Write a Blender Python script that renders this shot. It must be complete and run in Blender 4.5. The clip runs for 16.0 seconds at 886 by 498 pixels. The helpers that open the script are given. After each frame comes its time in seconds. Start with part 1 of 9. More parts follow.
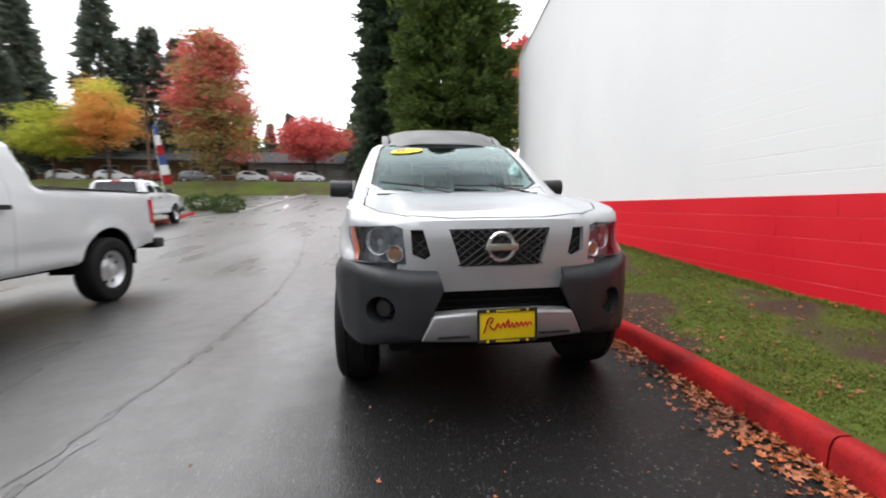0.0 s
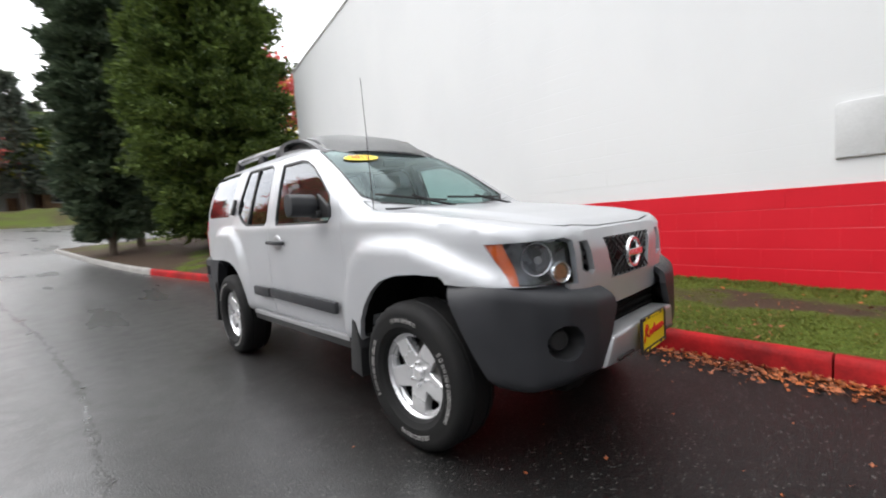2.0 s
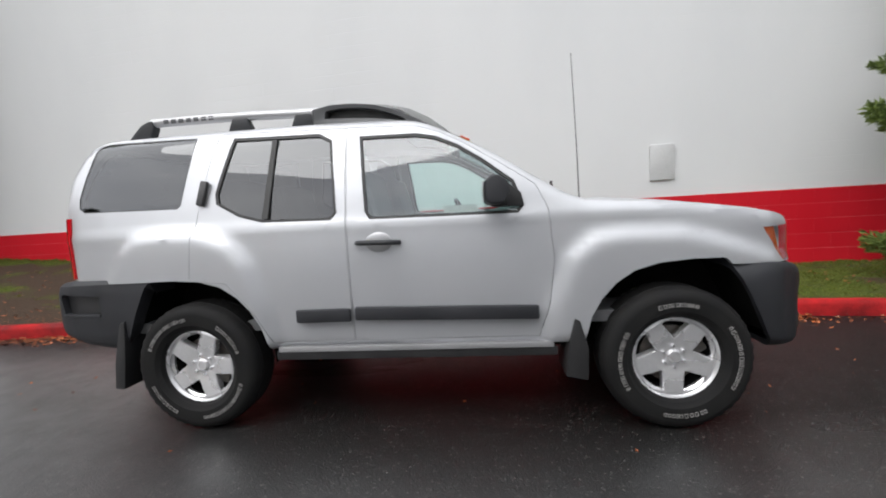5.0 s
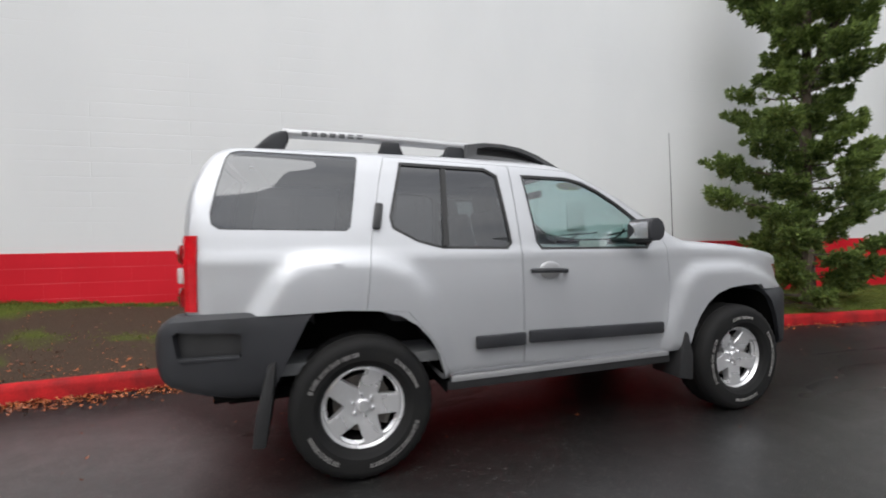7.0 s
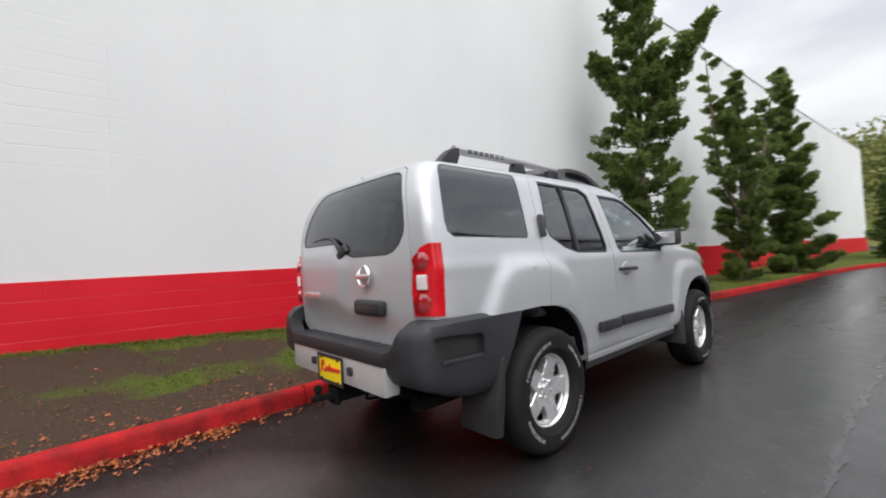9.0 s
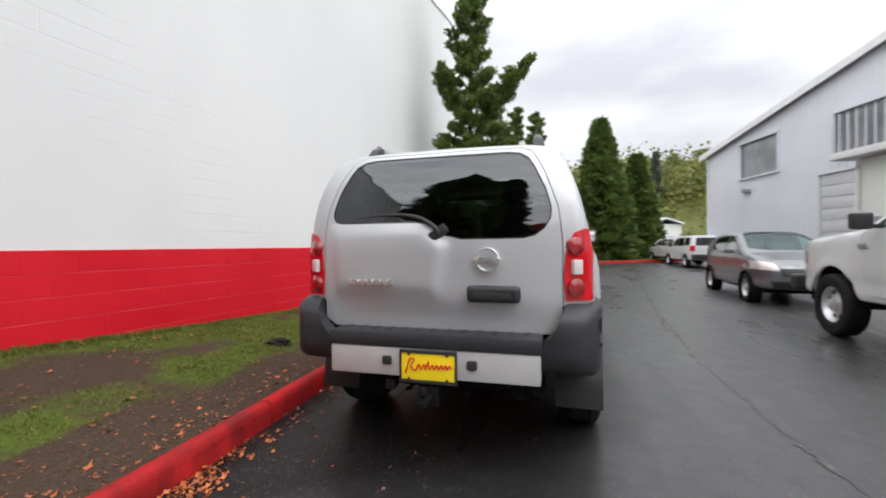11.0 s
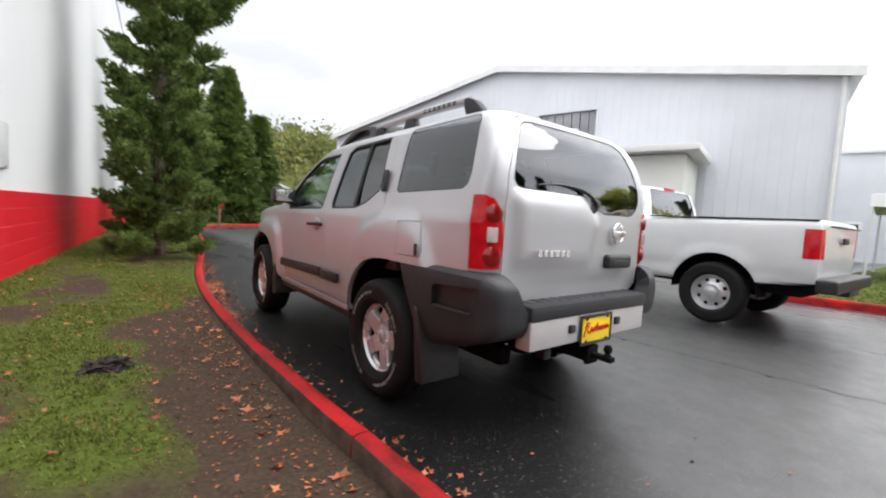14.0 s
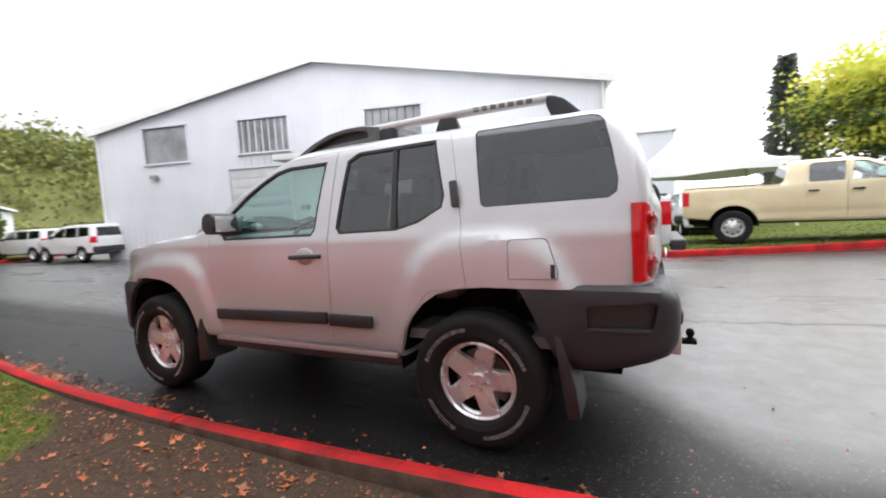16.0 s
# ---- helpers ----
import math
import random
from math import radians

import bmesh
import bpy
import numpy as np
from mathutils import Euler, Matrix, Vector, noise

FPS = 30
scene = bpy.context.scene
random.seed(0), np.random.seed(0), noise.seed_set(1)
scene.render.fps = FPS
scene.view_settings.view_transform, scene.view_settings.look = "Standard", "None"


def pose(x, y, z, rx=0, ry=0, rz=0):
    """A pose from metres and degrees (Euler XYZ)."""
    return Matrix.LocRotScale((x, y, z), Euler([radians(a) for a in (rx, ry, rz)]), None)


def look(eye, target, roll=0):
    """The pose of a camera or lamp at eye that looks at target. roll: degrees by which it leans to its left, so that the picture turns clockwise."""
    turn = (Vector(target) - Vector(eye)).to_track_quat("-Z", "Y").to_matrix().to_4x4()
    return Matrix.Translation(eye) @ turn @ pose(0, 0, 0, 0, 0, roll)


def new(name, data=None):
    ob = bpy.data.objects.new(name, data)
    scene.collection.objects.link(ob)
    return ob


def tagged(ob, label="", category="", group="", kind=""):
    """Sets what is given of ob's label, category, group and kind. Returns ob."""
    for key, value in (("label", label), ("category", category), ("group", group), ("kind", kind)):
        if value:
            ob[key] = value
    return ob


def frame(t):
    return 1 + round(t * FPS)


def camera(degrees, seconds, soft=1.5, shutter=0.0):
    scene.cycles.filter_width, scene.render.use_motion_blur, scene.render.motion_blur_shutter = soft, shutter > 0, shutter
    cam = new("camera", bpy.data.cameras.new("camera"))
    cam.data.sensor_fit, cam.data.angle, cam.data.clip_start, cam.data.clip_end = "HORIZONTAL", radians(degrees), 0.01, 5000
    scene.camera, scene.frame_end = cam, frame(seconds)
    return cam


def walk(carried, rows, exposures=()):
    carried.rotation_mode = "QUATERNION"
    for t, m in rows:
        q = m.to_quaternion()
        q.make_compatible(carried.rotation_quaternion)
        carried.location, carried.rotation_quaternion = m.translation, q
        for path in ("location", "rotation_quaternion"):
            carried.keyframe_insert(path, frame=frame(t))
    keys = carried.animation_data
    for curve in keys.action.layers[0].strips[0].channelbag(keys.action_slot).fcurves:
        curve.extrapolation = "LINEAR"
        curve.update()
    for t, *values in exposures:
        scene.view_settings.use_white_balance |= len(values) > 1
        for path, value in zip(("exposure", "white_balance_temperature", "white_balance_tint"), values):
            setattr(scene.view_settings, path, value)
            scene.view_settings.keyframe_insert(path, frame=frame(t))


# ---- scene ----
# camera and walk
cam = camera(93.4, 16.0, soft=1.9, shutter=0.5)
PATH = [
    (0, (-0.621, -4.23, 1.145), (-0.334, -2.261, 0.944), -0.7),
    (0.5, (-0.935, -3.954, 1.151), (-0.318, -2.061, 0.961), -2.0),
    (1, (-1.351, -3.679, 1.154), (-0.441, -1.909, 0.956), -4.5),
    (1.5, (-1.754, -3.355, 1.156), (-0.643, -1.7, 0.983), -4.4),
    (2, (-2.174, -2.979, 1.177), (-0.794, -1.54, 1.024), -4.1),
    (2.5, (-2.549, -2.556, 1.172), (-0.979, -1.33, 0.985), -3.8),
    (3, (-2.778, -2.071, 1.187), (-1.101, -0.991, 1.045), -3.4),
    (3.5, (-2.937, -1.606, 1.197), (-1.133, -0.756, 1.046), -5.0),
    (5.8, (-3.143, 0.336, 1.246), (-1.146, 0.263, 1.167), -1.7),
    (6, (-3.149, 0.555, 1.226), (-1.155, 0.402, 1.189), -1.6),
    (6.5, (-3.124, 1.085, 1.251), (-1.158, 0.715, 1.223), -0.6),
    (7, (-3.117, 1.61, 1.244), (-1.212, 0.999, 1.22), -1.0),
    (7.5, (-2.98, 2.117, 1.246), (-1.118, 1.388, 1.244), -1.9),
    (8, (-2.853, 2.646, 1.237), (-1.127, 1.637, 1.179), -2.6),
    (8.2, (-2.798, 2.839, 1.233), (-1.103, 1.777, 1.219), -2.4),
    (10.5, (-1.16, 4.335, 1.196), (-0.361, 2.502, 1.179), -2.2),
    (11, (-0.674, 4.45, 1.222), (-0.134, 2.524, 1.207), -0.5),
    (11.5, (-0.192, 4.571, 1.236), (0.01, 2.584, 1.148), 0.7),
    (12, (0.327, 4.559, 1.238), (0.159, 2.568, 1.151), 0.3),
    (12.5, (0.921, 4.395, 1.239), (0.323, 2.487, 1.267), 0.5),
    (13, (1.376, 4.206, 1.245), (0.576, 2.373, 1.241), 0.4),
    (13.5, (1.808, 3.952, 1.208), (0.708, 2.282, 1.21), 0.7),
    (14, (2.229, 3.689, 1.172), (0.994, 2.123, 1.03), 3.3),
    (14.5, (2.457, 3.332, 1.217), (1.023, 1.951, 1.026), 1.5),
    (15, (2.683, 2.962, 1.286), (1.075, 1.791, 1.071), -1.6),
    (15.5, (2.82, 2.563, 1.319), (1.125, 1.518, 1.138), -3.0),
    (16, (2.938, 2.143, 1.303), (1.13, 1.306, 1.132), -3.1),
]
walk(cam, [(t, look(eye, target, roll)) for t, eye, target, roll in PATH],
     [(0, 0.76), (1.5, 0.72), (3.5, 0.62), (6, 0.30), (8, 0.38), (10.5, 0.58), (13, 0.68), (16, 1.08)])

# overcast daylight: a bright cloud deck over a pale sky, with a wide weak sun behind it
world = bpy.data.worlds.new("overcast")
scene.world = world
world.use_nodes = True
wn, wl = world.node_tree.nodes, world.node_tree.links
wn.clear()
w_out = wn.new("ShaderNodeOutputWorld")
w_bg = wn.new("ShaderNodeBackground")
w_sky = wn.new("ShaderNodeTexSky")
w_sky.sky_type = "NISHITA"
w_sky.sun_disc = False
w_sky.sun_elevation = radians(38)
w_sky.sun_rotation = radians(-56)
w_tc = wn.new("ShaderNodeTexCoord")
w_map = wn.new("ShaderNodeMapping")
w_map.inputs["Scale"].default_value = (1.0, 1.0, 3.2)
w_noise = wn.new("ShaderNodeTexNoise")
w_noise.inputs["Scale"].default_value = 2.1
w_noise.inputs["Detail"].default_value = 6.0
w_noise.inputs["Roughness"].default_value = 0.5
w_ramp = wn.new("ShaderNodeValToRGB")
w_ramp.color_ramp.elements[0].position = 0.36
w_ramp.color_ramp.elements[0].color = (0.77, 0.78, 0.83, 1)
w_ramp.color_ramp.elements[1].position = 0.62
w_ramp.color_ramp.elements[1].color = (1.12, 1.12, 1.13, 1)
w_dim = wn.new("ShaderNodeVectorMath")
w_dim.operation = "SCALE"
w_dim.inputs["Scale"].default_value = 0.10
w_mix = wn.new("ShaderNodeMix")
w_mix.data_type = "RGBA"
w_mix.inputs["Factor"].default_value = 0.90
wl.new(w_tc.outputs["Generated"], w_map.inputs["Vector"])
wl.new(w_map.outputs["Vector"], w_noise.inputs["Vector"])
wl.new(w_noise.outputs["Fac"], w_ramp.inputs["Fac"])
wl.new(w_sky.outputs["Color"], w_dim.inputs[0])
wl.new(w_dim.outputs["Vector"], w_mix.inputs["A"])
# overcast law: the zenith is brighter than the rim of the sky
w_sep = wn.new("ShaderNodeSeparateXYZ")
wl.new(w_tc.outputs["Generated"], w_sep.inputs["Vector"])
w_lum = wn.new("ShaderNodeMapRange")
w_lum.inputs["From Min"].default_value, w_lum.inputs["From Max"].default_value = 0.0, 1.0
w_lum.inputs["To Min"].default_value, w_lum.inputs["To Max"].default_value = 0.78, 1.58
wl.new(w_sep.outputs["Z"], w_lum.inputs["Value"])
w_scale = wn.new("ShaderNodeVectorMath")
w_scale.operation = "SCALE"
wl.new(w_ramp.outputs["Color"], w_scale.inputs[0])
# the veiled sun makes the sky brighter towards +y and dimmer towards -y
w_side = wn.new("ShaderNodeMapRange")
w_side.inputs["From Min"].default_value, w_side.inputs["From Max"].default_value = -1.0, 1.0
w_side.inputs["To Min"].default_value, w_side.inputs["To Max"].default_value = 0.66, 1.74
wl.new(w_sep.outputs["Y"], w_side.inputs["Value"])
w_both = wn.new("ShaderNodeMath")
w_both.operation = "MULTIPLY"
wl.new(w_lum.outputs["Result"], w_both.inputs[0])
wl.new(w_side.outputs["Result"], w_both.inputs[1])
wl.new(w_both.outputs[0], w_scale.inputs["Scale"])
wl.new(w_scale.outputs["Vector"], w_mix.inputs["B"])
wl.new(w_mix.outputs["Result"], w_bg.inputs["Color"])
w_bg.inputs["Strength"].default_value = 1.0
wl.new(w_bg.outputs["Background"], w_out.inputs["Surface"])

sun = new("sun", bpy.data.lights.new("sun", "SUN"))
sun.data.energy = 1.0
sun.data.angle = radians(40)
sun.data.color = (1.0, 0.98, 0.95)
sun.matrix_world = look((-18, 12, 30), (0, 0, 0))

# ---- materials ----


def nodes_of(name):
    m = bpy.data.materials.new(name)
    m.use_nodes = True
    n, l = m.node_tree.nodes, m.node_tree.links
    return m, n, l, n["Principled BSDF"]


def rgb(c):
    return (c[0], c[1], c[2], 1.0)


def surface(name, a, b=None, scale=6.0, rough=0.6, rough_b=None, metal=0.0, bump=0.0, bump_scale=60.0, coat=0.0,
            coords="Object", stretch=(1, 1, 1), fine=0.12, spec=0.5, random=0.0):
    """A surface whose colour wanders between a and b at one scale, with fine grain at a second one."""
    m, n, l, p = nodes_of(name)
    b = b or a
    tc = n.new("ShaderNodeTexCoord")
    mp = n.new("ShaderNodeMapping")
    mp.inputs["Scale"].default_value = stretch
    if coords == "World":
        l.new(n.new("ShaderNodeNewGeometry").outputs["Position"], mp.inputs["Vector"])
    else:
        l.new(tc.outputs[coords], mp.inputs["Vector"])
    big = n.new("ShaderNodeTexNoise")
    big.inputs["Scale"].default_value = scale
    big.inputs["Detail"].default_value = 5.0
    l.new(mp.outputs["Vector"], big.inputs["Vector"])
    ramp = n.new("ShaderNodeValToRGB")
    ramp.color_ramp.elements[0].position, ramp.color_ramp.elements[1].position = 0.32, 0.68
    ramp.color_ramp.elements[0].color, ramp.color_ramp.elements[1].color = rgb(a), rgb(b)
    l.new(big.outputs["Fac"], ramp.inputs["Fac"])
    small = n.new("ShaderNodeTexNoise")
    small.inputs["Scale"].default_value = bump_scale
    small.inputs["Detail"].default_value = 3.0
    l.new(mp.outputs["Vector"], small.inputs["Vector"])
    mul = n.new("ShaderNodeMapRange")
    mul.inputs["To Min"].default_value, mul.inputs["To Max"].default_value = 1 - fine, 1 + fine
    l.new(small.outputs["Fac"], mul.inputs["Value"])
    col = n.new("ShaderNodeVectorMath")
    col.operation = "SCALE"
    l.new(ramp.outputs["Color"], col.inputs[0])
    l.new(mul.outputs["Result"], col.inputs["Scale"])
    last = col.outputs["Vector"]
    if random:
        info = n.new("ShaderNodeObjectInfo")
        geo = n.new("ShaderNodeNewGeometry")
        add = n.new("ShaderNodeMath")
        add.operation = "ADD"
        l.new(info.outputs["Random"], add.inputs[0])
        l.new(geo.outputs["Random Per Island"], add.inputs[1])
        frac = n.new("ShaderNodeMath")
        frac.operation = "FRACT"
        l.new(add.outputs[0], frac.inputs[0])
        r = n.new("ShaderNodeMapRange")
        r.inputs["To Min"].default_value, r.inputs["To Max"].default_value = 1 - random, 1 + random
        l.new(frac.outputs[0], r.inputs["Value"])
        c2 = n.new("ShaderNodeVectorMath")
        c2.operation = "SCALE"
        l.new(last, c2.inputs[0])
        l.new(r.outputs["Result"], c2.inputs["Scale"])
        last = c2.outputs["Vector"]
    l.new(last, p.inputs["Base Color"])
    p.inputs["Metallic"].default_value = metal
    p.inputs["Specular IOR Level"].default_value = spec
    if rough_b is None:
        p.inputs["Roughness"].default_value = rough
    else:
        rr = n.new("ShaderNodeMapRange")
        rr.inputs["From Min"].default_value, rr.inputs["From Max"].default_value = 0.35, 0.65
        rr.inputs["To Min"].default_value, rr.inputs["To Max"].default_value = rough, rough_b
        l.new(big.outputs["Fac"], rr.inputs["Value"])
        l.new(rr.outputs["Result"], p.inputs["Roughness"])
    if coat:
        p.inputs["Coat Weight"].default_value = coat
        p.inputs["Coat Roughness"].default_value = 0.04
    if bump:
        bp = n.new("ShaderNodeBump")
        bp.inputs["Strength"].default_value = 1.0
        bp.inputs["Distance"].default_value = bump
        l.new(small.outputs["Fac"], bp.inputs["Height"])
        l.new(bp.outputs["Normal"], p.inputs["Normal"])
    return m


def glass(name, tint, gloss_rough=0.01, strength=1.0, shine=(0.95, 0.97, 1.0)):
    """Thin car or window glass: a tinted see-through sheet with a Fresnel-weighted gloss."""
    m, n, l, p = nodes_of(name)
    n.remove(p)
    out = n["Material Output"]
    tr = n.new("ShaderNodeBsdfTransparent")
    tr.inputs["Color"].default_value = rgb(tint)
    gl = n.new("ShaderNodeBsdfGlossy")
    gl.inputs["Roughness"].default_value = gloss_rough
    gl.inputs["Color"].default_value = rgb(shine)
    fr = n.new("ShaderNodeLayerWeight")
    fr.inputs["Blend"].default_value = 0.5
    pw = n.new("ShaderNodeMath")
    pw.operation = "POWER"
    pw.inputs[1].default_value = 3.8
    l.new(fr.outputs["Facing"], pw.inputs[0])
    ma = n.new("ShaderNodeMath")
    ma.operation = "MULTIPLY_ADD"
    ma.inputs[1].default_value, ma.inputs[2].default_value = 1 - 0.06 * strength, 0.06 * strength
    l.new(pw.outputs[0], ma.inputs[0])
    mix = n.new("ShaderNodeMixShader")
    l.new(ma.outputs[0], mix.inputs["Fac"])
    l.new(tr.outputs["BSDF"], mix.inputs[1])
    l.new(gl.outputs["BSDF"], mix.inputs[2])
    l.new(mix.outputs["Shader"], out.inputs["Surface"])
    return m


def wet_asphalt(name):
    m, n, l, p = nodes_of(name)
    tc = n.new("ShaderNodeTexCoord")
    big = n.new("ShaderNodeTexNoise")
    big.inputs["Scale"].default_value = 0.35
    big.inputs["Detail"].default_value = 4
    l.new(tc.outputs["Object"], big.inputs["Vector"])
    st = n.new("ShaderNodeTexNoise")
    st.inputs["Scale"].default_value = 1.0
    st.inputs["Detail"].default_value = 3
    mp = n.new("ShaderNodeMapping")
    mp.inputs["Scale"].default_value = (1.6, 0.22, 1)
    l.new(tc.outputs["Object"], mp.inputs["Vector"])
    l.new(mp.outputs["Vector"], st.inputs["Vector"])
    agg = n.new("ShaderNodeTexVoronoi")
    agg.inputs["Scale"].default_value = 120
    l.new(tc.outputs["Object"], agg.inputs["Vector"])
    grit = n.new("ShaderNodeTexNoise")
    grit.inputs["Scale"].default_value = 160
    grit.inputs["Detail"].default_value = 3
    l.new(tc.outputs["Object"], grit.inputs["Vector"])
    # stone colours: mostly near black, a few pale chips
    chips = n.new("ShaderNodeValToRGB")
    e = chips.color_ramp.elements
    e[0].position, e[0].color = 0.0, (0.0045, 0.0045, 0.0047, 1)
    e[1].position, e[1].color = 0.958, (0.0100, 0.0096, 0.0092, 1)
    x = chips.color_ramp.elements.new(0.989)
    x.color = (0.090, 0.086, 0.081, 1)
    sep = n.new("ShaderNodeSeparateColor")
    l.new(agg.outputs["Color"], sep.inputs["Color"])
    l.new(sep.outputs["Red"], chips.inputs["Fac"])
    tone = n.new("ShaderNodeMapRange")
    tone.inputs["From Min"].default_value, tone.inputs["From Max"].default_value = 0.3, 0.7
    tone.inputs["To Min"].default_value, tone.inputs["To Max"].default_value = 0.75, 1.35
    l.new(big.outputs["Fac"], tone.inputs["Value"])
    col = n.new("ShaderNodeVectorMath")
    col.operation = "SCALE"
    l.new(chips.outputs["Color"], col.inputs[0])
    l.new(tone.outputs["Result"], col.inputs["Scale"])
    l.new(col.outputs["Vector"], p.inputs["Base Color"])
    # wetness: thin water film in patches and long wheel streaks
    mul = n.new("ShaderNodeMath")
    mul.operation = "MULTIPLY_ADD"
    mul.inputs[1].default_value = 0.5
    half = n.new("ShaderNodeMath")
    half.operation = "MULTIPLY"
    half.inputs[1].default_value = 0.5
    l.new(st.outputs["Fac"], half.inputs[0])
    l.new(big.outputs["Fac"], mul.inputs[0])
    l.new(half.outputs[0], mul.inputs[2])
    rr = n.new("ShaderNodeMapRange")
    rr.inputs["From Min"].default_value, rr.inputs["From Max"].default_value = 0.38, 0.62
    rr.inputs["To Min"].default_value, rr.inputs["To Max"].default_value = 0.24, 0.40
    l.new(mul.outputs[0], rr.inputs["Value"])
    l.new(rr.outputs["Result"], p.inputs["Coat Roughness"])
    p.inputs["Coat IOR"].default_value = 1.52
    p.inputs["Roughness"].default_value = 0.5
    # the travelled lane holds a film of water; the strip where cars park stays duller
    place = n.new("ShaderNodeSeparateXYZ")
    l.new(tc.outputs["Object"], place.inputs["Vector"])
    behind = n.new("ShaderNodeMapRange")
    behind.interpolation_type = "SMOOTHSTEP"
    behind.inputs["From Min"].default_value, behind.inputs["From Max"].default_value = 1.4, 2.9
    behind.inputs["To Min"].default_value, behind.inputs["To Max"].default_value = 0.0, -1.5
    l.new(place.outputs["Y"], behind.inputs["Value"])
    side = n.new("ShaderNodeMath")
    side.operation = "ADD"
    l.new(place.outputs["X"], side.inputs[0])
    l.new(behind.outputs["Result"], side.inputs[1])
    wob = n.new("ShaderNodeMath")
    wob.operation = "ADD"
    l.new(big.outputs["Fac"], wob.inputs[0])
    l.new(side.outputs[0], wob.inputs[1])
    lane = n.new("ShaderNodeMapRange")
    lane.inputs["From Min"].default_value, lane.inputs["From Max"].default_value = -0.20, -0.80
    lane.inputs["To Min"].default_value, lane.inputs["To Max"].default_value = 0.22, 0.94
    l.new(wob.outputs[0], lane.inputs["Value"])
    mott = n.new("ShaderNodeTexNoise")
    mott.inputs["Scale"].default_value = 5.0
    mott.inputs["Detail"].default_value = 8.0
    mott.inputs["Roughness"].default_value = 0.7
    l.new(tc.outputs["Object"], mott.inputs["Vector"])
    mot = n.new("ShaderNodeMapRange")
    mot.inputs["From Min"].default_value, mot.inputs["From Max"].default_value = 0.35, 0.62
    mot.inputs["To Min"].default_value, mot.inputs["To Max"].default_value = 0.66, 0.96
    l.new(mott.outputs["Fac"], mot.inputs["Value"])
    film = n.new("ShaderNodeMath")
    film.operation = "MULTIPLY"
    l.new(lane.outputs["Result"], film.inputs[0])
    l.new(mot.outputs["Result"], film.inputs[1])
    l.new(film.outputs[0], p.inputs["Coat Weight"])
    dull = n.new("ShaderNodeMath")
    dull.operation = "MULTIPLY"
    dull.inputs[1].default_value = 0.7
    l.new(lane.outputs["Result"], dull.inputs[0])
    l.new(dull.outputs[0], p.inputs["Specular IOR Level"])
    addh = n.new("ShaderNodeMath")
    addh.operation = "ADD"
    l.new(agg.outputs["Distance"], addh.inputs[0])
    l.new(grit.outputs["Fac"], addh.inputs[1])
    bp = n.new("ShaderNodeBump")
    bp.inputs["Strength"].default_value = 0.85
    bp.inputs["Distance"].default_value = 0.003
    l.new(addh.outputs[0], bp.inputs["Height"])
    l.new(bp.outputs["Normal"], p.inputs["Normal"])
    return m


def ground_mix(name):
    """Lawn soil: mossy green turf base that thins out into trampled brown earth."""
    m, n, l, p = nodes_of(name)
    tc = n.new("ShaderNodeTexCoord")
    big = n.new("ShaderNodeTexNoise")
    big.inputs["Scale"].default_value = 0.9
    big.inputs["Detail"].default_value = 6
    l.new(tc.outputs["Object"], big.inputs["Vector"])
    att = n.new("ShaderNodeAttribute")
    att.attribute_name = "turf"
    add = n.new("ShaderNodeMath")
    add.operation = "MULTIPLY_ADD"
    add.inputs[1].default_value = 0.5
    l.new(big.outputs["Fac"], add.inputs[0])
    l.new(att.outputs["Fac"], add.inputs[2])
    ramp = n.new("ShaderNodeValToRGB")
    e = ramp.color_ramp.elements
    e[0].position, e[0].color = 0.50, (0.060, 0.041, 0.029, 1)
    e[1].position, e[1].color = 0.78, (0.072, 0.098, 0.016, 1)
    l.new(add.outputs[0], ramp.inputs["Fac"])
    fine = n.new("ShaderNodeTexNoise")
    fine.inputs["Scale"].default_value = 45
    fine.inputs["Detail"].default_value = 6
    l.new(tc.outputs["Object"], fine.inputs["Vector"])
    mr = n.new("ShaderNodeMapRange")
    mr.inputs["To Min"].default_value, mr.inputs["To Max"].default_value = 0.35, 1.65
    l.new(fine.outputs["Fac"], mr.inputs["Value"])
    col = n.new("ShaderNodeVectorMath")
    col.operation = "SCALE"
    l.new(ramp.outputs["Color"], col.inputs[0])
    l.new(mr.outputs["Result"], col.inputs["Scale"])
    l.new(col.outputs["Vector"], p.inputs["Base Color"])
    p.inputs["Roughness"].default_value = 0.9
    p.inputs["Specular IOR Level"].default_value = 0.12
    bp = n.new("ShaderNodeBump")
    bp.inputs["Distance"].default_value = 0.02
    l.new(fine.outputs["Fac"], bp.inputs["Height"])
    l.new(bp.outputs["Normal"], p.inputs["Normal"])
    return m


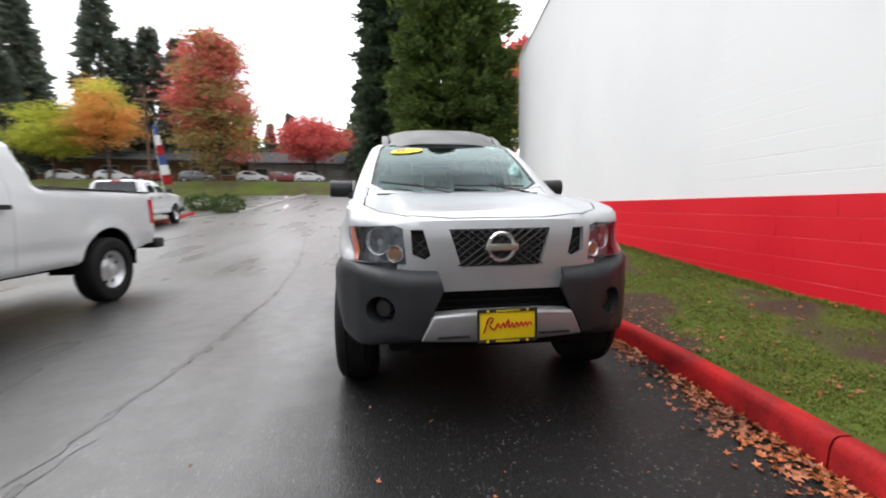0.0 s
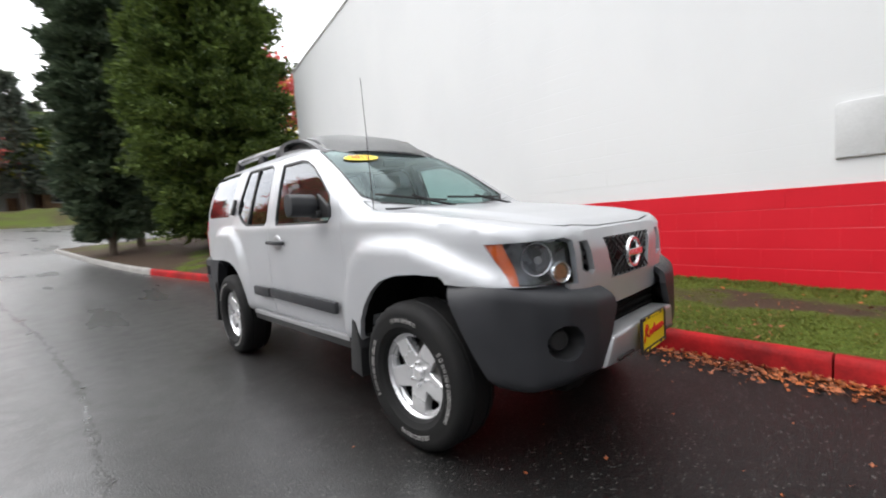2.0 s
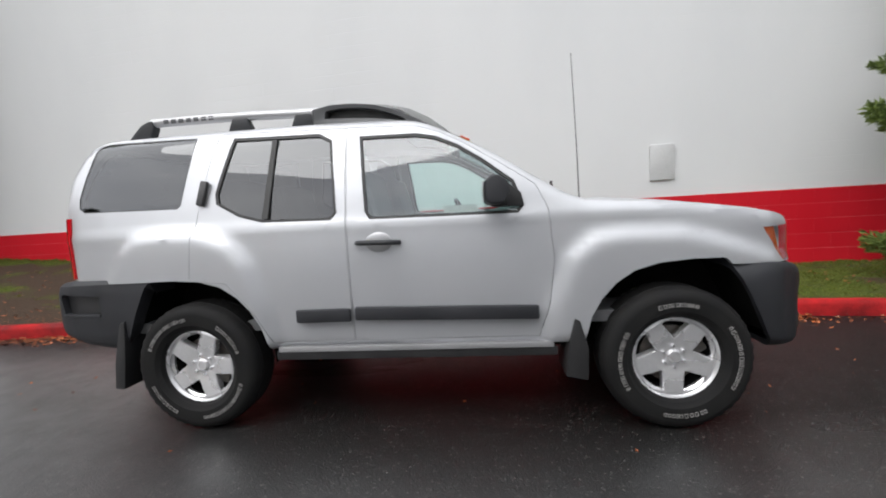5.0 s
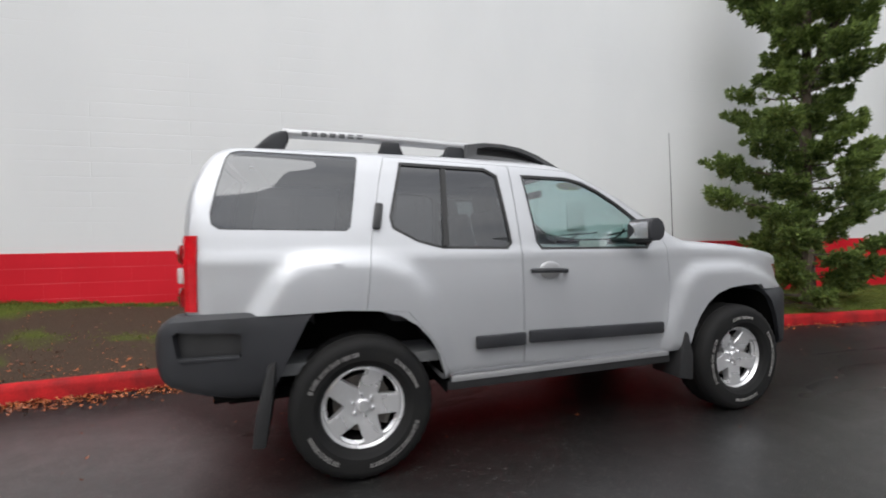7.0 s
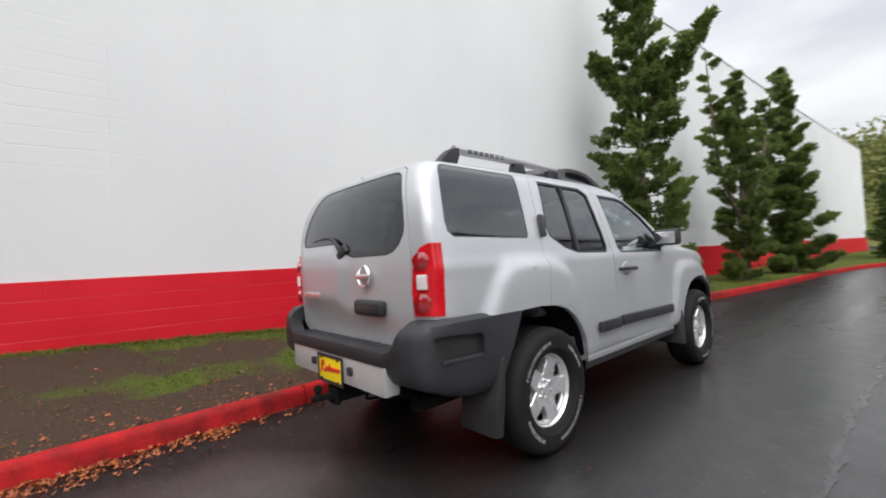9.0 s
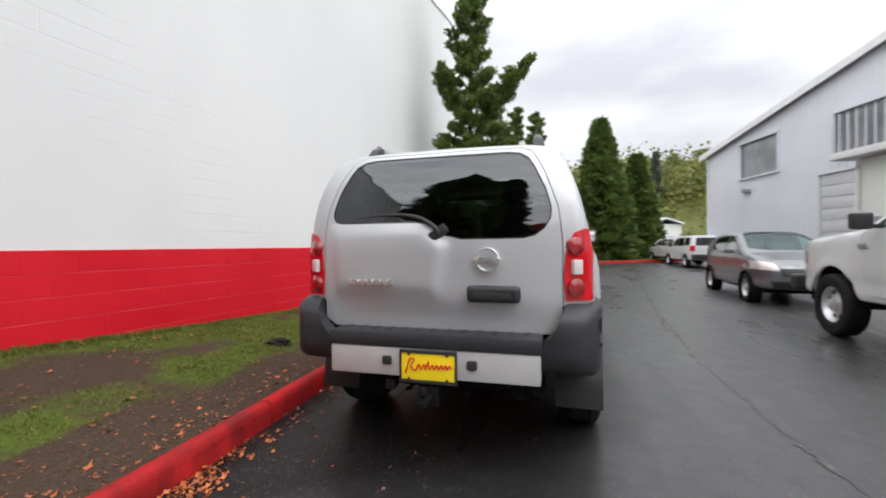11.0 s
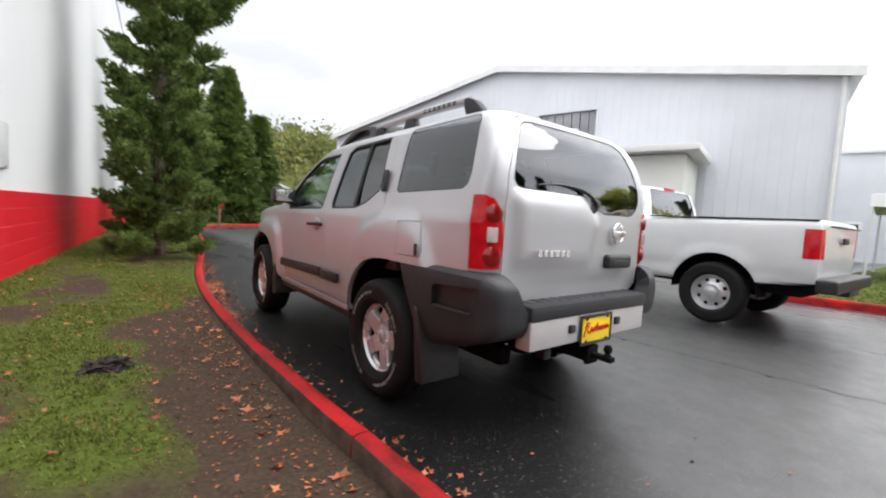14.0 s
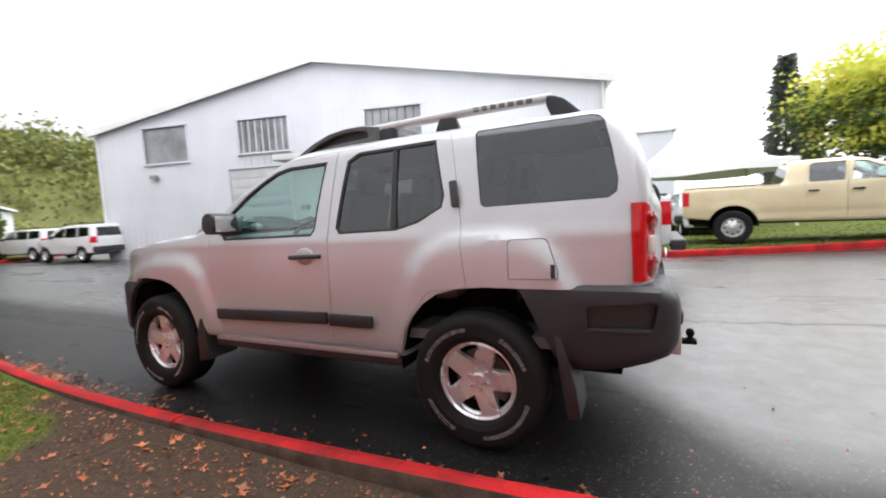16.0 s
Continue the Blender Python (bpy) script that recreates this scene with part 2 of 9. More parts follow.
def foliage(name, a, b, through_light=0.25, rough=0.55):
    """Leaves: a colour per clump between a and b, with a little light coming through."""
    m, n, l, p = nodes_of(name)
    geo = n.new("ShaderNodeNewGeometry")
    tc = n.new("ShaderNodeTexCoord")
    big = n.new("ShaderNodeTexNoise")
    big.inputs["Scale"].default_value = 0.8
    l.new(tc.outputs["Object"], big.inputs["Vector"])
    avg = n.new("ShaderNodeMath")
    avg.operation = "MULTIPLY_ADD"
    avg.inputs[1].default_value = 0.5
    l.new(geo.outputs["Random Per Island"], avg.inputs[0])
    h = n.new("ShaderNodeMath")
    h.operation = "MULTIPLY"
    h.inputs[1].default_value = 0.6
    l.new(big.outputs["Fac"], h.inputs[0])
    l.new(h.outputs[0], avg.inputs[2])
    ramp = n.new("ShaderNodeValToRGB")
    ramp.color_ramp.elements[0].position, ramp.color_ramp.elements[1].position = 0.25, 0.85
    ramp.color_ramp.elements[0].color, ramp.color_ramp.elements[1].color = rgb(a), rgb(b)
    l.new(avg.outputs[0], ramp.inputs["Fac"])
    l.new(ramp.outputs["Color"], p.inputs["Base Color"])
    p.inputs["Roughness"].default_value = rough
    p.inputs["Specular IOR Level"].default_value = 0.3
    tl = n.new("ShaderNodeBsdfTranslucent")
    l.new(ramp.outputs["Color"], tl.inputs["Color"])
    mx = n.new("ShaderNodeMixShader")
    mx.inputs["Fac"].default_value = through_light
    l.new(p.outputs["BSDF"], mx.inputs[1])
    l.new(tl.outputs["BSDF"], mx.inputs[2])
    l.new(mx.outputs["Shader"], n["Material Output"].inputs["Surface"])
    return m


# ---- mesh helpers ----


def finish(bm, name, material, angle=35.0):
    bmesh.ops.recalc_face_normals(bm, faces=bm.faces)
    me = bpy.data.meshes.new(name)
    bm.to_mesh(me)
    bm.free()
    return dress(me, material, angle)


def dress(me, material, angle=35.0):
    for m in material if isinstance(material, (list, tuple)) else [material]:
        me.materials.append(m)
    if angle:
        me.polygons.foreach_set("use_smooth", [True] * len(me.polygons))
        me.set_sharp_from_angle(angle=radians(angle))
    return me


def part(name, bm, material, parent, label="", angle=35.0):
    """Links a bmesh or a mesh as one object under parent."""
    me = finish(bm, name, material, angle) if isinstance(bm, bmesh.types.BMesh) else bm
    ob = new(name, me)
    ob.parent = parent
    if label:
        tagged(ob, label)
    return ob


def thing(name, m, label, category, group="", kind=""):
    ob = new(name)
    ob.empty_display_size = 0.2
    ob.matrix_world = m
    return tagged(ob, label, category, group, kind)


def slab(bm, size, at=(0, 0, 0), bevel=0.0, rot=None, segments=2):
    """A block with rounded edges, added to bm."""
    made = bmesh.ops.create_cube(bm, size=1.0)
    vs = made["verts"]
    bmesh.ops.scale(bm, vec=size, verts=vs)
    if bevel:
        es = list({e for v in vs for e in v.link_edges})
        r = bmesh.ops.bevel(bm, geom=es, offset=bevel, segments=segments, affect="EDGES", profile=0.6, clamp_overlap=True)
        vs = list({v for f in r["faces"] for v in f.verts} | {v for v in vs if v.is_valid})
    if rot is not None:
        bmesh.ops.rotate(bm, cent=(0, 0, 0), matrix=rot, verts=vs)
    bmesh.ops.translate(bm, vec=at, verts=vs)
    return vs


def cube_bm(size, at=(0, 0, 0), bevel=0.0, rot=None, segments=2):
    bm = bmesh.new()
    slab(bm, size, at, bevel, rot, segments)
    return bm


def lathe(profile, n=48, axis="X", closed=False):
    """Turns (radius, along) pairs about an axis through the origin."""
    bm = bmesh.new()
    rings = []
    for r, a in profile:
        ring = []
        for k in range(n):
            c, s = math.cos(2 * math.pi * k / n), math.sin(2 * math.pi * k / n)
            co = {"X": (a, r * c, r * s), "Y": (r * c, a, r * s), "Z": (r * c, r * s, a)}[axis]
            ring.append(bm.verts.new(co))
        rings.append(ring)
    pairs = list(zip(rings, rings[1:])) + ([(rings[-1], rings[0])] if closed else [])
    for p, q in pairs:
        for k in range(n):
            bm.faces.new((p[k], p[(k + 1) % n], q[(k + 1) % n], q[k]))
    bmesh.ops.remove_doubles(bm, verts=bm.verts, dist=1e-6)
    return bm


def tube(points, radius, n=10, closed_ends=True, smooth=6):
    """A round bar along points, its bends eased by a spline."""
    pts = [Vector(p) for p in points]
    if smooth and len(pts) > 2:
        out = []
        for i in range(len(pts) - 1):
            p0, p1, p2, p3 = pts[max(i - 1, 0)], pts[i], pts[i + 1], pts[min(i + 2, len(pts) - 1)]
            for k in range(smooth):
                u = k / smooth
                out.append(0.5 * ((2 * p1) + (p2 - p0) * u + (2 * p0 - 5 * p1 + 4 * p2 - p3) * u * u + (3 * p1 - p0 - 3 * p2 + p3) * u ** 3))
        pts = out + [pts[-1]]
    bm = bmesh.new()
    rings = []
    up = Vector((0, 0, 1))
    for i, p in enumerate(pts):
        d = (pts[min(i + 1, len(pts) - 1)] - pts[max(i - 1, 0)]).normalized()
        s = d.cross(up if abs(d.z) < 0.95 else Vector((1, 0, 0))).normalized()
        t = s.cross(d)
        rad = radius(i / (len(pts) - 1)) if callable(radius) else radius
        rings.append([bm.verts.new(p + rad * (math.cos(2 * math.pi * k / n) * s + math.sin(2 * math.pi * k / n) * t)) for k in range(n)])
    for a, b in zip(rings, rings[1:]):
        for k in range(n):
            bm.faces.new((a[k], a[(k + 1) % n], b[(k + 1) % n], b[k]))
    if closed_ends:
        bm.faces.new(rings[0])
        bm.faces.new(rings[-1])
    return bm


def extrude_poly(pts, axis, lo, hi, bevel=0.0, segments=2):
    """A prism over a 2D outline: axis X takes (y, z), Y takes (x, z), Z takes (x, y)."""
    put = {"X": lambda p, d: (d, p[0], p[1]), "Y": lambda p, d: (p[0], d, p[1]), "Z": lambda p, d: (p[0], p[1], d)}[axis]
    bm = bmesh.new()
    a = [bm.verts.new(put(p, lo)) for p in pts]
    b = [bm.verts.new(put(p, hi)) for p in pts]
    bm.faces.new(a)
    bm.faces.new(b)
    for i in range(len(pts)):
        j = (i + 1) % len(pts)
        bm.faces.new((a[i], a[j], b[j], b[i]))
    bmesh.ops.recalc_face_normals(bm, faces=bm.faces)
    if bevel:
        bmesh.ops.bevel(bm, geom=list(bm.edges), offset=bevel, segments=segments, affect="EDGES", profile=0.6, clamp_overlap=True)
    return bm


def join(*bms):
    out = bmesh.new()
    for b in bms:
        me = bpy.data.meshes.new("tmp")
        b.to_mesh(me)
        b.free()
        out.from_mesh(me)
        bpy.data.meshes.remove(me)
    return out


def shifted(bm, m):
    bmesh.ops.transform(bm, matrix=m, verts=bm.verts)
    return bm


def mesh_np(name, verts, faces, material, smooth=False):
    me = bpy.data.meshes.new(name)
    me.from_pydata(verts.tolist() if hasattr(verts, "tolist") else verts, [], faces.tolist() if hasattr(faces, "tolist") else faces)
    me.materials.append(material)
    if smooth:
        me.polygons.foreach_set("use_smooth", [True] * len(me.polygons))
    return me


def smoothstep(a, b, x):
    t = np.clip((np.asarray(x, float) - a) / (b - a), 0, 1)
    return t * t * (3 - 2 * t)


def curve_at(table, v):
    """Smooth value from a short table of (position, value) pairs."""
    t = sorted(table)
    return np.interp(v, [p for p, _ in t], [q for _, q in t])


# ---- the lie of the land ----


def land(y):
    """Height of the road: level beside the cars, rising gently towards the far street."""
    y = np.asarray(y, float)
    return 0.05 * np.where(y < 2, 0, np.where(y < 8, (y - 2) ** 2 / 12, y - 5)) + 0.03 * np.maximum(y - 25, 0)


KERB = [(-60, -30.0), (-31, -14.0), (-28, -9.0), (-25.5, -5.2), (-23.5, -3.0), (-21.5, -1.7), (-19, -0.95), (-15, -0.35), (-10, 0.15), (-6.2, 0.78), (-4.2, 1.08),
        (-2.5, 1.29), (-0.5, 1.36), (1.0, 1.31), (2.6, 1.215), (4.2, 1.145), (6.0, 0.74), (8.0, 0.2), (10.5, -0.45), (15.0, -1.1), (22.0, -1.8)]


def kerb_x(y):
    return np.interp(y, [a for a, _ in KERB], [b for _, b in KERB])


def wall_x(y):
    return 3.2 + 0.07 * (np.asarray(y, float) + 2.9)

# ---- car bodies: one smooth skin from three outlines, cut into panels ----


def outline_distance(poly, px, py):
    """Signed distance from points to a closed outline, negative inside."""
    d2 = np.full(px.shape, 1e9)
    inside = np.zeros(px.shape, bool)
    n = len(poly)
    for i in range(n):
        (x0, y0), (x1, y1) = poly[i], poly[(i + 1) % n]
        ex, ey = x1 - x0, y1 - y0
        wx, wy = px - x0, py - y0
        t = np.clip((wx * ex + wy * ey) / (ex * ex + ey * ey + 1e-12), 0, 1)
        d2 = np.minimum(d2, (wx - ex * t) ** 2 + (wy - ey * t) ** 2)
        if abs(ey) > 1e-9:
            cross = ((y0 > py) != (y1 > py)) & (px < ex * (py - y0) / ey + x0)
            inside ^= cross
    return np.where(inside, -1.0, 1.0) * np.sqrt(d2)


def smooth_max(a, b, k):
    h = np.clip(k - np.abs(a - b), 0, None) / k
    return np.maximum(a, b) + h * h * k * 0.25


def mirror_outline(half):
    """Closes a half outline (x >= 0, bottom to top) across x = 0."""
    return [(x, v) for x, v in half] + [(-x, v) for x, v in reversed(half) if abs(x) > 1e-6]


def skin(side, cross, plan, spine, step=0.04, k=0.10, k_side=0.06, swell=None):
    """The skin of the solid that has these side (y, z), cross (x, z) and plan (x, y) outlines, edges rounded by k."""
    cross, plan = mirror_outline(cross), mirror_outline(plan)
    ys, zs = [p[0] for p in side], [p[1] for p in side]
    hx = max(p[0] for p in cross) + 0.15
    y0, y1, z0, z1 = min(ys) - 0.15, max(ys) + 0.15, min(zs) - 0.15, max(zs) + 0.15
    nx, ny, nz = [max(4, round(d / step)) for d in (2 * hx, y1 - y0, z1 - z0)]
    gx, gy, gz = np.linspace(-hx, hx, nx + 1), np.linspace(y0, y1, ny + 1), np.linspace(z0, z1, nz + 1)
    index, co, faces = {}, [], []

    def vid(i, j, k_):
        key = (i, j, k_)
        if key not in index:
            index[key] = len(co)
            co.append((gx[i], gy[j], gz[k_]))
        return index[key]

    for j in range(ny):
        for k_ in range(nz):
            faces.append((vid(0, j, k_), vid(0, j, k_ + 1), vid(0, j + 1, k_ + 1), vid(0, j + 1, k_)))
            faces.append((vid(nx, j, k_), vid(nx, j + 1, k_), vid(nx, j + 1, k_ + 1), vid(nx, j, k_ + 1)))
    for i in range(nx):
        for k_ in range(nz):
            faces.append((vid(i, 0, k_), vid(i + 1, 0, k_), vid(i + 1, 0, k_ + 1), vid(i, 0, k_ + 1)))
            faces.append((vid(i, ny, k_), vid(i, ny, k_ + 1), vid(i + 1, ny, k_ + 1), vid(i + 1, ny, k_)))
    for i in range(nx):
        for j in range(ny):
            faces.append((vid(i, j, 0), vid(i, j + 1, 0), vid(i + 1, j + 1, 0), vid(i + 1, j, 0)))
            faces.append((vid(i, j, nz), vid(i + 1, j, nz), vid(i + 1, j + 1, nz), vid(i, j + 1, nz)))
    p = np.array(co)
    (sy0, sz0), (sy1, sz1) = spine
    ty = np.clip(p[:, 1], sy0, sy1)
    tz = sz0 + (sz1 - sz0) * (ty - sy0) / (sy1 - sy0)
    target = np.stack([np.zeros(len(p)), ty, tz], 1)
    lo, hi = np.zeros(len(p)), np.ones(len(p))
    for _ in range(20):
        mid = (lo + hi) / 2
        q = p + (target - p) * mid[:, None]
        a = smooth_max(outline_distance(side, q[:, 1], q[:, 2]), outline_distance(cross, q[:, 0], q[:, 2]), k)
        out = smooth_max(a, outline_distance(plan, q[:, 0], q[:, 1]), k_side) > 0
        lo, hi = np.where(out, mid, lo), np.where(out, hi, mid)
    q = p + (target - p) * ((lo + hi) / 2)[:, None]
    if swell:
        q = swell(q)
    bm = bmesh.new()
    vs = [bm.verts.new(c) for c in q]
    for f in faces:
        bm.faces.new([vs[i] for i in f])
    bmesh.ops.recalc_face_normals(bm, faces=bm.faces)
    bm.faces.layers.int.new("panel")
    bm.normal_update()
    return bm


AXES = {"X": (1, 2), "Y": (0, 2), "Z": (0, 1)}


def grow(poly, d):
    """The outline moved outwards by d."""
    area = sum(poly[i][0] * poly[(i + 1) % len(poly)][1] - poly[(i + 1) % len(poly)][0] * poly[i][1] for i in range(len(poly)))
    s = 1 if area > 0 else -1
    out = []
    n = len(poly)
    for i in range(n):
        p0, p1, p2 = Vector(poly[i - 1]), Vector(poly[i]), Vector(poly[(i + 1) % n])
        a, b = (p1 - p0).normalized(), (p2 - p1).normalized()
        na, nb = Vector((a.y, -a.x)) * s, Vector((b.y, -b.x)) * s
        m = (na + nb)
        m = m / max(m.length_squared / 2, 0.3)
        out.append(tuple(p1 + m * d))
    return out


def inside_outline(poly, x, y):
    r = False
    for i in range(len(poly)):
        (x0, y0), (x1, y1) = poly[i], poly[(i + 1) % len(poly)]
        if (y0 > y) != (y1 > y) and x < (x1 - x0) * (y - y0) / (y1 - y0) + x0:
            r = not r
    return r


def cut(bm, poly, axis, where, tag, over=None):
    """Scores the outline, seen along axis, into the skin and tags the faces inside it."""
    a, b = AXES[axis]
    layer = bm.faces.layers.int["panel"]
    u0, u1 = min(p[0] for p in poly) - 0.05, max(p[0] for p in poly) + 0.05
    v0, v1 = min(p[1] for p in poly) - 0.05, max(p[1] for p in poly) + 0.05

    def near():
        out = []
        for f in bm.faces:
            c = f.calc_center_median()
            if u0 < c[a] < u1 and v0 < c[b] < v1 and where(c, f.normal):
                out.append(f)
        return out

    cand = near()
    for i in range(len(poly)):
        p, q = poly[i], poly[(i + 1) % len(poly)]
        m0, m1 = min(p[0], q[0]) - 0.06, max(p[0], q[0]) + 0.06
        w0, w1 = min(p[1], q[1]) - 0.06, max(p[1], q[1]) + 0.06
        fs = []
        for f in cand:
            c = f.calc_center_median()
            if m0 < c[a] < m1 and w0 < c[b] < w1:
                fs.append(f)
        if not fs:
            continue
        co, no = [0, 0, 0], [0, 0, 0]
        co[a], co[b] = p
        no[a], no[b] = q[1] - p[1], p[0] - q[0]
        if no[a] == 0 and no[b] == 0:
            continue
        geom = fs + list({e for f in fs for e in f.edges}) + list({v for f in fs for v in f.verts})
        got = bmesh.ops.bisect_plane(bm, geom=geom, dist=1e-5, plane_co=co, plane_no=no)
        fresh = {f for f in got["geom"] if isinstance(f, bmesh.types.BMFace)}
        cand = list({f for f in cand if f.is_valid} | fresh)
    for f in near():
        c = f.calc_center_median()
        if inside_outline(poly, c[a], c[b]) and (over is None or f[layer] in over):
            f[layer] = tag


def take(bm, tags, inset=0.0, flange=0.0, thick=0.0):
    """A mesh of the faces that carry one of these tags; with a turned-in edge of that depth."""
    layer = bm.faces.layers.int["panel"]
    out = bmesh.new()
    seen = {}
    bm.normal_update()
    for f in bm.faces:
        if f[layer] in tags:
            vs = []
            for v in f.verts:
                if v not in seen:
                    seen[v] = out.verts.new(v.co - v.normal * inset)
                vs.append(seen[v])
            try:
                out.faces.new(vs)
            except ValueError:
                pass
    out.normal_update()
    if flange:
        es = [e for e in out.edges if e.is_boundary]
        normals = {v.co.copy().freeze(): v.normal.copy() for e in es for v in e.verts}
        r = bmesh.ops.extrude_edge_only(out, edges=es)
        for v in r["geom"]:
            if isinstance(v, bmesh.types.BMVert):
                no = normals.get(v.co.copy().freeze())
                if no is not None:
                    v.co -= no * flange
    return out


def skin_part(name, bm, tags, material, parent, label="", inset=0.0, flange=0.0, angle=32.0):
    b = take(bm, tags, inset, flange)
    if not b.faces:
        b.free()
        return None
    me = bpy.data.meshes.new(name)
    b.to_mesh(me)
    b.free()
    return part(name, dress(me, material, angle), None, parent, label)


def arch_outline(y, z, r, foot=0.15, n=18, squash=1.0):
    pts = [(y + r * math.cos(math.pi * i / n), z + r * squash * math.sin(math.pi * i / n)) for i in range(n + 1)]
    return [(y + r * 0.96, foot)] + pts + [(y - r * 0.96, foot)]


def tyre_mesh(radius, rim, width, material, lugs=40):
    """A road tyre about the x axis: rounded sidewalls, cut shoulders and grooved tread. Its outer side is at +x."""
    w = width / 2
    prof = [(rim * 0.97, w * 0.66), (rim + 0.006, w * 0.86), (rim + 0.03, w * 0.96), (rim + 0.033, w * 0.985), ((rim + radius) / 2, w * 1.02),
            (radius - 0.060, w * 1.0), (radius - 0.055, w * 1.005), (radius - 0.034, w * 0.95), (radius - 0.014, w * 0.86), (radius - 0.004, w * 0.73), (radius, w * 0.50),
            (radius - 0.008, w * 0.46), (radius - 0.008, w * 0.40), (radius, w * 0.36), (radius, w * 0.05)]
    full = prof + [(r, -a) for r, a in reversed(prof)]
    n = lugs * 2
    bm = bmesh.new()
    rings = []
    for i, (r, a) in enumerate(full):
        ring = []
        for k in range(n):
            cutin = 0.0
            if k % 2 and abs(a) > w * 0.70 and r > radius - 0.03:
                cutin = 0.007
            if k % 2 and abs(a) < w * 0.2:
                cutin = 0.004
            t = 2 * math.pi * (k + (0.5 if a > 0 else 0)) / n
            ring.append(bm.verts.new((a, (r - cutin) * math.cos(t), (r - cutin) * math.sin(t))))
        rings.append(ring)
    for p, q in zip(rings, rings[1:]):
        for k in range(n):
            bm.faces.new((p[k], p[(k + 1) % n], q[(k + 1) % n], q[k]))
    return finish(bm, "tyre", material, 28)


def spoke_rim(rim, width, material, spokes=5, spoke_w=0.085, hub_r=0.075, dish=0.05):
    """An alloy rim about the x axis with flat tapered spokes; its face looks to +x."""
    w = width / 2
    barrel = lathe([(rim * 0.985, w * 0.84), (rim * 1.0, w * 0.80), (rim * 0.97, w * 0.30), (rim * 0.84, w * 0.30), (rim * 0.825, w * 0.46), (rim * 0.90, w * 0.60), (rim * 0.945, w * 0.74), (rim * 0.965, w * 0.83)], n=60, axis="X", closed=True)
    face = w * 0.62
    out = [barrel]
    # one cast face: broad flat spokes between rounded windows
    full = math.pi / spokes
    r_in, r_a, r_b, r_out = rim * 0.40, rim * 0.50, rim * 0.80, rim * 0.885
    plate = bmesh.new()
    radii = [rim * 0.20, rim * 0.33] + [r_in + (r_a - r_in) * (1 - math.cos(i * math.pi / 10)) for i in range(6)] + [r_a + (r_b - r_a) * i / 4 for i in range(1, 4)] + [r_b + (r_out - r_b) * math.sin(i * math.pi / 10) for i in range(6)] + [rim * 0.94]
    for k in range(spokes):
        rows = []
        for r in radii:
            gap = 0.0
            if r_in < r < r_out:
                gap = full - math.asin(min(0.98, spoke_w * 0.5 / r)) + 0.05 * (r - r_in) / (r_out - r_in)
                if r < r_a:
                    gap *= math.sqrt(max(0.0, 1 - ((r_a - r) / (r_a - r_in)) ** 2))
                if r > r_b:
                    gap *= math.sqrt(max(0.0, 1 - ((r - r_b) / (r_out - r_b)) ** 2))
            half = full - max(gap, 0.0)
            x = face + np.interp(r / rim, [0.2, 0.33, 0.45, 0.65, 0.85, 0.94], [-0.014, -0.010, -0.003, 0.004, 0.006, -0.002])
            row = []
            for u in (-1, -0.93, -0.75, -0.3, 0.3, 0.75, 0.93, 1):
                t = 2 * math.pi * k / spokes + half * u
                drop = 0.007 if abs(u) == 1 and gap > 0.01 else 0.0015 if abs(u) > 0.9 and gap > 0.01 else 0.0
                row.append(plate.verts.new((x - drop, r * math.sin(t), r * math.cos(t))))
            rows.append(row)
        for p, q in zip(rows, rows[1:]):
            for i in range(7):
                plate.faces.new((p[i], p[i + 1], q[i + 1], q[i]))
    bmesh.ops.remove_doubles(plate, verts=plate.verts, dist=2e-4)
    rimmed = bmesh.ops.extrude_edge_only(plate, edges=[e for e in plate.edges if e.is_boundary])
    for v in rimmed["geom"]:
        if isinstance(v, bmesh.types.BMVert):
            v.co.x -= 0.042
    out.append(plate)
    hub = lathe([(0.0, face + 0.004), (0.030, face + 0.004), (0.036, face), (0.040, face - 0.012), (hub_r, face - 0.016), (hub_r * 1.08, face - 0.03), (hub_r, face - 0.07)], n=40, axis="X")
    out.append(hub)
    return finish(join(*out), "rim", material, 30)


def wheel_set(parent, places, tyre_me, rim_me, nut_me, cap_me, brake_me, bar_me=(), barrel_me=None, nut_r=0.057, face=0.08, steering=0.0):
    """Wheels with tyre, rim, wheel nuts, cap and brake behind; the outer side of each points away from x = 0."""
    for n, (x, y, z) in enumerate(places):
        s = 1 if x > 0 else -1
        w = new("wheel")
        w.parent = parent
        w.matrix_local = pose(x, y, z, 0, 0, 0 if s > 0 else 180) @ pose(0, 0, 0, (34, 8, -20, -17)[n])
        tyre = part("tyre", tyre_me, None, w)
        rim = part("rim", rim_me, None, w)
        for k in range(6):
            nut = part("wheel_nut", nut_me, None, w)
            nut.matrix_local = Matrix.Rotation(2 * math.pi * (k + 0.5) / 6, 4, "X") @ Matrix.Translation((face, 0, nut_r))
        part("hub_cap", cap_me, None, w).matrix_local = Matrix.Translation((face + 0.012, 0, 0))
        part("brake_disc", brake_me, None, w)
        if barrel_me:
            part("shaded_rim_barrel", barrel_me, None, w)
        for me in bar_me:
            part("sidewall_lettering", me, None, w, "raised white lettering on the tyre sidewall")

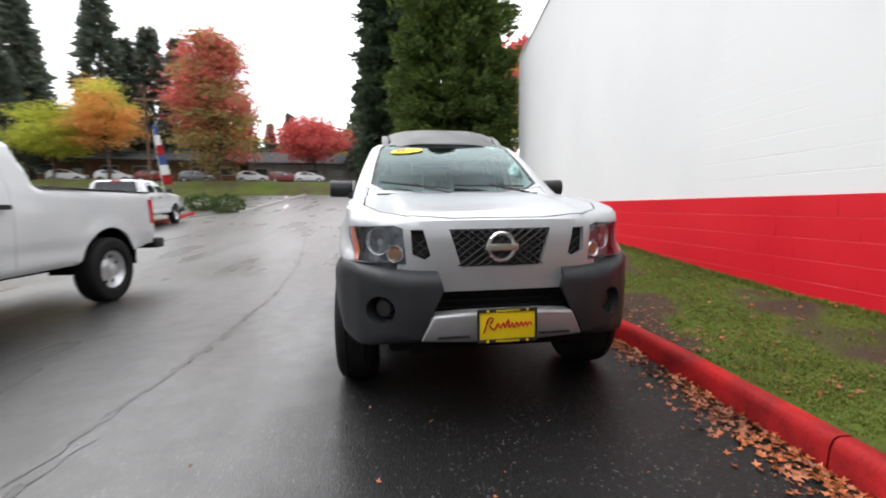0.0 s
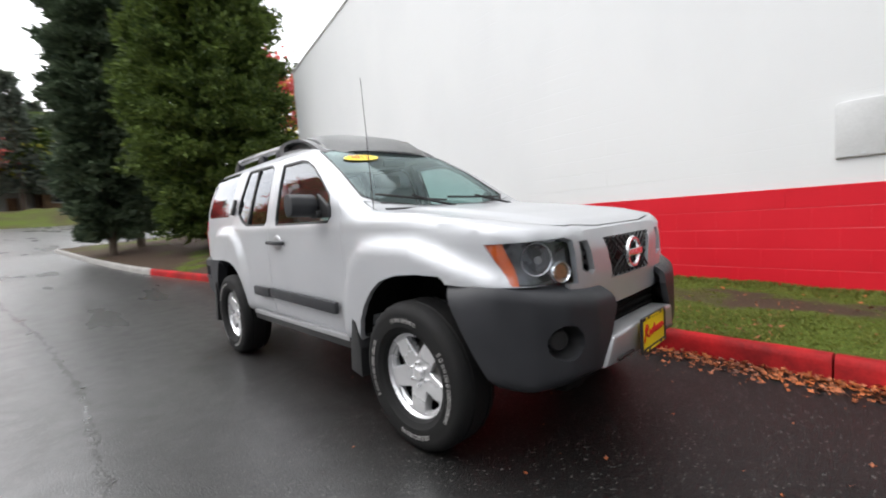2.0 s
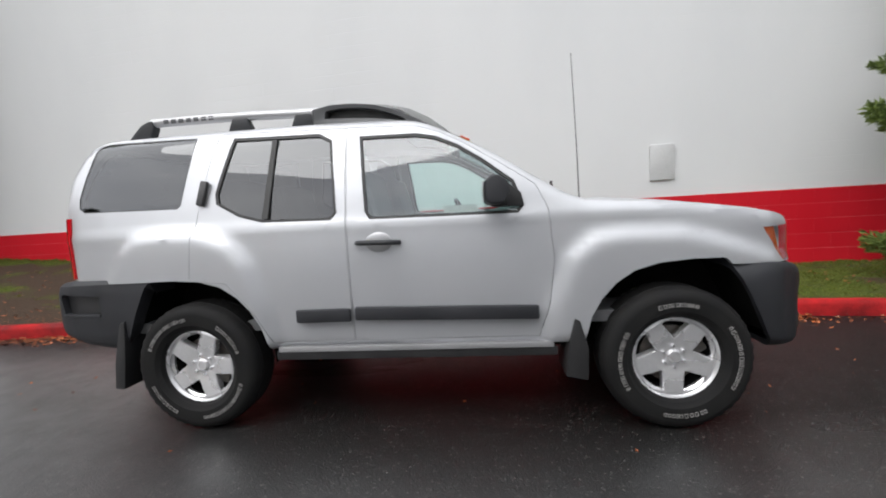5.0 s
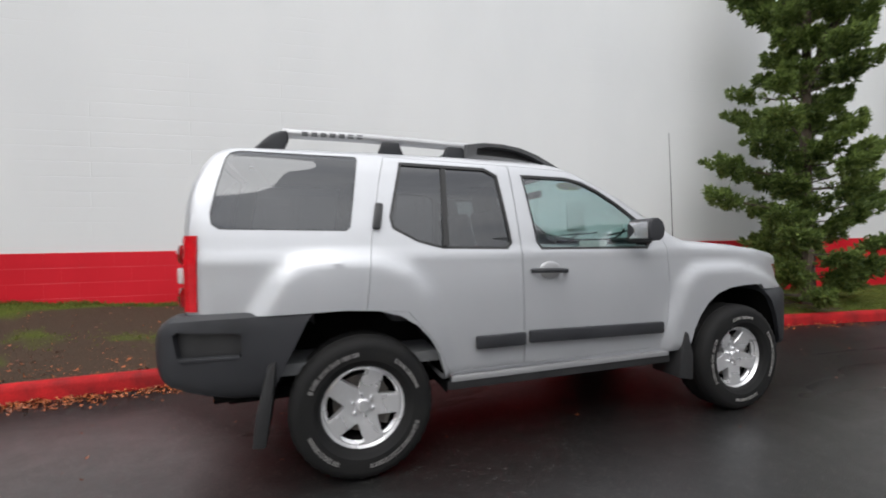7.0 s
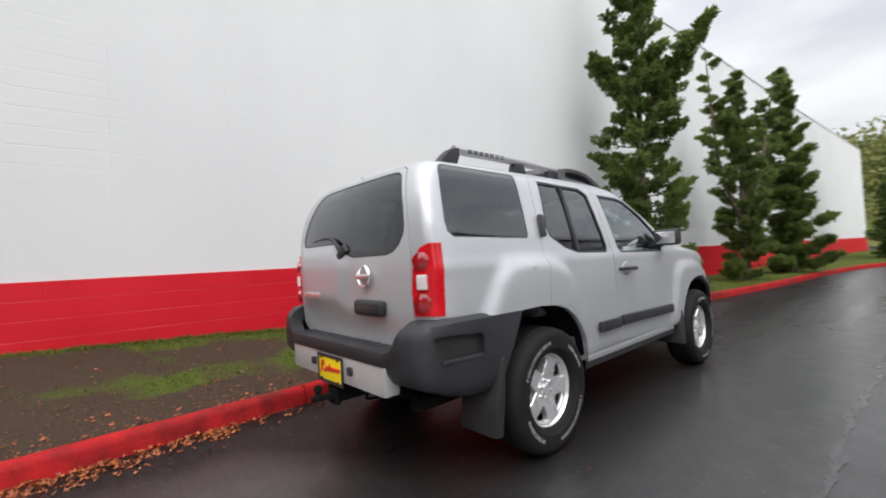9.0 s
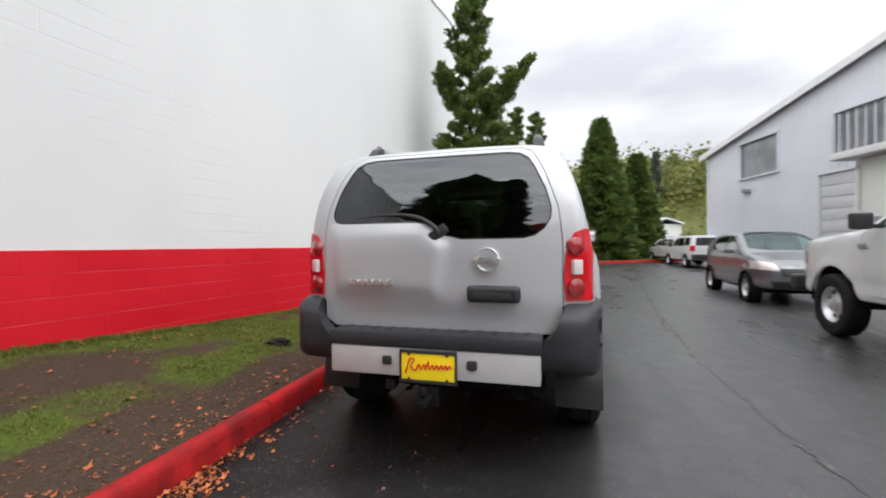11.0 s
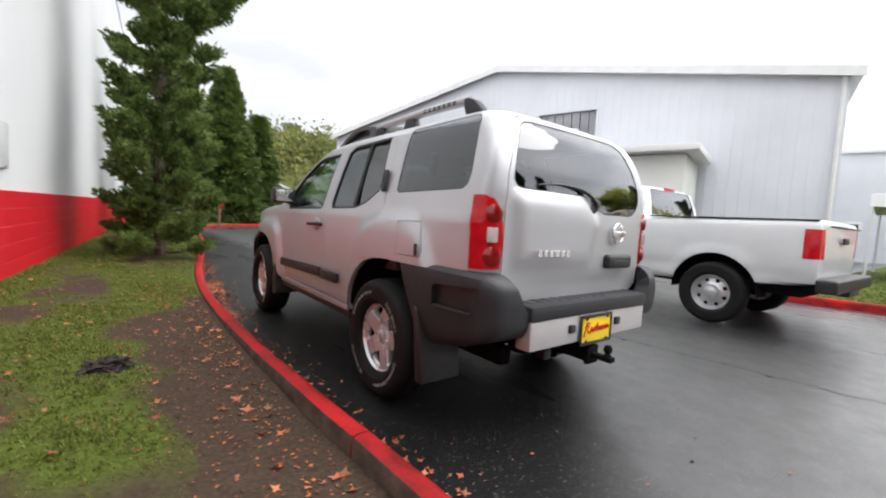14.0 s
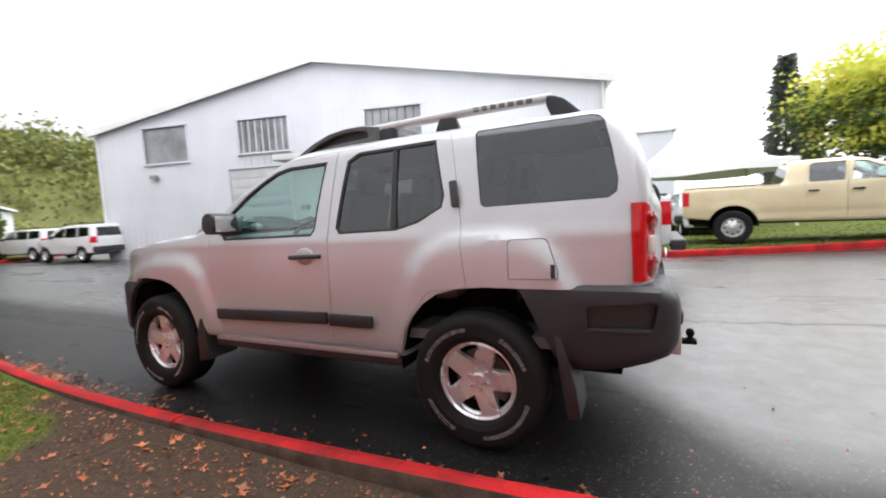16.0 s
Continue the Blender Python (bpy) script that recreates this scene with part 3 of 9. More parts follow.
# ---- the materials of the place ----
SILVER = surface("silver_paint", (0.490, 0.500, 0.520), (0.520, 0.530, 0.550), scale=2.5, rough=0.41, metal=0.45, coat=0.5, fine=0.05, bump_scale=900)
WHITE_CAR = surface("white_paint", (0.66, 0.67, 0.68), (0.72, 0.72, 0.725), scale=2.0, rough=0.30, coat=0.8, fine=0.03)
TAN_CAR = surface("tan_paint", (0.60, 0.50, 0.31), (0.66, 0.56, 0.36), scale=2.0, rough=0.35, coat=0.6, fine=0.03)
GREY_CAR = surface("grey_paint", (0.15, 0.155, 0.165), (0.18, 0.185, 0.195), scale=2.0, rough=0.3, metal=0.5, coat=0.8, fine=0.04)
RED_CAR = surface("dark_red_paint", (0.20, 0.018, 0.02), (0.26, 0.024, 0.026), scale=2.0, rough=0.3, coat=0.8, fine=0.04)
PLASTIC = surface("grained_grey_plastic", (0.020, 0.021, 0.024), (0.029, 0.030, 0.034), scale=5, rough=0.42, rough_b=0.54, spec=0.4, bump=0.0006, bump_scale=380, fine=0.15)
PLASTIC_DARK = surface("black_plastic", (0.018, 0.018, 0.019), (0.028, 0.028, 0.029), scale=6, rough=0.45, bump=0.0004, bump_scale=300)
RUBBER = surface("tyre_rubber", (0.008, 0.008, 0.0085), (0.014, 0.0137, 0.0133), scale=9, rough=0.66, rough_b=0.82, spec=0.22, bump=0.0008, bump_scale=120)
SEAL = surface("rubber_seal", (0.012, 0.012, 0.012), (0.02, 0.02, 0.02), rough=0.5)
ALLOY = surface("machined_alloy", (0.70, 0.70, 0.71), (0.78, 0.78, 0.79), scale=4, rough=0.22, rough_b=0.32, metal=0.66, fine=0.06)
STEEL = surface("painted_steel_wheel", (0.55, 0.56, 0.57), (0.64, 0.64, 0.65), scale=6, rough=0.28, metal=0.55)
CHROME = surface("chrome", (0.80, 0.80, 0.81), (0.86, 0.86, 0.87), rough=0.24, metal=0.85, fine=0.03)
SATIN = surface("satin_silver_plastic", (0.40, 0.40, 0.41), (0.46, 0.46, 0.47), scale=4, rough=0.36, metal=0.55, fine=0.06)
UNDER = surface("underbody_black", (0.006, 0.006, 0.006), (0.011, 0.0105, 0.010), rough=0.9, spec=0.08)
CABIN = surface("grey_cabin_cloth", (0.130, 0.134, 0.138), (0.170, 0.174, 0.178), scale=8, rough=0.85, bump=0.001, bump_scale=260)
CABIN_PALE = surface("pale_headlining", (0.30, 0.30, 0.30), (0.36, 0.36, 0.355), scale=6, rough=0.9)
DISC = surface("brake_disc_iron", (0.10, 0.095, 0.09), (0.16, 0.14, 0.12), scale=14, rough=0.5, metal=0.6)
GLASS_CLEAR = glass("green_car_glass", (0.72, 0.88, 0.85), strength=2.1)
GLASS_TINT = glass("privacy_glass", (0.12, 0.125, 0.135), strength=1.5)
GLASS_SCREEN = glass("windshield_glass", (0.46, 0.62, 0.61), gloss_rough=0.02, strength=1.0, shine=(0.56, 0.68, 0.675))
LENS = glass("clear_lens", (0.90, 0.92, 0.94), strength=0.9)
RED_LENS = surface("red_lens", (0.46, 0.006, 0.012), (0.60, 0.010, 0.018), scale=20, rough=0.12, spec=0.3, coat=0.35, fine=0.25, bump_scale=70)
RED_LENS_DEEP = surface("deep_red_lens", (0.22, 0.004, 0.006), (0.32, 0.006, 0.01), scale=20, rough=0.08, coat=1.0, fine=0.25)
WHITE_LENS = surface("white_lens", (0.56, 0.50, 0.49), (0.66, 0.61, 0.60), scale=14, rough=0.1, coat=1.0)
AMBER_DIM = surface("smoked_amber_lens", (0.30, 0.15, 0.08), (0.42, 0.22, 0.12), scale=18, rough=0.15, coat=0.8, fine=0.2)
AMBER = surface("amber_lens", (0.50, 0.085, 0.018), (0.62, 0.12, 0.025), scale=18, rough=0.12, coat=0.8, fine=0.2)
REFLECTOR = surface("lamp_reflector", (0.74, 0.75, 0.77), (0.86, 0.87, 0.89), scale=14, rough=0.2, rough_b=0.35, metal=0.35, fine=0.3, bump=0.004, bump_scale=45)
HOUSING = surface("smoked_lamp_housing", (0.10, 0.105, 0.115), (0.24, 0.245, 0.26), scale=16, rough=0.22, rough_b=0.40, metal=0.6, fine=0.3)
YELLOW = surface("yellow_plate", (0.86, 0.62, 0.010), (0.92, 0.68, 0.016), scale=8, rough=0.4, fine=0.04)
RED_INK = surface("red_ink", (0.55, 0.012, 0.010), (0.62, 0.02, 0.012), rough=0.5)
BLACK_INK = surface("black_ink", (0.015, 0.015, 0.015), rough=0.5)
OFF_WHITE = surface("off_white_print", (0.34, 0.33, 0.31), (0.48, 0.46, 0.44), scale=30, rough=0.7)
LETTER_GREY = surface("worn_white_rubber", (0.20, 0.195, 0.19), (0.36, 0.35, 0.34), scale=30, rough=0.8)
ASPHALT = wet_asphalt("wet_asphalt")
TURF = ground_mix("turf_and_earth")
KERB_RED = surface("worn_red_kerb_paint", (0.17, 0.012, 0.013), (0.46, 0.018, 0.020), scale=4.0, rough=0.5, rough_b=0.75, spec=0.12, bump=0.002, bump_scale=55, fine=0.3)
KERB_DIRT = surface("mud_stained_concrete", (0.060, 0.048, 0.036), (0.130, 0.105, 0.080), scale=7, rough=0.85, bump=0.003, bump_scale=50, fine=0.3, spec=0.2)
KERB_GREY = surface("kerb_concrete", (0.22, 0.21, 0.20), (0.32, 0.31, 0.29), scale=3, rough=0.75, bump=0.002, bump_scale=60, fine=0.2)
WALL_RED = surface("red_masonry_paint", (0.54, 0.007, 0.018), (0.62, 0.011, 0.024), scale=1.2, rough=0.5, rough_b=0.62, bump=0.0015, bump_scale=70, fine=0.05, spec=0.25, coords="World")
# The pink end puts the highlights on the joint ledges into colour.
MORTAR_RED = surface("highlit_painted_mortar", (0.52, 0.010, 0.020), (0.70, 0.11, 0.13), scale=1.6, rough=0.5, coords="World")
METAL_SIDING = surface("pale_metal_siding", (0.56, 0.575, 0.615), (0.62, 0.635, 0.675), scale=0.6, rough=0.45, fine=0.03, bump_scale=20)
ANNEX_PAINT = surface("pale_annex_paint", (0.66, 0.67, 0.63), (0.72, 0.73, 0.69), scale=0.8, rough=0.6, fine=0.04)
TRIM_WHITE = surface("white_trim", (0.64, 0.64, 0.64), (0.70, 0.70, 0.69), scale=3, rough=0.5, fine=0.05)
CANVAS = surface("white_tent_canvas", (0.78, 0.78, 0.79), (0.84, 0.84, 0.84), scale=1.5, rough=0.7)
BARK = surface("bark", (0.07, 0.050, 0.036), (0.13, 0.10, 0.075), scale=5, rough=0.9, bump=0.02, bump_scale=18, stretch=(1, 1, 0.25), fine=0.35)
CEDAR = foliage("cedar_needles", (0.027, 0.052, 0.015), (0.165, 0.225, 0.050), 0.18)
DARK_CEDAR = foliage("dark_cedar_needles", (0.034, 0.058, 0.036), (0.125, 0.165, 0.095), 0.18)
SPRUCE = foliage("spruce_needles", (0.055, 0.092, 0.028), (0.255, 0.335, 0.090), 0.34)
# Greyer and paler than near needles: distance haze is put into the colour.
HAZED_FIR = foliage("hazed_fir_needles", (0.095, 0.118, 0.098), (0.185, 0.210, 0.160), 0.45)
MAPLE_RED = foliage("red_maple_leaves", (0.46, 0.065, 0.075), (0.76, 0.20, 0.16), 0.5)
MAPLE_MIX = foliage("green_red_leaves", (0.26, 0.32, 0.10), (0.52, 0.26, 0.13), 0.5)
MAPLE_GOLD = foliage("gold_leaves", (0.44, 0.56, 0.08), (0.70, 0.60, 0.12), 0.58)
MAPLE_ORANGE = foliage("orange_leaves", (0.74, 0.36, 0.11), (0.86, 0.50, 0.16), 0.58)
BUSH = foliage("hedge_leaves", (0.03, 0.06, 0.012), (0.10, 0.14, 0.03))
WOODS = foliage("hillside_woods", (0.072, 0.100, 0.032), (0.235, 0.235, 0.062), 0.3)
RISE = foliage("far_mixed_woods", (0.055, 0.085, 0.040), (0.150, 0.190, 0.075), 0.3)
GRASS = foliage("grass_blades", (0.094, 0.106, 0.022), (0.205, 0.245, 0.050), 0.35)
DEAD_LEAF = surface("fallen_leaves", (0.17, 0.048, 0.018), (0.42, 0.120, 0.032), scale=2, rough=0.45, random=0.55)
LINE_WHITE = surface("worn_line_paint", (0.45, 0.45, 0.44), (0.62, 0.62, 0.60), scale=9, rough=0.4, fine=0.3)
ROOF_GREY = surface("grey_shingle_roof", (0.055, 0.055, 0.060), (0.085, 0.085, 0.09), scale=2, rough=0.95, fine=0.25, spec=0.1)
WOOD_BROWN = surface("brown_siding", (0.16, 0.09, 0.05), (0.24, 0.14, 0.08), scale=2, rough=0.8)
DARK_GLASS = surface("dark_window_glass", (0.03, 0.035, 0.04), (0.06, 0.065, 0.07), scale=1.5, rough=0.08, coat=0.5)


def block_wall_paint(name):
    """White painted blockwork: faint courses, roller texture, rain streaks."""
    m, n, l, p = nodes_of(name)
    tc = n.new("ShaderNodeTexCoord")
    sep = n.new("ShaderNodeSeparateXYZ")
    l.new(tc.outputs["Object"], sep.inputs["Vector"])
    com = n.new("ShaderNodeCombineXYZ")
    l.new(sep.outputs["Y"], com.inputs["X"])
    l.new(sep.outputs["Z"], com.inputs["Y"])
    br = n.new("ShaderNodeTexBrick")
    br.inputs["Scale"].default_value = 1.0
    br.inputs["Brick Width"].default_value = 2.4384
    br.inputs["Row Height"].default_value = 0.2032
    br.inputs["Mortar Size"].default_value = 0.006
    br.inputs["Mortar Smooth"].default_value = 0.6
    l.new(com.outputs["Vector"], br.inputs["Vector"])
    st = n.new("ShaderNodeTexNoise")
    st.inputs["Scale"].default_value = 1.0
    st.inputs["Detail"].default_value = 5
    mp = n.new("ShaderNodeMapping")
    mp.inputs["Scale"].default_value = (1, 0.55, 0.30)
    l.new(tc.outputs["Object"], mp.inputs["Vector"])
    l.new(mp.outputs["Vector"], st.inputs["Vector"])
    ramp = n.new("ShaderNodeValToRGB")
    ramp.color_ramp.elements[0].position, ramp.color_ramp.elements[0].color = 0.25, (0.640, 0.650, 0.655, 1)
    ramp.color_ramp.elements[1].position, ramp.color_ramp.elements[1].color = 0.60, (0.690, 0.697, 0.698, 1)
    l.new(st.outputs["Fac"], ramp.inputs["Fac"])
    l.new(ramp.outputs["Color"], p.inputs["Base Color"])
    patch = n.new("ShaderNodeTexNoise")
    patch.inputs["Scale"].default_value = 0.5
    l.new(tc.outputs["Object"], patch.inputs["Vector"])
    vis = n.new("ShaderNodeMapRange")
    vis.inputs["From Min"].default_value, vis.inputs["From Max"].default_value = 0.45, 0.7
    vis.inputs["To Min"].default_value, vis.inputs["To Max"].default_value = 0.05, 0.8
    l.new(patch.outputs["Fac"], vis.inputs["Value"])
    bp = n.new("ShaderNodeBump")
    bp.invert = True
    bp.inputs["Distance"].default_value = 0.004
    l.new(vis.outputs["Result"], bp.inputs["Strength"])
    l.new(br.outputs["Fac"], bp.inputs["Height"])
    grain = n.new("ShaderNodeTexNoise")
    grain.inputs["Scale"].default_value = 90
    l.new(tc.outputs["Object"], grain.inputs["Vector"])
    bp2 = n.new("ShaderNodeBump")
    bp2.inputs["Distance"].default_value = 0.0012
    l.new(grain.outputs["Fac"], bp2.inputs["Height"])
    l.new(bp.outputs["Normal"], bp2.inputs["Normal"])
    l.new(bp2.outputs["Normal"], p.inputs["Normal"])
    p.inputs["Roughness"].default_value = 0.85
    p.inputs["Specular IOR Level"].default_value = 0.12
    return m


WALL_WHITE = block_wall_paint("white_block_wall")

# ---- road, kerbs, verge ----


def smooth_kerb(y):
    """The kerb line, eased over a couple of metres."""
    y = np.asarray(y, float)
    return sum(kerb_x(y + d) for d in (-1.2, -0.8, -0.4, 0, 0.4, 0.8, 1.2)) / 7


def sheet(xs, ys, height):
    verts = [(x, y, float(height(x, y))) for y in ys for x in xs]
    nx = len(xs)
    faces = [(j * nx + i, j * nx + i + 1, (j + 1) * nx + i + 1, (j + 1) * nx + i) for j in range(len(ys) - 1) for i in range(nx - 1)]
    return verts, faces


def make_ground():
    xs = [-400, -150, -60, -20, -8, 0, 8, 20, 60, 150, 400]
    ys = [-400, -150, -60, -20, 0] + [2 + 0.5 * i for i in range(13)] + [12, 20, 25, 35, 45, 55, 60, 400]
    v, f = sheet(xs, ys, lambda x, y: float(land(min(y, 55))))
    tagged(new("road", mesh_np("road", v, f, ASPHALT, True)), "wet dark asphalt driveway with shiny wheel tracks", "road", kind="structure")


def kerb_piece(y0, y1, line, mat, side=1):
    """One length of rounded kerb stone along the line x(y); side gives where the verge lies."""
    b = bmesh.new()
    rings = []
    n = max(2, int(abs(y1 - y0) / 0.25))
    for i in range(n + 1):
        y = y0 + (y1 - y0) * i / n
        x = float(line(y))
        dx = float(line(y + 0.05) - line(y - 0.05)) / 0.1
        no = Vector((1, -dx)).normalized() * side
        z = float(land(y))
        prof = ((0.0, -0.05), (0.008, 0.10), (0.022, 0.138), (0.045, 0.152), (0.095, 0.154), (0.118, 0.145), (0.126, 0.12), (0.135, -0.05))
        rings.append([b.verts.new((x + no.x * a, y + no.y * a, z + h)) for a, h in prof])
    for p, q in zip(rings, rings[1:]):
        for i in range(len(p) - 1):
            b.faces.new((p[i], p[i + 1], q[i + 1], q[i]))
    b.faces.new(rings[0])
    b.faces.new(rings[-1])
    return b


def make_kerbs():
    rnd = random.Random(7)
    top = tagged(new("kerb"), "red painted concrete kerb, worn and chipped", "kerb", kind="structure")
    y = -46.0
    while y < 21.5:
        step = 6.0 if y < -12 else 2.4 if y < 6 else 3.0
        b = kerb_piece(y + 0.006, min(y + step, 22) - 0.006, smooth_kerb, None)
        lift = rnd.uniform(-0.004, 0.004)
        for v in b.verts:
            v.co.x += lift + 0.006 * noise.noise(v.co * 3.1)
            v.co.z += 0.004 * noise.noise(v.co * 5.3)
        stone = part("kerb_stone", b, KERB_RED if y < 7 else KERB_GREY, top, angle=40)
        stone.data.materials.append(KERB_DIRT)
        for f in stone.data.polygons:
            if f.normal.x > 0.8:
                f.material_index = 1
        y += step
    far = tagged(new("kerb"), "red painted kerb of the lawn across the drive", "kerb", kind="structure")
    for i in range(9):
        y = 1.0 + 2.4 * i
        part("kerb_stone", kerb_piece(y + 0.006, y + 2.394, far_kerb, None, -1), KERB_RED, far, angle=40)
    end = kerb_piece(0, 3.2, lambda yy: np.asarray(yy) * 0, None)
    part("kerb_stone", shifted(end, pose(float(far_kerb(1.0)), 1.0, 0, 0, 0, 90)), KERB_RED, far, angle=40)
    left = tagged(new("kerb"), "grey kerb along the shrub bed", "kerb", kind="structure")
    for i in range(8):
        y = 23 + 3.0 * i
        part("kerb_stone", kerb_piece(y, y + 2.99, lambda yy: -9.2 + 0.0 * np.asarray(yy), None, -1), KERB_GREY, left, angle=40)


def far_kerb(y):
    return -7.55 - 0.20 * (np.asarray(y, float) - 1.0) + 0.02 * np.clip(np.asarray(y, float) - 8, 0, None)


def verge_height(x, y):
    k = float(smooth_kerb(y)) + 0.15
    w = float(wall_x(y))
    z0 = float(land(y)) + 0.135 - float(np.interp(y, [-3, 0.0, 1.5, 5, 7], [0.0, 0.03, 0.075, 0.075, 0.02]))
    z1 = float(np.interp(y, [-46, -10, -3, 0, 2.3, 4.5, 6.5, 10, 22], [0.12, 0.15, 0.20, 0.27, 0.41, 0.53, 0.62, 0.78, 1.35]))
    t = min(max((x - k) / max(w - k, 0.5), 0), 1.6)
    bump = 0.022 * noise.noise(Vector((x * 1.6, y * 1.6, 3))) + 0.010 * noise.noise(Vector((x * 5, y * 5, 9)))
    edge = min(1, max(0, (x - k) / 0.25))
    return z0 + (z1 - z0) * min(t, 1.0) ** 1.2 + bump * edge + 0.012 * edge


def turf_amount(x, y):
    """How much grass grows: thick by the wall, thin on the trampled strip behind the kerb where it is bare earth."""
    k = float(smooth_kerb(y)) + 0.15
    w = float(wall_x(y))
    t = (x - k) / max(w - k, 0.5)
    n1 = noise.noise(Vector((x * 1.3, y * 0.75, 1.7))) + 0.6 * noise.noise(Vector((x * 3.1, y * 2.3, 5.1))) + 0.3 * noise.noise(Vector((x * 8, y * 7, 2.2)))
    base = 0.62 + 0.62 * n1
    bare = float(np.interp(y, [-9, -3.2, -1.5, 0.5, 2.5, 5.0, 9], [0.0, 0.1, 0.35, 0.85, 1.0, 1.0, 0.3]))
    strip = math.exp(-((t - 0.06) / 0.24) ** 2)
    mid = math.exp(-((t - 0.70) / 0.22) ** 2) * float(np.interp(y, [-4, -2.5, 1.0, 2.0, 3.0, 7], [0.0, 0.55, 0.25, 0.5, 0.75, 0.75]))
    foot = math.exp(-((t - 1.0) / 0.06) ** 2) * 0.5
    return float(min(1, max(0, base - bare * 0.95 * strip - 0.75 * mid + foot - 0.25 * (y > 10))))


def make_verge():
    cols = 22
    verts, faces, turf = [], [], []
    ys = list(np.arange(-46, -12, 1.0)) + list(np.arange(-12, 10, 0.14)) + list(np.arange(10, 22.01, 0.5))
    for y in ys:
        a, b = float(smooth_kerb(y)) + 0.13, float(wall_x(y)) + 0.05
        if y > 9.9:
            b += (y - 9.9) * 4 + 6
        for i in range(cols + 1):
            u = i / cols
            x = a + (b - a) * u ** 1.15
            verts.append((x, float(y), verge_height(x, y)))
            turf.append(turf_amount(x, y))
    for j in range(len(ys) - 1):
        for i in range(cols):
            o = j * (cols + 1) + i
            faces.append((o, o + 1, o + cols + 2, o + cols + 1))
    me = mesh_np("verge", verts, faces, TURF, True)
    at = me.attributes.new("turf", "FLOAT", "POINT")
    at.data.foreach_set("value", turf)
    tagged(new("verge", me), "patchy grass verge with trampled brown earth", "verge", kind="structure")

    # lawn across the drive
    verts, faces, turf = [], [], []
    for j in range(26):
        y = 1.2 + j * 0.9
        for i in range(10):
            x = float(far_kerb(y)) - 0.14 - (i / 9) ** 1.5 * 22
            verts.append((x, y, 0.14 + float(land(y)) * 0.8 + 0.03 * noise.noise(Vector((x, y, 0)))))
            turf.append(0.75)
    for j in range(25):
        for i in range(9):
            o = j * 10 + i
            faces.append((o, o + 10, o + 11, o + 1))
    me = mesh_np("lawn", verts, faces, TURF, True)
    me.attributes.new("turf", "FLOAT", "POINT").data.foreach_set("value", turf)
    tagged(new("lawn", me), "green lawn strip under the parked trucks", "lawn", kind="structure")


def blades(name, points, heights, material, label, width=0.006, seed=3, per=3):
    """Many single grass blades, bent over, as one object."""
    rng = np.random.default_rng(seed)
    p = np.repeat(np.array(points), per, 0)
    h = np.repeat(np.array(heights), per) * rng.uniform(0.5, 1.3, len(p))
    p[:, :2] += rng.normal(0, 0.015, (len(p), 2))
    a = rng.uniform(0, 2 * np.pi, len(p))
    lean = rng.uniform(0.2, 0.9, len(p)) * h
    d = np.stack([np.cos(a), np.sin(a), np.zeros(len(p))], 1)
    s = np.stack([-np.sin(a), np.cos(a), np.zeros(len(p))], 1) * (width * rng.uniform(0.7, 1.4, len(p)))[:, None]
    up = np.array([0, 0, 1.0])
    v0, v1 = p - s, p + s
    m = p + d * (lean * 0.35)[:, None] + up * (h * 0.6)[:, None]
    v2, v3 = m + s * 0.7, m - s * 0.7
    tip = p + d * lean[:, None] + up * (h * 0.95)[:, None]
    verts = np.stack([v0, v1, v2, v3, tip], 1).reshape(-1, 3)
    o = np.arange(len(p)) * 5
    faces = [f for i in o for f in ((i, i + 1, i + 2, i + 3), (i + 3, i + 2, i + 4))]
    tagged(new(name, mesh_np(name, verts, faces, material)), label, "grass", kind="stuff")


def make_grass():
    rnd = random.Random(11)
    pts, hs = [], []
    while len(pts) < 24000:
        y = rnd.uniform(-11, 10) if rnd.random() < 0.85 else rnd.uniform(-4, 4)
        k, w = float(smooth_kerb(y)) + 0.17, float(wall_x(y)) - 0.01
        x = rnd.uniform(k, w)
        t = turf_amount(x, y)
        if (w - x) < 0.14:
            t = max(t, 0.75)
        if rnd.random() < (t - 0.22) * 1.5:
            pts.append((x, y, verge_height(x, y) - 0.004))
            hs.append((0.010 + 0.013 * t) * (1.9 if (w - x) < 0.12 else 1.0))
    blades("grass", pts, hs, GRASS, "short damp grass growing in patches by the wall", per=5, width=0.0045)
    pts, hs = [], []
    while len(pts) < 5000:
        y = rnd.uniform(1.3, 14)
        x = float(far_kerb(y)) - 0.18 - rnd.random() ** 1.6 * 9
        pts.append((x, y, 0.14 + float(land(y)) * 0.8 - 0.01))
        hs.append(0.05)
    blades("grass", pts, hs, GRASS, "lawn grass beside the far kerb", width=0.012, seed=5)


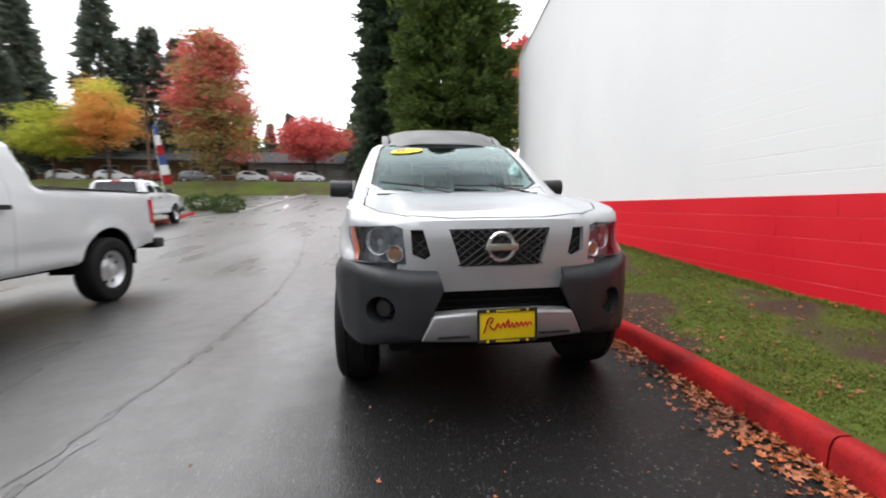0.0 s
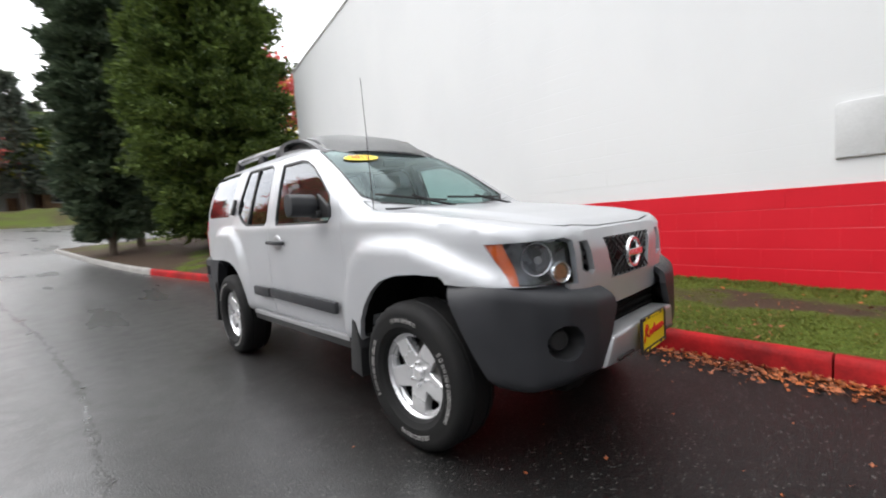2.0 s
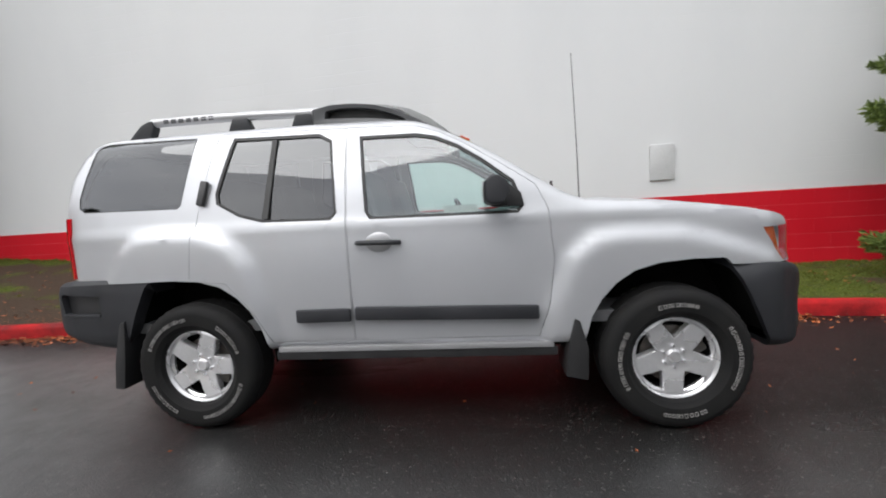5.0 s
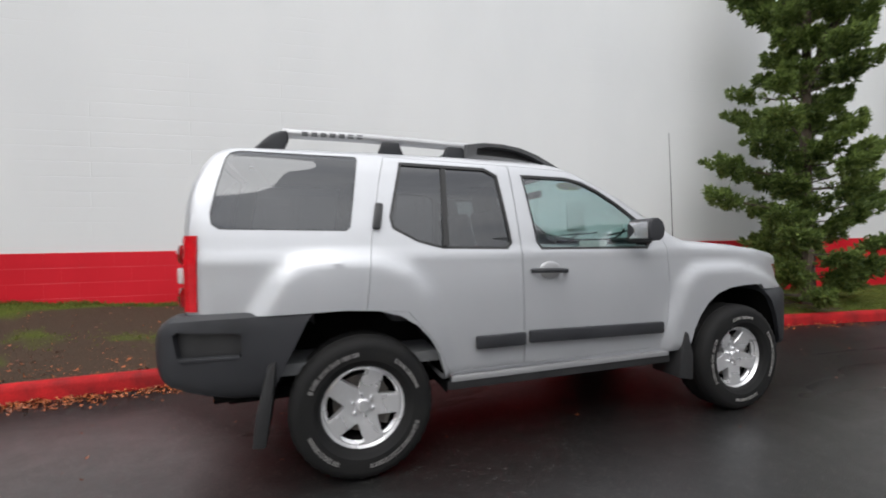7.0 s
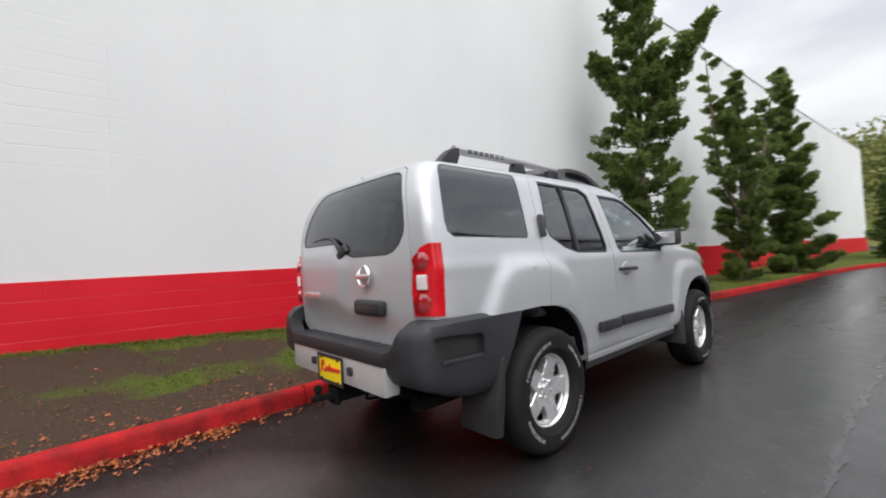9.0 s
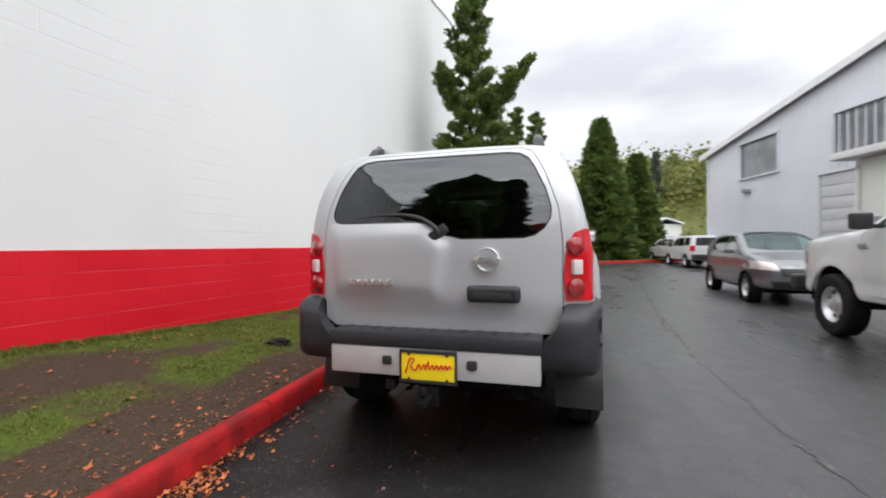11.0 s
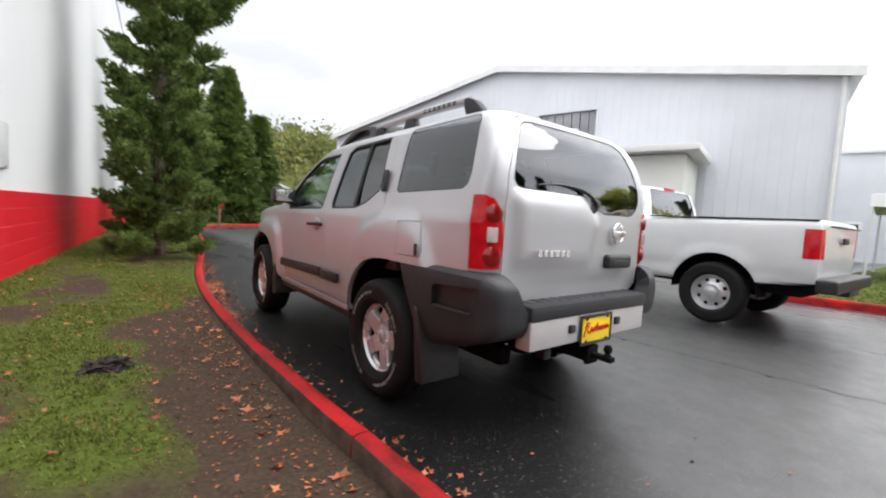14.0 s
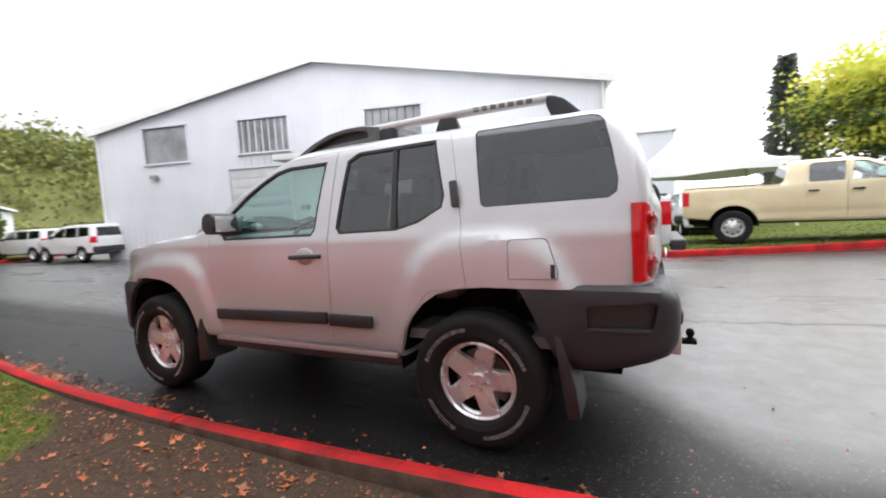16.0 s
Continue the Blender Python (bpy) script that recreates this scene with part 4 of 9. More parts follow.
def leaf_litter():
    """Fallen leaves: drifts in the gutter, singles on the lawn and the asphalt."""
    rng = np.random.default_rng(8)
    rnd = random.Random(21)
    pos, size = [], []
    for _ in range(4200):
        y = rnd.choice((rnd.uniform(-6, 9), rnd.uniform(-3.4, -1.0), rnd.uniform(2.6, 6)))
        dens = 0.5 + 0.9 * noise.noise(Vector((0, y * 0.9, 4)))
        if rnd.random() > dens + 0.25:
            continue
        off = abs(rnd.gauss(0, 0.12)) + 0.01
        x = float(smooth_kerb(y)) - off
        pos.append((x, y, float(land(y)) + 0.006 + rnd.random() * 0.03 * math.exp(-off / 0.08)))
        size.append(rnd.uniform(0.008, 0.024))
    for _ in range(700):
        y = rnd.uniform(-6, 8)
        x = rnd.uniform(float(smooth_kerb(y)) + 0.18, float(wall_x(y)) - 0.05)
        pos.append((x, y, verge_height(x, y) + 0.022))
        size.append(rnd.uniform(0.008, 0.024))
    for _ in range(230):
        y = rnd.uniform(-8, 7)
        x = float(smooth_kerb(y)) - 0.1 - abs(rnd.gauss(0, 1.1))
        pos.append((x, y, float(land(y)) + 0.005))
        size.append(rnd.uniform(0.006, 0.015))
    # crumbled leaf bits trodden into the bare strip
    for _ in range(3400):
        y = rnd.uniform(-2.5, 7.5)
        x = float(smooth_kerb(y)) + 0.17 + abs(rnd.gauss(0, 0.45))
        if x < float(wall_x(y)) - 0.05:
            pos.append((x, y, verge_height(x, y) + 0.006))
            size.append(rnd.uniform(0.003, 0.012) if rnd.random() < 0.94 else rnd.uniform(0.018, 0.034))
    verts, faces = [], []
    for (x, y, z), s in zip(pos, size):
        a, tilt = rnd.uniform(0, 6.3), Euler((rnd.gauss(0, 0.35), rnd.gauss(0, 0.35), rnd.uniform(0, 6.3))).to_matrix()
        o = len(verts)
        curl = rnd.uniform(0.0, 0.4)
        for px, py in ((-1.25, 0), (-0.30, -0.32), (0.1, -1.0), (0.35, -0.28), (1.15, 0.1), (0.35, 0.32), (0.05, 1.0), (-0.30, 0.30), (0, 0)):
            v = tilt @ Vector((px * s, py * s, curl * s * (px * px + py * py) * 0.6)) + Vector((x, y, z))
            verts.append((v.x, v.y, max(v.z, z - 0.003)))
        faces += [(o + 8, o + i, o + (i + 1) % 8) for i in range(8)]
    tagged(new("leaves", mesh_np("leaves", verts, faces, DEAD_LEAF)), "wet orange-brown fallen leaves along the kerb", "leaves", kind="stuff")


def make_markings():
    """Worn white lane lines and tar seams on the drive."""
    for pts, w, label in (([(-7.45, 27), (-8.1, 31)], 0.12, "worn white lane line"), ([(-10.2, 40.5), (-11.1, 44.8)], 0.14, "worn white lane line")):
        (x0, y0), (x1, y1) = pts
        v = [(x0 - w, y0, float(land(y0)) + 0.004), (x0 + w, y0, float(land(y0)) + 0.004), (x1 + w, y1, float(land(y1)) + 0.004), (x1 - w, y1, float(land(y1)) + 0.004)]
        tagged(new("lane_line", mesh_np("lane_line", v, [(0, 1, 2, 3)], LINE_WHITE)), label + " across the drive", "road marking", kind="structure")
    seam = surface("wet_worn_crack", (0.020, 0.020, 0.020), (0.050, 0.049, 0.047), scale=9, rough=0.26, rough_b=0.45, fine=0.3, bump=0.004, bump_scale=40, spec=0.8, coat=0.25)
    rnd = random.Random(5)
    for line in ([(-2.3, -3.2), (-2.12, -1.2), (-2.07, -0.3), (-2.06, 1.2), (-2.08, 1.75), (-2.18, 2.9), (-2.30, 4.4), (-2.75, 7.6), (-3.40, 12.2)], [(-2.1, -2.0), (-2.9, -8.2), (-4.2, -18.0), (-4.8, -26)]):
        v, f = [], []
        n = 260
        for i in range(n + 1):
            u = i / n * (len(line) - 1)
            j = min(int(u), len(line) - 2)
            x = line[j][0] + (line[j + 1][0] - line[j][0]) * (u - j) + 0.05 * noise.noise(Vector((i * 0.2, 1, 1)))
            y = line[j][1] + (line[j + 1][1] - line[j][1]) * (u - j)
            w = 0.034 * max(0.12, 0.55 + 0.9 * noise.noise(Vector((i * 0.13, 7, 3))) + 0.5 * rnd.random())
            v += [(x - w * rnd.uniform(0.4, 1.2), y, float(land(y)) + 0.003), (x + w * rnd.uniform(0.4, 1.2), y, float(land(y)) + 0.003)]
        f = [(2 * i, 2 * i + 1, 2 * i + 3, 2 * i + 2) for i in range(n)]
        tagged(new("tar_seam", mesh_np("tar_seam", v, f, seam)), "wet sealed crack running along the asphalt", "road marking", kind="structure")


make_ground()
make_verge()
make_grass()
leaf_litter()
make_markings()

# ---- the tall white and red wall ----
WALL_AT = pose(3.2, -2.9, 0, 0, 0, -4.0)
RED_TOP = 1.215


def make_wall():
    prof = [(-44, -0.3), (12.75, -0.3), (12.75, 6.0), (8.0, 6.75), (-6.0, 8.6), (-44, 8.6)]
    ob = new("wall_east", finish(extrude_poly(prof, "X", 0.004, 0.35, 0.0), "wall_east", WALL_WHITE, 0))
    ob.matrix_world = WALL_AT
    tagged(ob, "tall white painted block wall with a red band along its foot", "wall", kind="structure")
    end = new("wall_north", finish(cube_bm((16, 0.35, 6.3), (8.36, 12.57, 2.85)), "wall_north", WALL_WHITE, 0))
    end.matrix_world = WALL_AT
    tagged(end, "white painted end wall of the tall building", "wall", kind="structure")
    roof = new("roof", finish(extrude_poly([(-44, 8.3), (-6.0, 8.3), (12.4, 5.75), (12.4, 5.65), (-6, 8.2), (-44, 8.2)], "X", 0.36, 16.3), "roof", ROOF_GREY, 0))
    roof.matrix_world = WALL_AT
    tagged(roof, "flat grey roof behind the parapet", "roof", kind="structure")
    cap = new("coping", finish(extrude_poly([(-44, 8.602), (-6.0, 8.602), (8.0, 6.752), (12.78, 6.002), (12.78, 6.05), (8.0, 6.80), (-6, 8.65), (-44, 8.65)], "X", -0.03, 0.38), "coping", TRIM_WHITE, 0))
    cap.matrix_world = WALL_AT
    tagged(cap, "thin metal coping on the wall top", "coping", kind="structure")
    # meter box
    box = thing("wall_cabinet", WALL_AT @ pose(0, 0.02, 0), "pale grey metal cabinet door fixed to the white wall", "cabinet")
    part("door_panel", extrude_poly([(-0.165, 1.455), (-0.165, 1.93), (-0.14, 1.955), (0.14, 1.955), (0.165, 1.93), (0.165, 1.455)], "X", -0.028, 0.004, 0.008), surface("pale_grey_metal", (0.52, 0.525, 0.525), (0.56, 0.565, 0.565), scale=4, rough=0.6), box)
    part("latch", cube_bm((0.02, 0.03, 0.012), (-0.032, -0.02, 1.478), 0.003), STEEL, box)


def make_blocks():
    """The red band: block courses below the paint line, each block with soft edges and narrow joints."""
    top = tagged(new("red_band"), "red painted blockwork band at the foot of the wall", "wall", kind="structure")
    top.matrix_world = WALL_AT
    back = part("mortar_bed", cube_bm((0.014, 56.7, 1.50), (-0.009, -15.63, RED_TOP - 0.75 - 0.001)), MORTAR_RED, top)
    one = finish(cube_bm((0.020, 0.4060, 0.1972), (0, 0, 0), 0.0018, segments=1), "block", WALL_RED, 40)
    rnd = random.Random(2)
    rest_v, rest_f = [], []
    made = 0
    for row in range(7):
        z = RED_TOP - 0.1016 - 0.2032 * row
        off = 0.2032 * (row % 2)
        y = 12.75 - 0.2032 - off
        while y > -43.5:
            if y > -4.0 and row < 7 and made < 300 and not (row > 3 and y > 6):
                b = part("block", one, None, top)
                b.matrix_local = pose(-0.008 + rnd.uniform(-0.0008, 0.0008), y, z)
                made += 1
            else:
                o = len(rest_v)
                d = (0.0, 0.2029, 0.0981)
                for sx, sy, sz in ((-1, -1, -1), (-1, 1, -1), (-1, 1, 1), (-1, -1, 1)):
                    rest_v.append((-0.018, y + sy * d[1], z + sz * d[2]))
                for sx, sy, sz in ((-1, -1, -1), (-1, 1, -1), (-1, 1, 1), (-1, -1, 1)):
                    rest_v.append((-0.004, y + sy * d[1], z + sz * d[2]))
                rest_f += [(o, o + 3, o + 2, o + 1), (o, o + 1, o + 5, o + 4), (o + 1, o + 2, o + 6, o + 5), (o + 2, o + 3, o + 7, o + 6), (o + 3, o, o + 4, o + 7)]
            y -= 0.4064
    rest = part("far_blocks", mesh_np("far_blocks", rest_v, rest_f, WALL_RED), None, top)
    rest["kind"] = "stuff"


# ---- the grey metal workshop across the drive ----
GABLE_A, GABLE_B = Vector((-7.9, -19.6)), Vector((-12.9, 1.3))


def make_workshop():
    d = (GABLE_B - GABLE_A)
    L = d.length
    ang = math.degrees(math.atan2(d.y, d.x))
    M = pose(GABLE_A.x, GABLE_A.y, 0, 0, 0, ang)  # local x along the gable wall, local y behind it
    top = thing("workshop", M, "pale grey corrugated metal workshop with a low gable roof", "building")
    eave, ridge = 5.52, 7.42
    # ribbed siding panels around the openings
    wins = [(2.50, 4.75, 4.05, 5.62), (7.15, 9.45, 4.15, 5.55), (12.65, 14.95, 4.08, 5.45)]
    gdoor = (6.55, 9.6, -0.1, 3.58)

    def top_at(x):
        return eave + (ridge - eave) * (1 - abs(x - L / 2) / (L / 2))

    x = 0.0
    cuts = sorted({0.0, L, L / 2, *[w[0] for w in wins], *[w[1] for w in wins], gdoor[0], gdoor[1]})
    for a, b in zip(cuts, cuts[1:]):
        spans = [(-0.2, None)]
        for w in wins + [gdoor]:
            if w[0] <= a and b <= w[1]:
                out = []
                for lo, hi in spans:
                    if (hi is None or hi > w[2]) and lo < w[3]:
                        out += [(lo, w[2]), (w[3], hi)]
                    else:
                        out.append((lo, hi))
                spans = [s for s in out if s[1] is None or s[1] > s[0]]
        for lo, hi in spans:
            pts = [(a, lo), (b, lo), (b, top_at(b) if hi is None else hi), (a, top_at(a) if hi is None else hi)]
            part("wall_panel", extrude_poly(pts, "Y", 0.0, 0.18), METAL_SIDING, top, angle=0)
    n = int(L / 0.3)
    rv, rf = [], []
    for i in range(n):
        xx = 0.15 + i * 0.3
        segs = [(0.0, top_at(xx) - 0.05)]
        for w in wins + [gdoor]:
            if w[0] - 0.1 < xx < w[1] + 0.1:
                segs = [s for lo, hi in segs for s in ((lo, w[2] - 0.08), (w[3] + 0.08, hi)) if s[1] - s[0] > 0.1]
        for lo, hi in segs:
            o = len(rv)
            rv += [(xx - 0.03, 0, lo), (xx - 0.012, -0.008, lo), (xx + 0.012, -0.008, lo), (xx + 0.03, 0, lo), (xx - 0.03, 0, hi), (xx - 0.012, -0.008, hi), (xx + 0.012, -0.008, hi), (xx + 0.03, 0, hi)]
            rf += [(o, o + 1, o + 5, o + 4), (o + 1, o + 2, o + 6, o + 5), (o + 2, o + 3, o + 7, o + 6)]
    part("siding_ribs", mesh_np("siding_ribs", rv, rf, METAL_SIDING), None, top)
    for i, (a, b, lo, hi) in enumerate(wins):
        w = part("window", join(cube_bm((b - a + 0.12, 0.10, 0.07), ((a + b) / 2, -0.02, hi), 0.008), cube_bm((b - a + 0.12, 0.14, 0.07), ((a + b) / 2, -0.03, lo), 0.008),
                                cube_bm((0.07, 0.10, hi - lo), (a, -0.02, (lo + hi) / 2), 0.008), cube_bm((0.07, 0.10, hi - lo), (b, -0.02, (lo + hi) / 2), 0.008)), METAL_SIDING, top)
        k = 1 if i == 0 else 7
        for j in range(k):
            p0, p1 = a + (b - a) * j / k, a + (b - a) * (j + 1) / k
            part("pane", cube_bm((p1 - p0 - 0.03, 0.02, hi - lo - 0.08), ((p0 + p1) / 2, 0.07, (lo + hi) / 2), 0.004),
                 surface("dull_window_pane", (0.16, 0.165, 0.175), (0.34, 0.345, 0.36), scale=0.9, rough=0.25, fine=0.05), w)
    gd = part("roller_door", cube_bm((gdoor[1] - gdoor[0], 0.05, gdoor[3] + 0.1), ((gdoor[0] + gdoor[1]) / 2, 0.12, gdoor[3] / 2 - 0.05), 0.01), surface("pale_grey_door", (0.48, 0.49, 0.50), (0.55, 0.56, 0.57), scale=2, rough=0.5), top)
    for i in range(9):
        part("door_slat", cube_bm((gdoor[1] - gdoor[0] - 0.02, 0.03, 0.38), ((gdoor[0] + gdoor[1]) / 2, 0.085, 0.17 + i * 0.40), 0.012), gd.data.materials[0], gd)
    for s in (0, 1):
        pts = [(L / 2, ridge + 0.06), (L / 2, ridge + 0.18), (-0.25 if s == 0 else L + 0.25, eave + 0.13), (-0.25 if s == 0 else L + 0.25, eave + 0.01)]
        part("roof", extrude_poly(pts, "Y", -0.22, 26.0), surface("pale_metal_roof", (0.55, 0.56, 0.58), (0.62, 0.63, 0.65), rough=0.5), top)
        pts = [(L / 2, ridge - 0.06), (L / 2, ridge + 0.20), (-0.27 if s == 0 else L + 0.27, eave + 0.15), (-0.27 if s == 0 else L + 0.27, eave - 0.11)]
        part("fascia", extrude_poly(pts, "Y", -0.27, -0.22), TRIM_WHITE, top)
    for xx in (0.09, L - 0.09):
        part("side_wall", cube_bm((0.18, 25.8, eave + 0.2), (xx, 13.1, eave / 2 - 0.1)), METAL_SIDING, top)
    part("back_wall", cube_bm((L, 0.18, eave + 0.2), (L / 2, 25.9, eave / 2 - 0.1)), METAL_SIDING, top)
    for xx in (L - 0.12, 0.12):
        part("downpipe", tube([(xx, -0.06, 0.1), (xx, -0.06, eave - 0.2), (xx, -0.2, eave)], 0.05, n=10), TRIM_WHITE, top)
    for xx, zz in ((3.0, 3.50),):
        part("wall_lamp", join(cube_bm((0.30, 0.22, 0.18), (xx, -0.13, zz), 0.03), cube_bm((0.12, 0.1, 0.12), (xx, -0.02, zz), 0.01)), surface("grey_lamp_metal", (0.20, 0.20, 0.21), (0.28, 0.28, 0.29), rough=0.5), top, "grey metal flood lamp")


def make_annex():
    """Low flat-roofed lean-to in front of the gable."""
    A, B = Vector((-7.75, -8.3)), Vector((-9.55, -1.2))
    d = B - A
    L = d.length
    M = pose(A.x, A.y, 0, 0, 0, math.degrees(math.atan2(d.y, d.x)))
    top = thing("annex", M, "pale grey low annex with a white roof edge", "building")
    part("front_wall", cube_bm((L, 0.16, 3.35), (L / 2, 0.08, 1.575)), ANNEX_PAINT, top)
    for xx in (0.08, L - 0.08):
        part("end_wall", cube_bm((0.16, 2.4, 3.35), (xx, 1.30, 1.575)), ANNEX_PAINT, top)
    part("roof", cube_bm((L + 0.5, 2.9, 0.10), (L / 2, 1.15, 3.34), 0.01), TRIM_WHITE, top)
    part("roof_edge", join(cube_bm((L + 0.62, 0.14, 0.17), (L / 2, -0.32, 3.38), 0.012), cube_bm((0.14, 2.9, 0.17), (L + 0.27, 1.1, 3.38), 0.012), cube_bm((0.14, 2.9, 0.17), (-0.27, 1.1, 3.38), 0.012)), TRIM_WHITE, top)
    part("downpipe", tube([(0.10, -0.06, 0.1), (0.10, -0.06, 3.1)], 0.045, n=10, smooth=0), TRIM_WHITE, top)
    for xx, zz in ((2.0, 2.75), (0.55, 1.75)):
        part("wall_lamp", cube_bm((0.26, 0.16, 0.16), (xx, -0.09, zz), 0.03), surface("grey_lamp_metal", (0.20, 0.20, 0.21), (0.28, 0.28, 0.29), rough=0.5), top)


make_wall()
make_workshop()
make_annex()

# ---- the silver off-road wagon in the middle of the place ----
SUV_SIDE = [(-2.00, 0.50), (-2.09, 0.66), (-2.125, 0.86), (-2.115, 0.99), (-2.07, 1.065), (-1.98, 1.105), (-1.75, 1.150), (-1.40, 1.200), (-1.10, 1.230), (-0.93, 1.242),
            (-0.83, 1.282), (-0.70, 1.366), (-0.57, 1.455), (-0.43, 1.548), (-0.26, 1.642), (-0.10, 1.726), (0.00, 1.766), (0.14, 1.793), (0.40, 1.817), (0.80, 1.838), (1.30, 1.846), (1.70, 1.840), (1.90, 1.828),
            (1.98, 1.815), (2.03, 1.795), (2.08, 1.745), (2.13, 1.665), (2.165, 1.585), (2.208, 1.455), (2.238, 1.33), (2.25, 1.20), (2.245, 1.00), (2.23, 0.78), (2.20, 0.62), (2.05, 0.55), (1.70, 0.47), (0.90, 0.46), (-0.80, 0.46), (-1.70, 0.46)]
SUV_CROSS = [(0.0, 0.42), (0.74, 0.42), (0.835, 0.455), (0.862, 0.52), (0.876, 0.65), (0.884, 0.80), (0.886, 0.95), (0.880, 1.08), (0.866, 1.18), (0.846, 1.24), (0.815, 1.36), (0.768, 1.52),
             (0.717, 1.67), (0.687, 1.735), (0.635, 1.785), (0.52, 1.822), (0.30, 1.852), (0.0, 1.862)]
SUV_PLAN = [(0.0, -2.125), (0.25, -2.115), (0.45, -2.09), (0.60, -2.045), (0.715, -1.975), (0.795, -1.86), (0.838, -1.68), (0.860, -1.40), (0.876, -0.80), (0.890, 0.0), (0.892, 0.9), (0.888, 1.5),
            (0.872, 1.92), (0.852, 2.09), (0.806, 2.178), (0.69, 2.224), (0.35, 2.235), (0.0, 2.24)]
FLARE_F = [(-0.64, 0.40), (-0.70, 0.70), (-0.80, 0.96), (-0.93, 1.075), (-1.10, 1.095), (-1.40, 1.085), (-1.62, 1.02), (-1.90, 0.92), (-2.3, 0.88), (-2.3, 0.40)]
FLARE_R = [(2.4, 0.40), (2.4, 0.86), (1.93, 0.88), (1.86, 0.98), (1.78, 1.12), (1.68, 1.195), (1.50, 1.215), (1.25, 1.205), (1.06, 1.14), (0.95, 1.00), (0.86, 0.74), (0.80, 0.40)]


def screen_z(x, y):
    """Height of the bowed windshield at a place of the plan."""
    back = y + 0.09 * max(0.0, 1 - (x / 0.64) ** 2)
    return float(np.interp(back, [p[0] for p in SUV_SIDE[8:18]], [p[1] for p in SUV_SIDE[8:18]]))


def gate_bow(x):
    """How far the middle of the tailgate stands out behind its edges."""
    return 0.032 * max(0.0, 1 - (x / 0.72) ** 2)


def suv_swell(q):
    """Raised wheel-arch flares, hood crown and the raised field of the tailgate."""
    q = q.copy()
    side = smoothstep(0.55, 0.80, np.abs(q[:, 0]))
    for poly in (FLARE_F, FLARE_R):
        d = outline_distance(poly, q[:, 1], q[:, 2])
        q[:, 0] += np.sign(q[:, 0]) * side * 0.040 * smoothstep(0.012, -0.075, d)
    # body side crease below the windows
    q[:, 0] += np.sign(q[:, 0]) * side * 0.006 * np.exp(-((q[:, 2] - 1.17) / 0.03) ** 2)
    # the windshield bows forward between the pillars
    glass_zone = smoothstep(1.24, 1.46, q[:, 2]) * smoothstep(0.45, 0.0, q[:, 1])
    q[:, 1] -= 0.09 * glass_zone * np.clip(1 - (q[:, 0] / 0.64) ** 2, 0, 1)
    rear = smoothstep(2.0, 2.15, q[:, 1])
    d = outline_distance([(0.60, 0.96), (0.62, 1.32), (0.06, 1.32), (-0.07, 1.22), (-0.02, 0.96)], q[:, 0], q[:, 2])
    q[:, 1] += rear * 0.026 * smoothstep(0.045, -0.045, d)
    q[:, 1] += smoothstep(1.9, 2.1, q[:, 1]) * smoothstep(0.80, 0.95, q[:, 2]) * smoothstep(1.84, 1.74, q[:, 2]) * 0.032 * np.clip(1 - (q[:, 0] / 0.72) ** 2, 0, 1)
    hood = smoothstep(-0.95, -1.05, q[:, 1]) * smoothstep(1.0, 1.12, q[:, 2])
    d = outline_distance([(-0.60, -0.5), (-0.50, -2.2), (0.50, -2.2), (0.60, -0.5)], q[:, 0], q[:, 1])
    q[:, 2] += hood * 0.016 * smoothstep(0.03, -0.05, d)
    return q


DOOR_F = [(0.385, 1.738), (-0.02, 1.715), (-0.15, 1.672), (-0.30, 1.588), (-0.45, 1.488), (-0.665, 1.338), (-0.725, 1.20), (-0.745, 0.92), (-0.715, 0.70), (-0.655, 0.515), (0.375, 0.515)]
DOOR_R = [(0.395, 1.735), (1.185, 1.765), (1.225, 1.60), (1.285, 1.26), (1.325, 0.90), (1.10, 0.88), (0.95, 0.70), (0.86, 0.515), (0.385, 0.515)]
WIN_F = [(0.295, 1.664), (-0.02, 1.656), (-0.13, 1.632), (-0.25, 1.575), (-0.38, 1.487), (-0.54, 1.358), (-0.585, 1.235), (-0.56, 1.205), (0.24, 1.215), (0.262, 1.25)]
WIN_R = [(1.085, 1.715), (0.56, 1.700), (0.49, 1.66), (0.455, 1.25), (0.48, 1.222), (0.88, 1.232), (1.02, 1.27), (1.155, 1.345), (1.165, 1.40)]
WIN_Q = [(1.345, 1.735), (1.352, 1.748), (1.95, 1.756), (1.988, 1.744), (2.012, 1.710), (2.044, 1.57), (2.070, 1.42), (2.064, 1.365), (2.03, 1.340), (1.42, 1.328), (1.40, 1.345)]
WIN_BACK = [(0.625, 1.40), (0.620, 1.44), (0.59, 1.54), (0.54, 1.65), (0.51, 1.70), (0.465, 1.728), (0.40, 1.738), (-0.40, 1.738), (-0.465, 1.728), (-0.51, 1.70), (-0.54, 1.65), (-0.60, 1.52), (-0.628, 1.42), (-0.625, 1.365), (-0.595, 1.315), (-0.545, 1.278), (-0.49, 1.264),
            (-0.16, 1.262), (-0.07, 1.285), (0.04, 1.350), (0.09, 1.357), (0.57, 1.360), (0.61, 1.372)]
TAILGATE = [(0.685, 0.80), (0.685, 1.25), (0.665, 1.42), (0.595, 1.62), (0.53, 1.74), (0.47, 1.768), (-0.47, 1.768), (-0.53, 1.74), (-0.595, 1.62), (-0.665, 1.42), (-0.685, 1.25), (-0.685, 0.80), (-0.62, 0.755), (0.62, 0.755)]
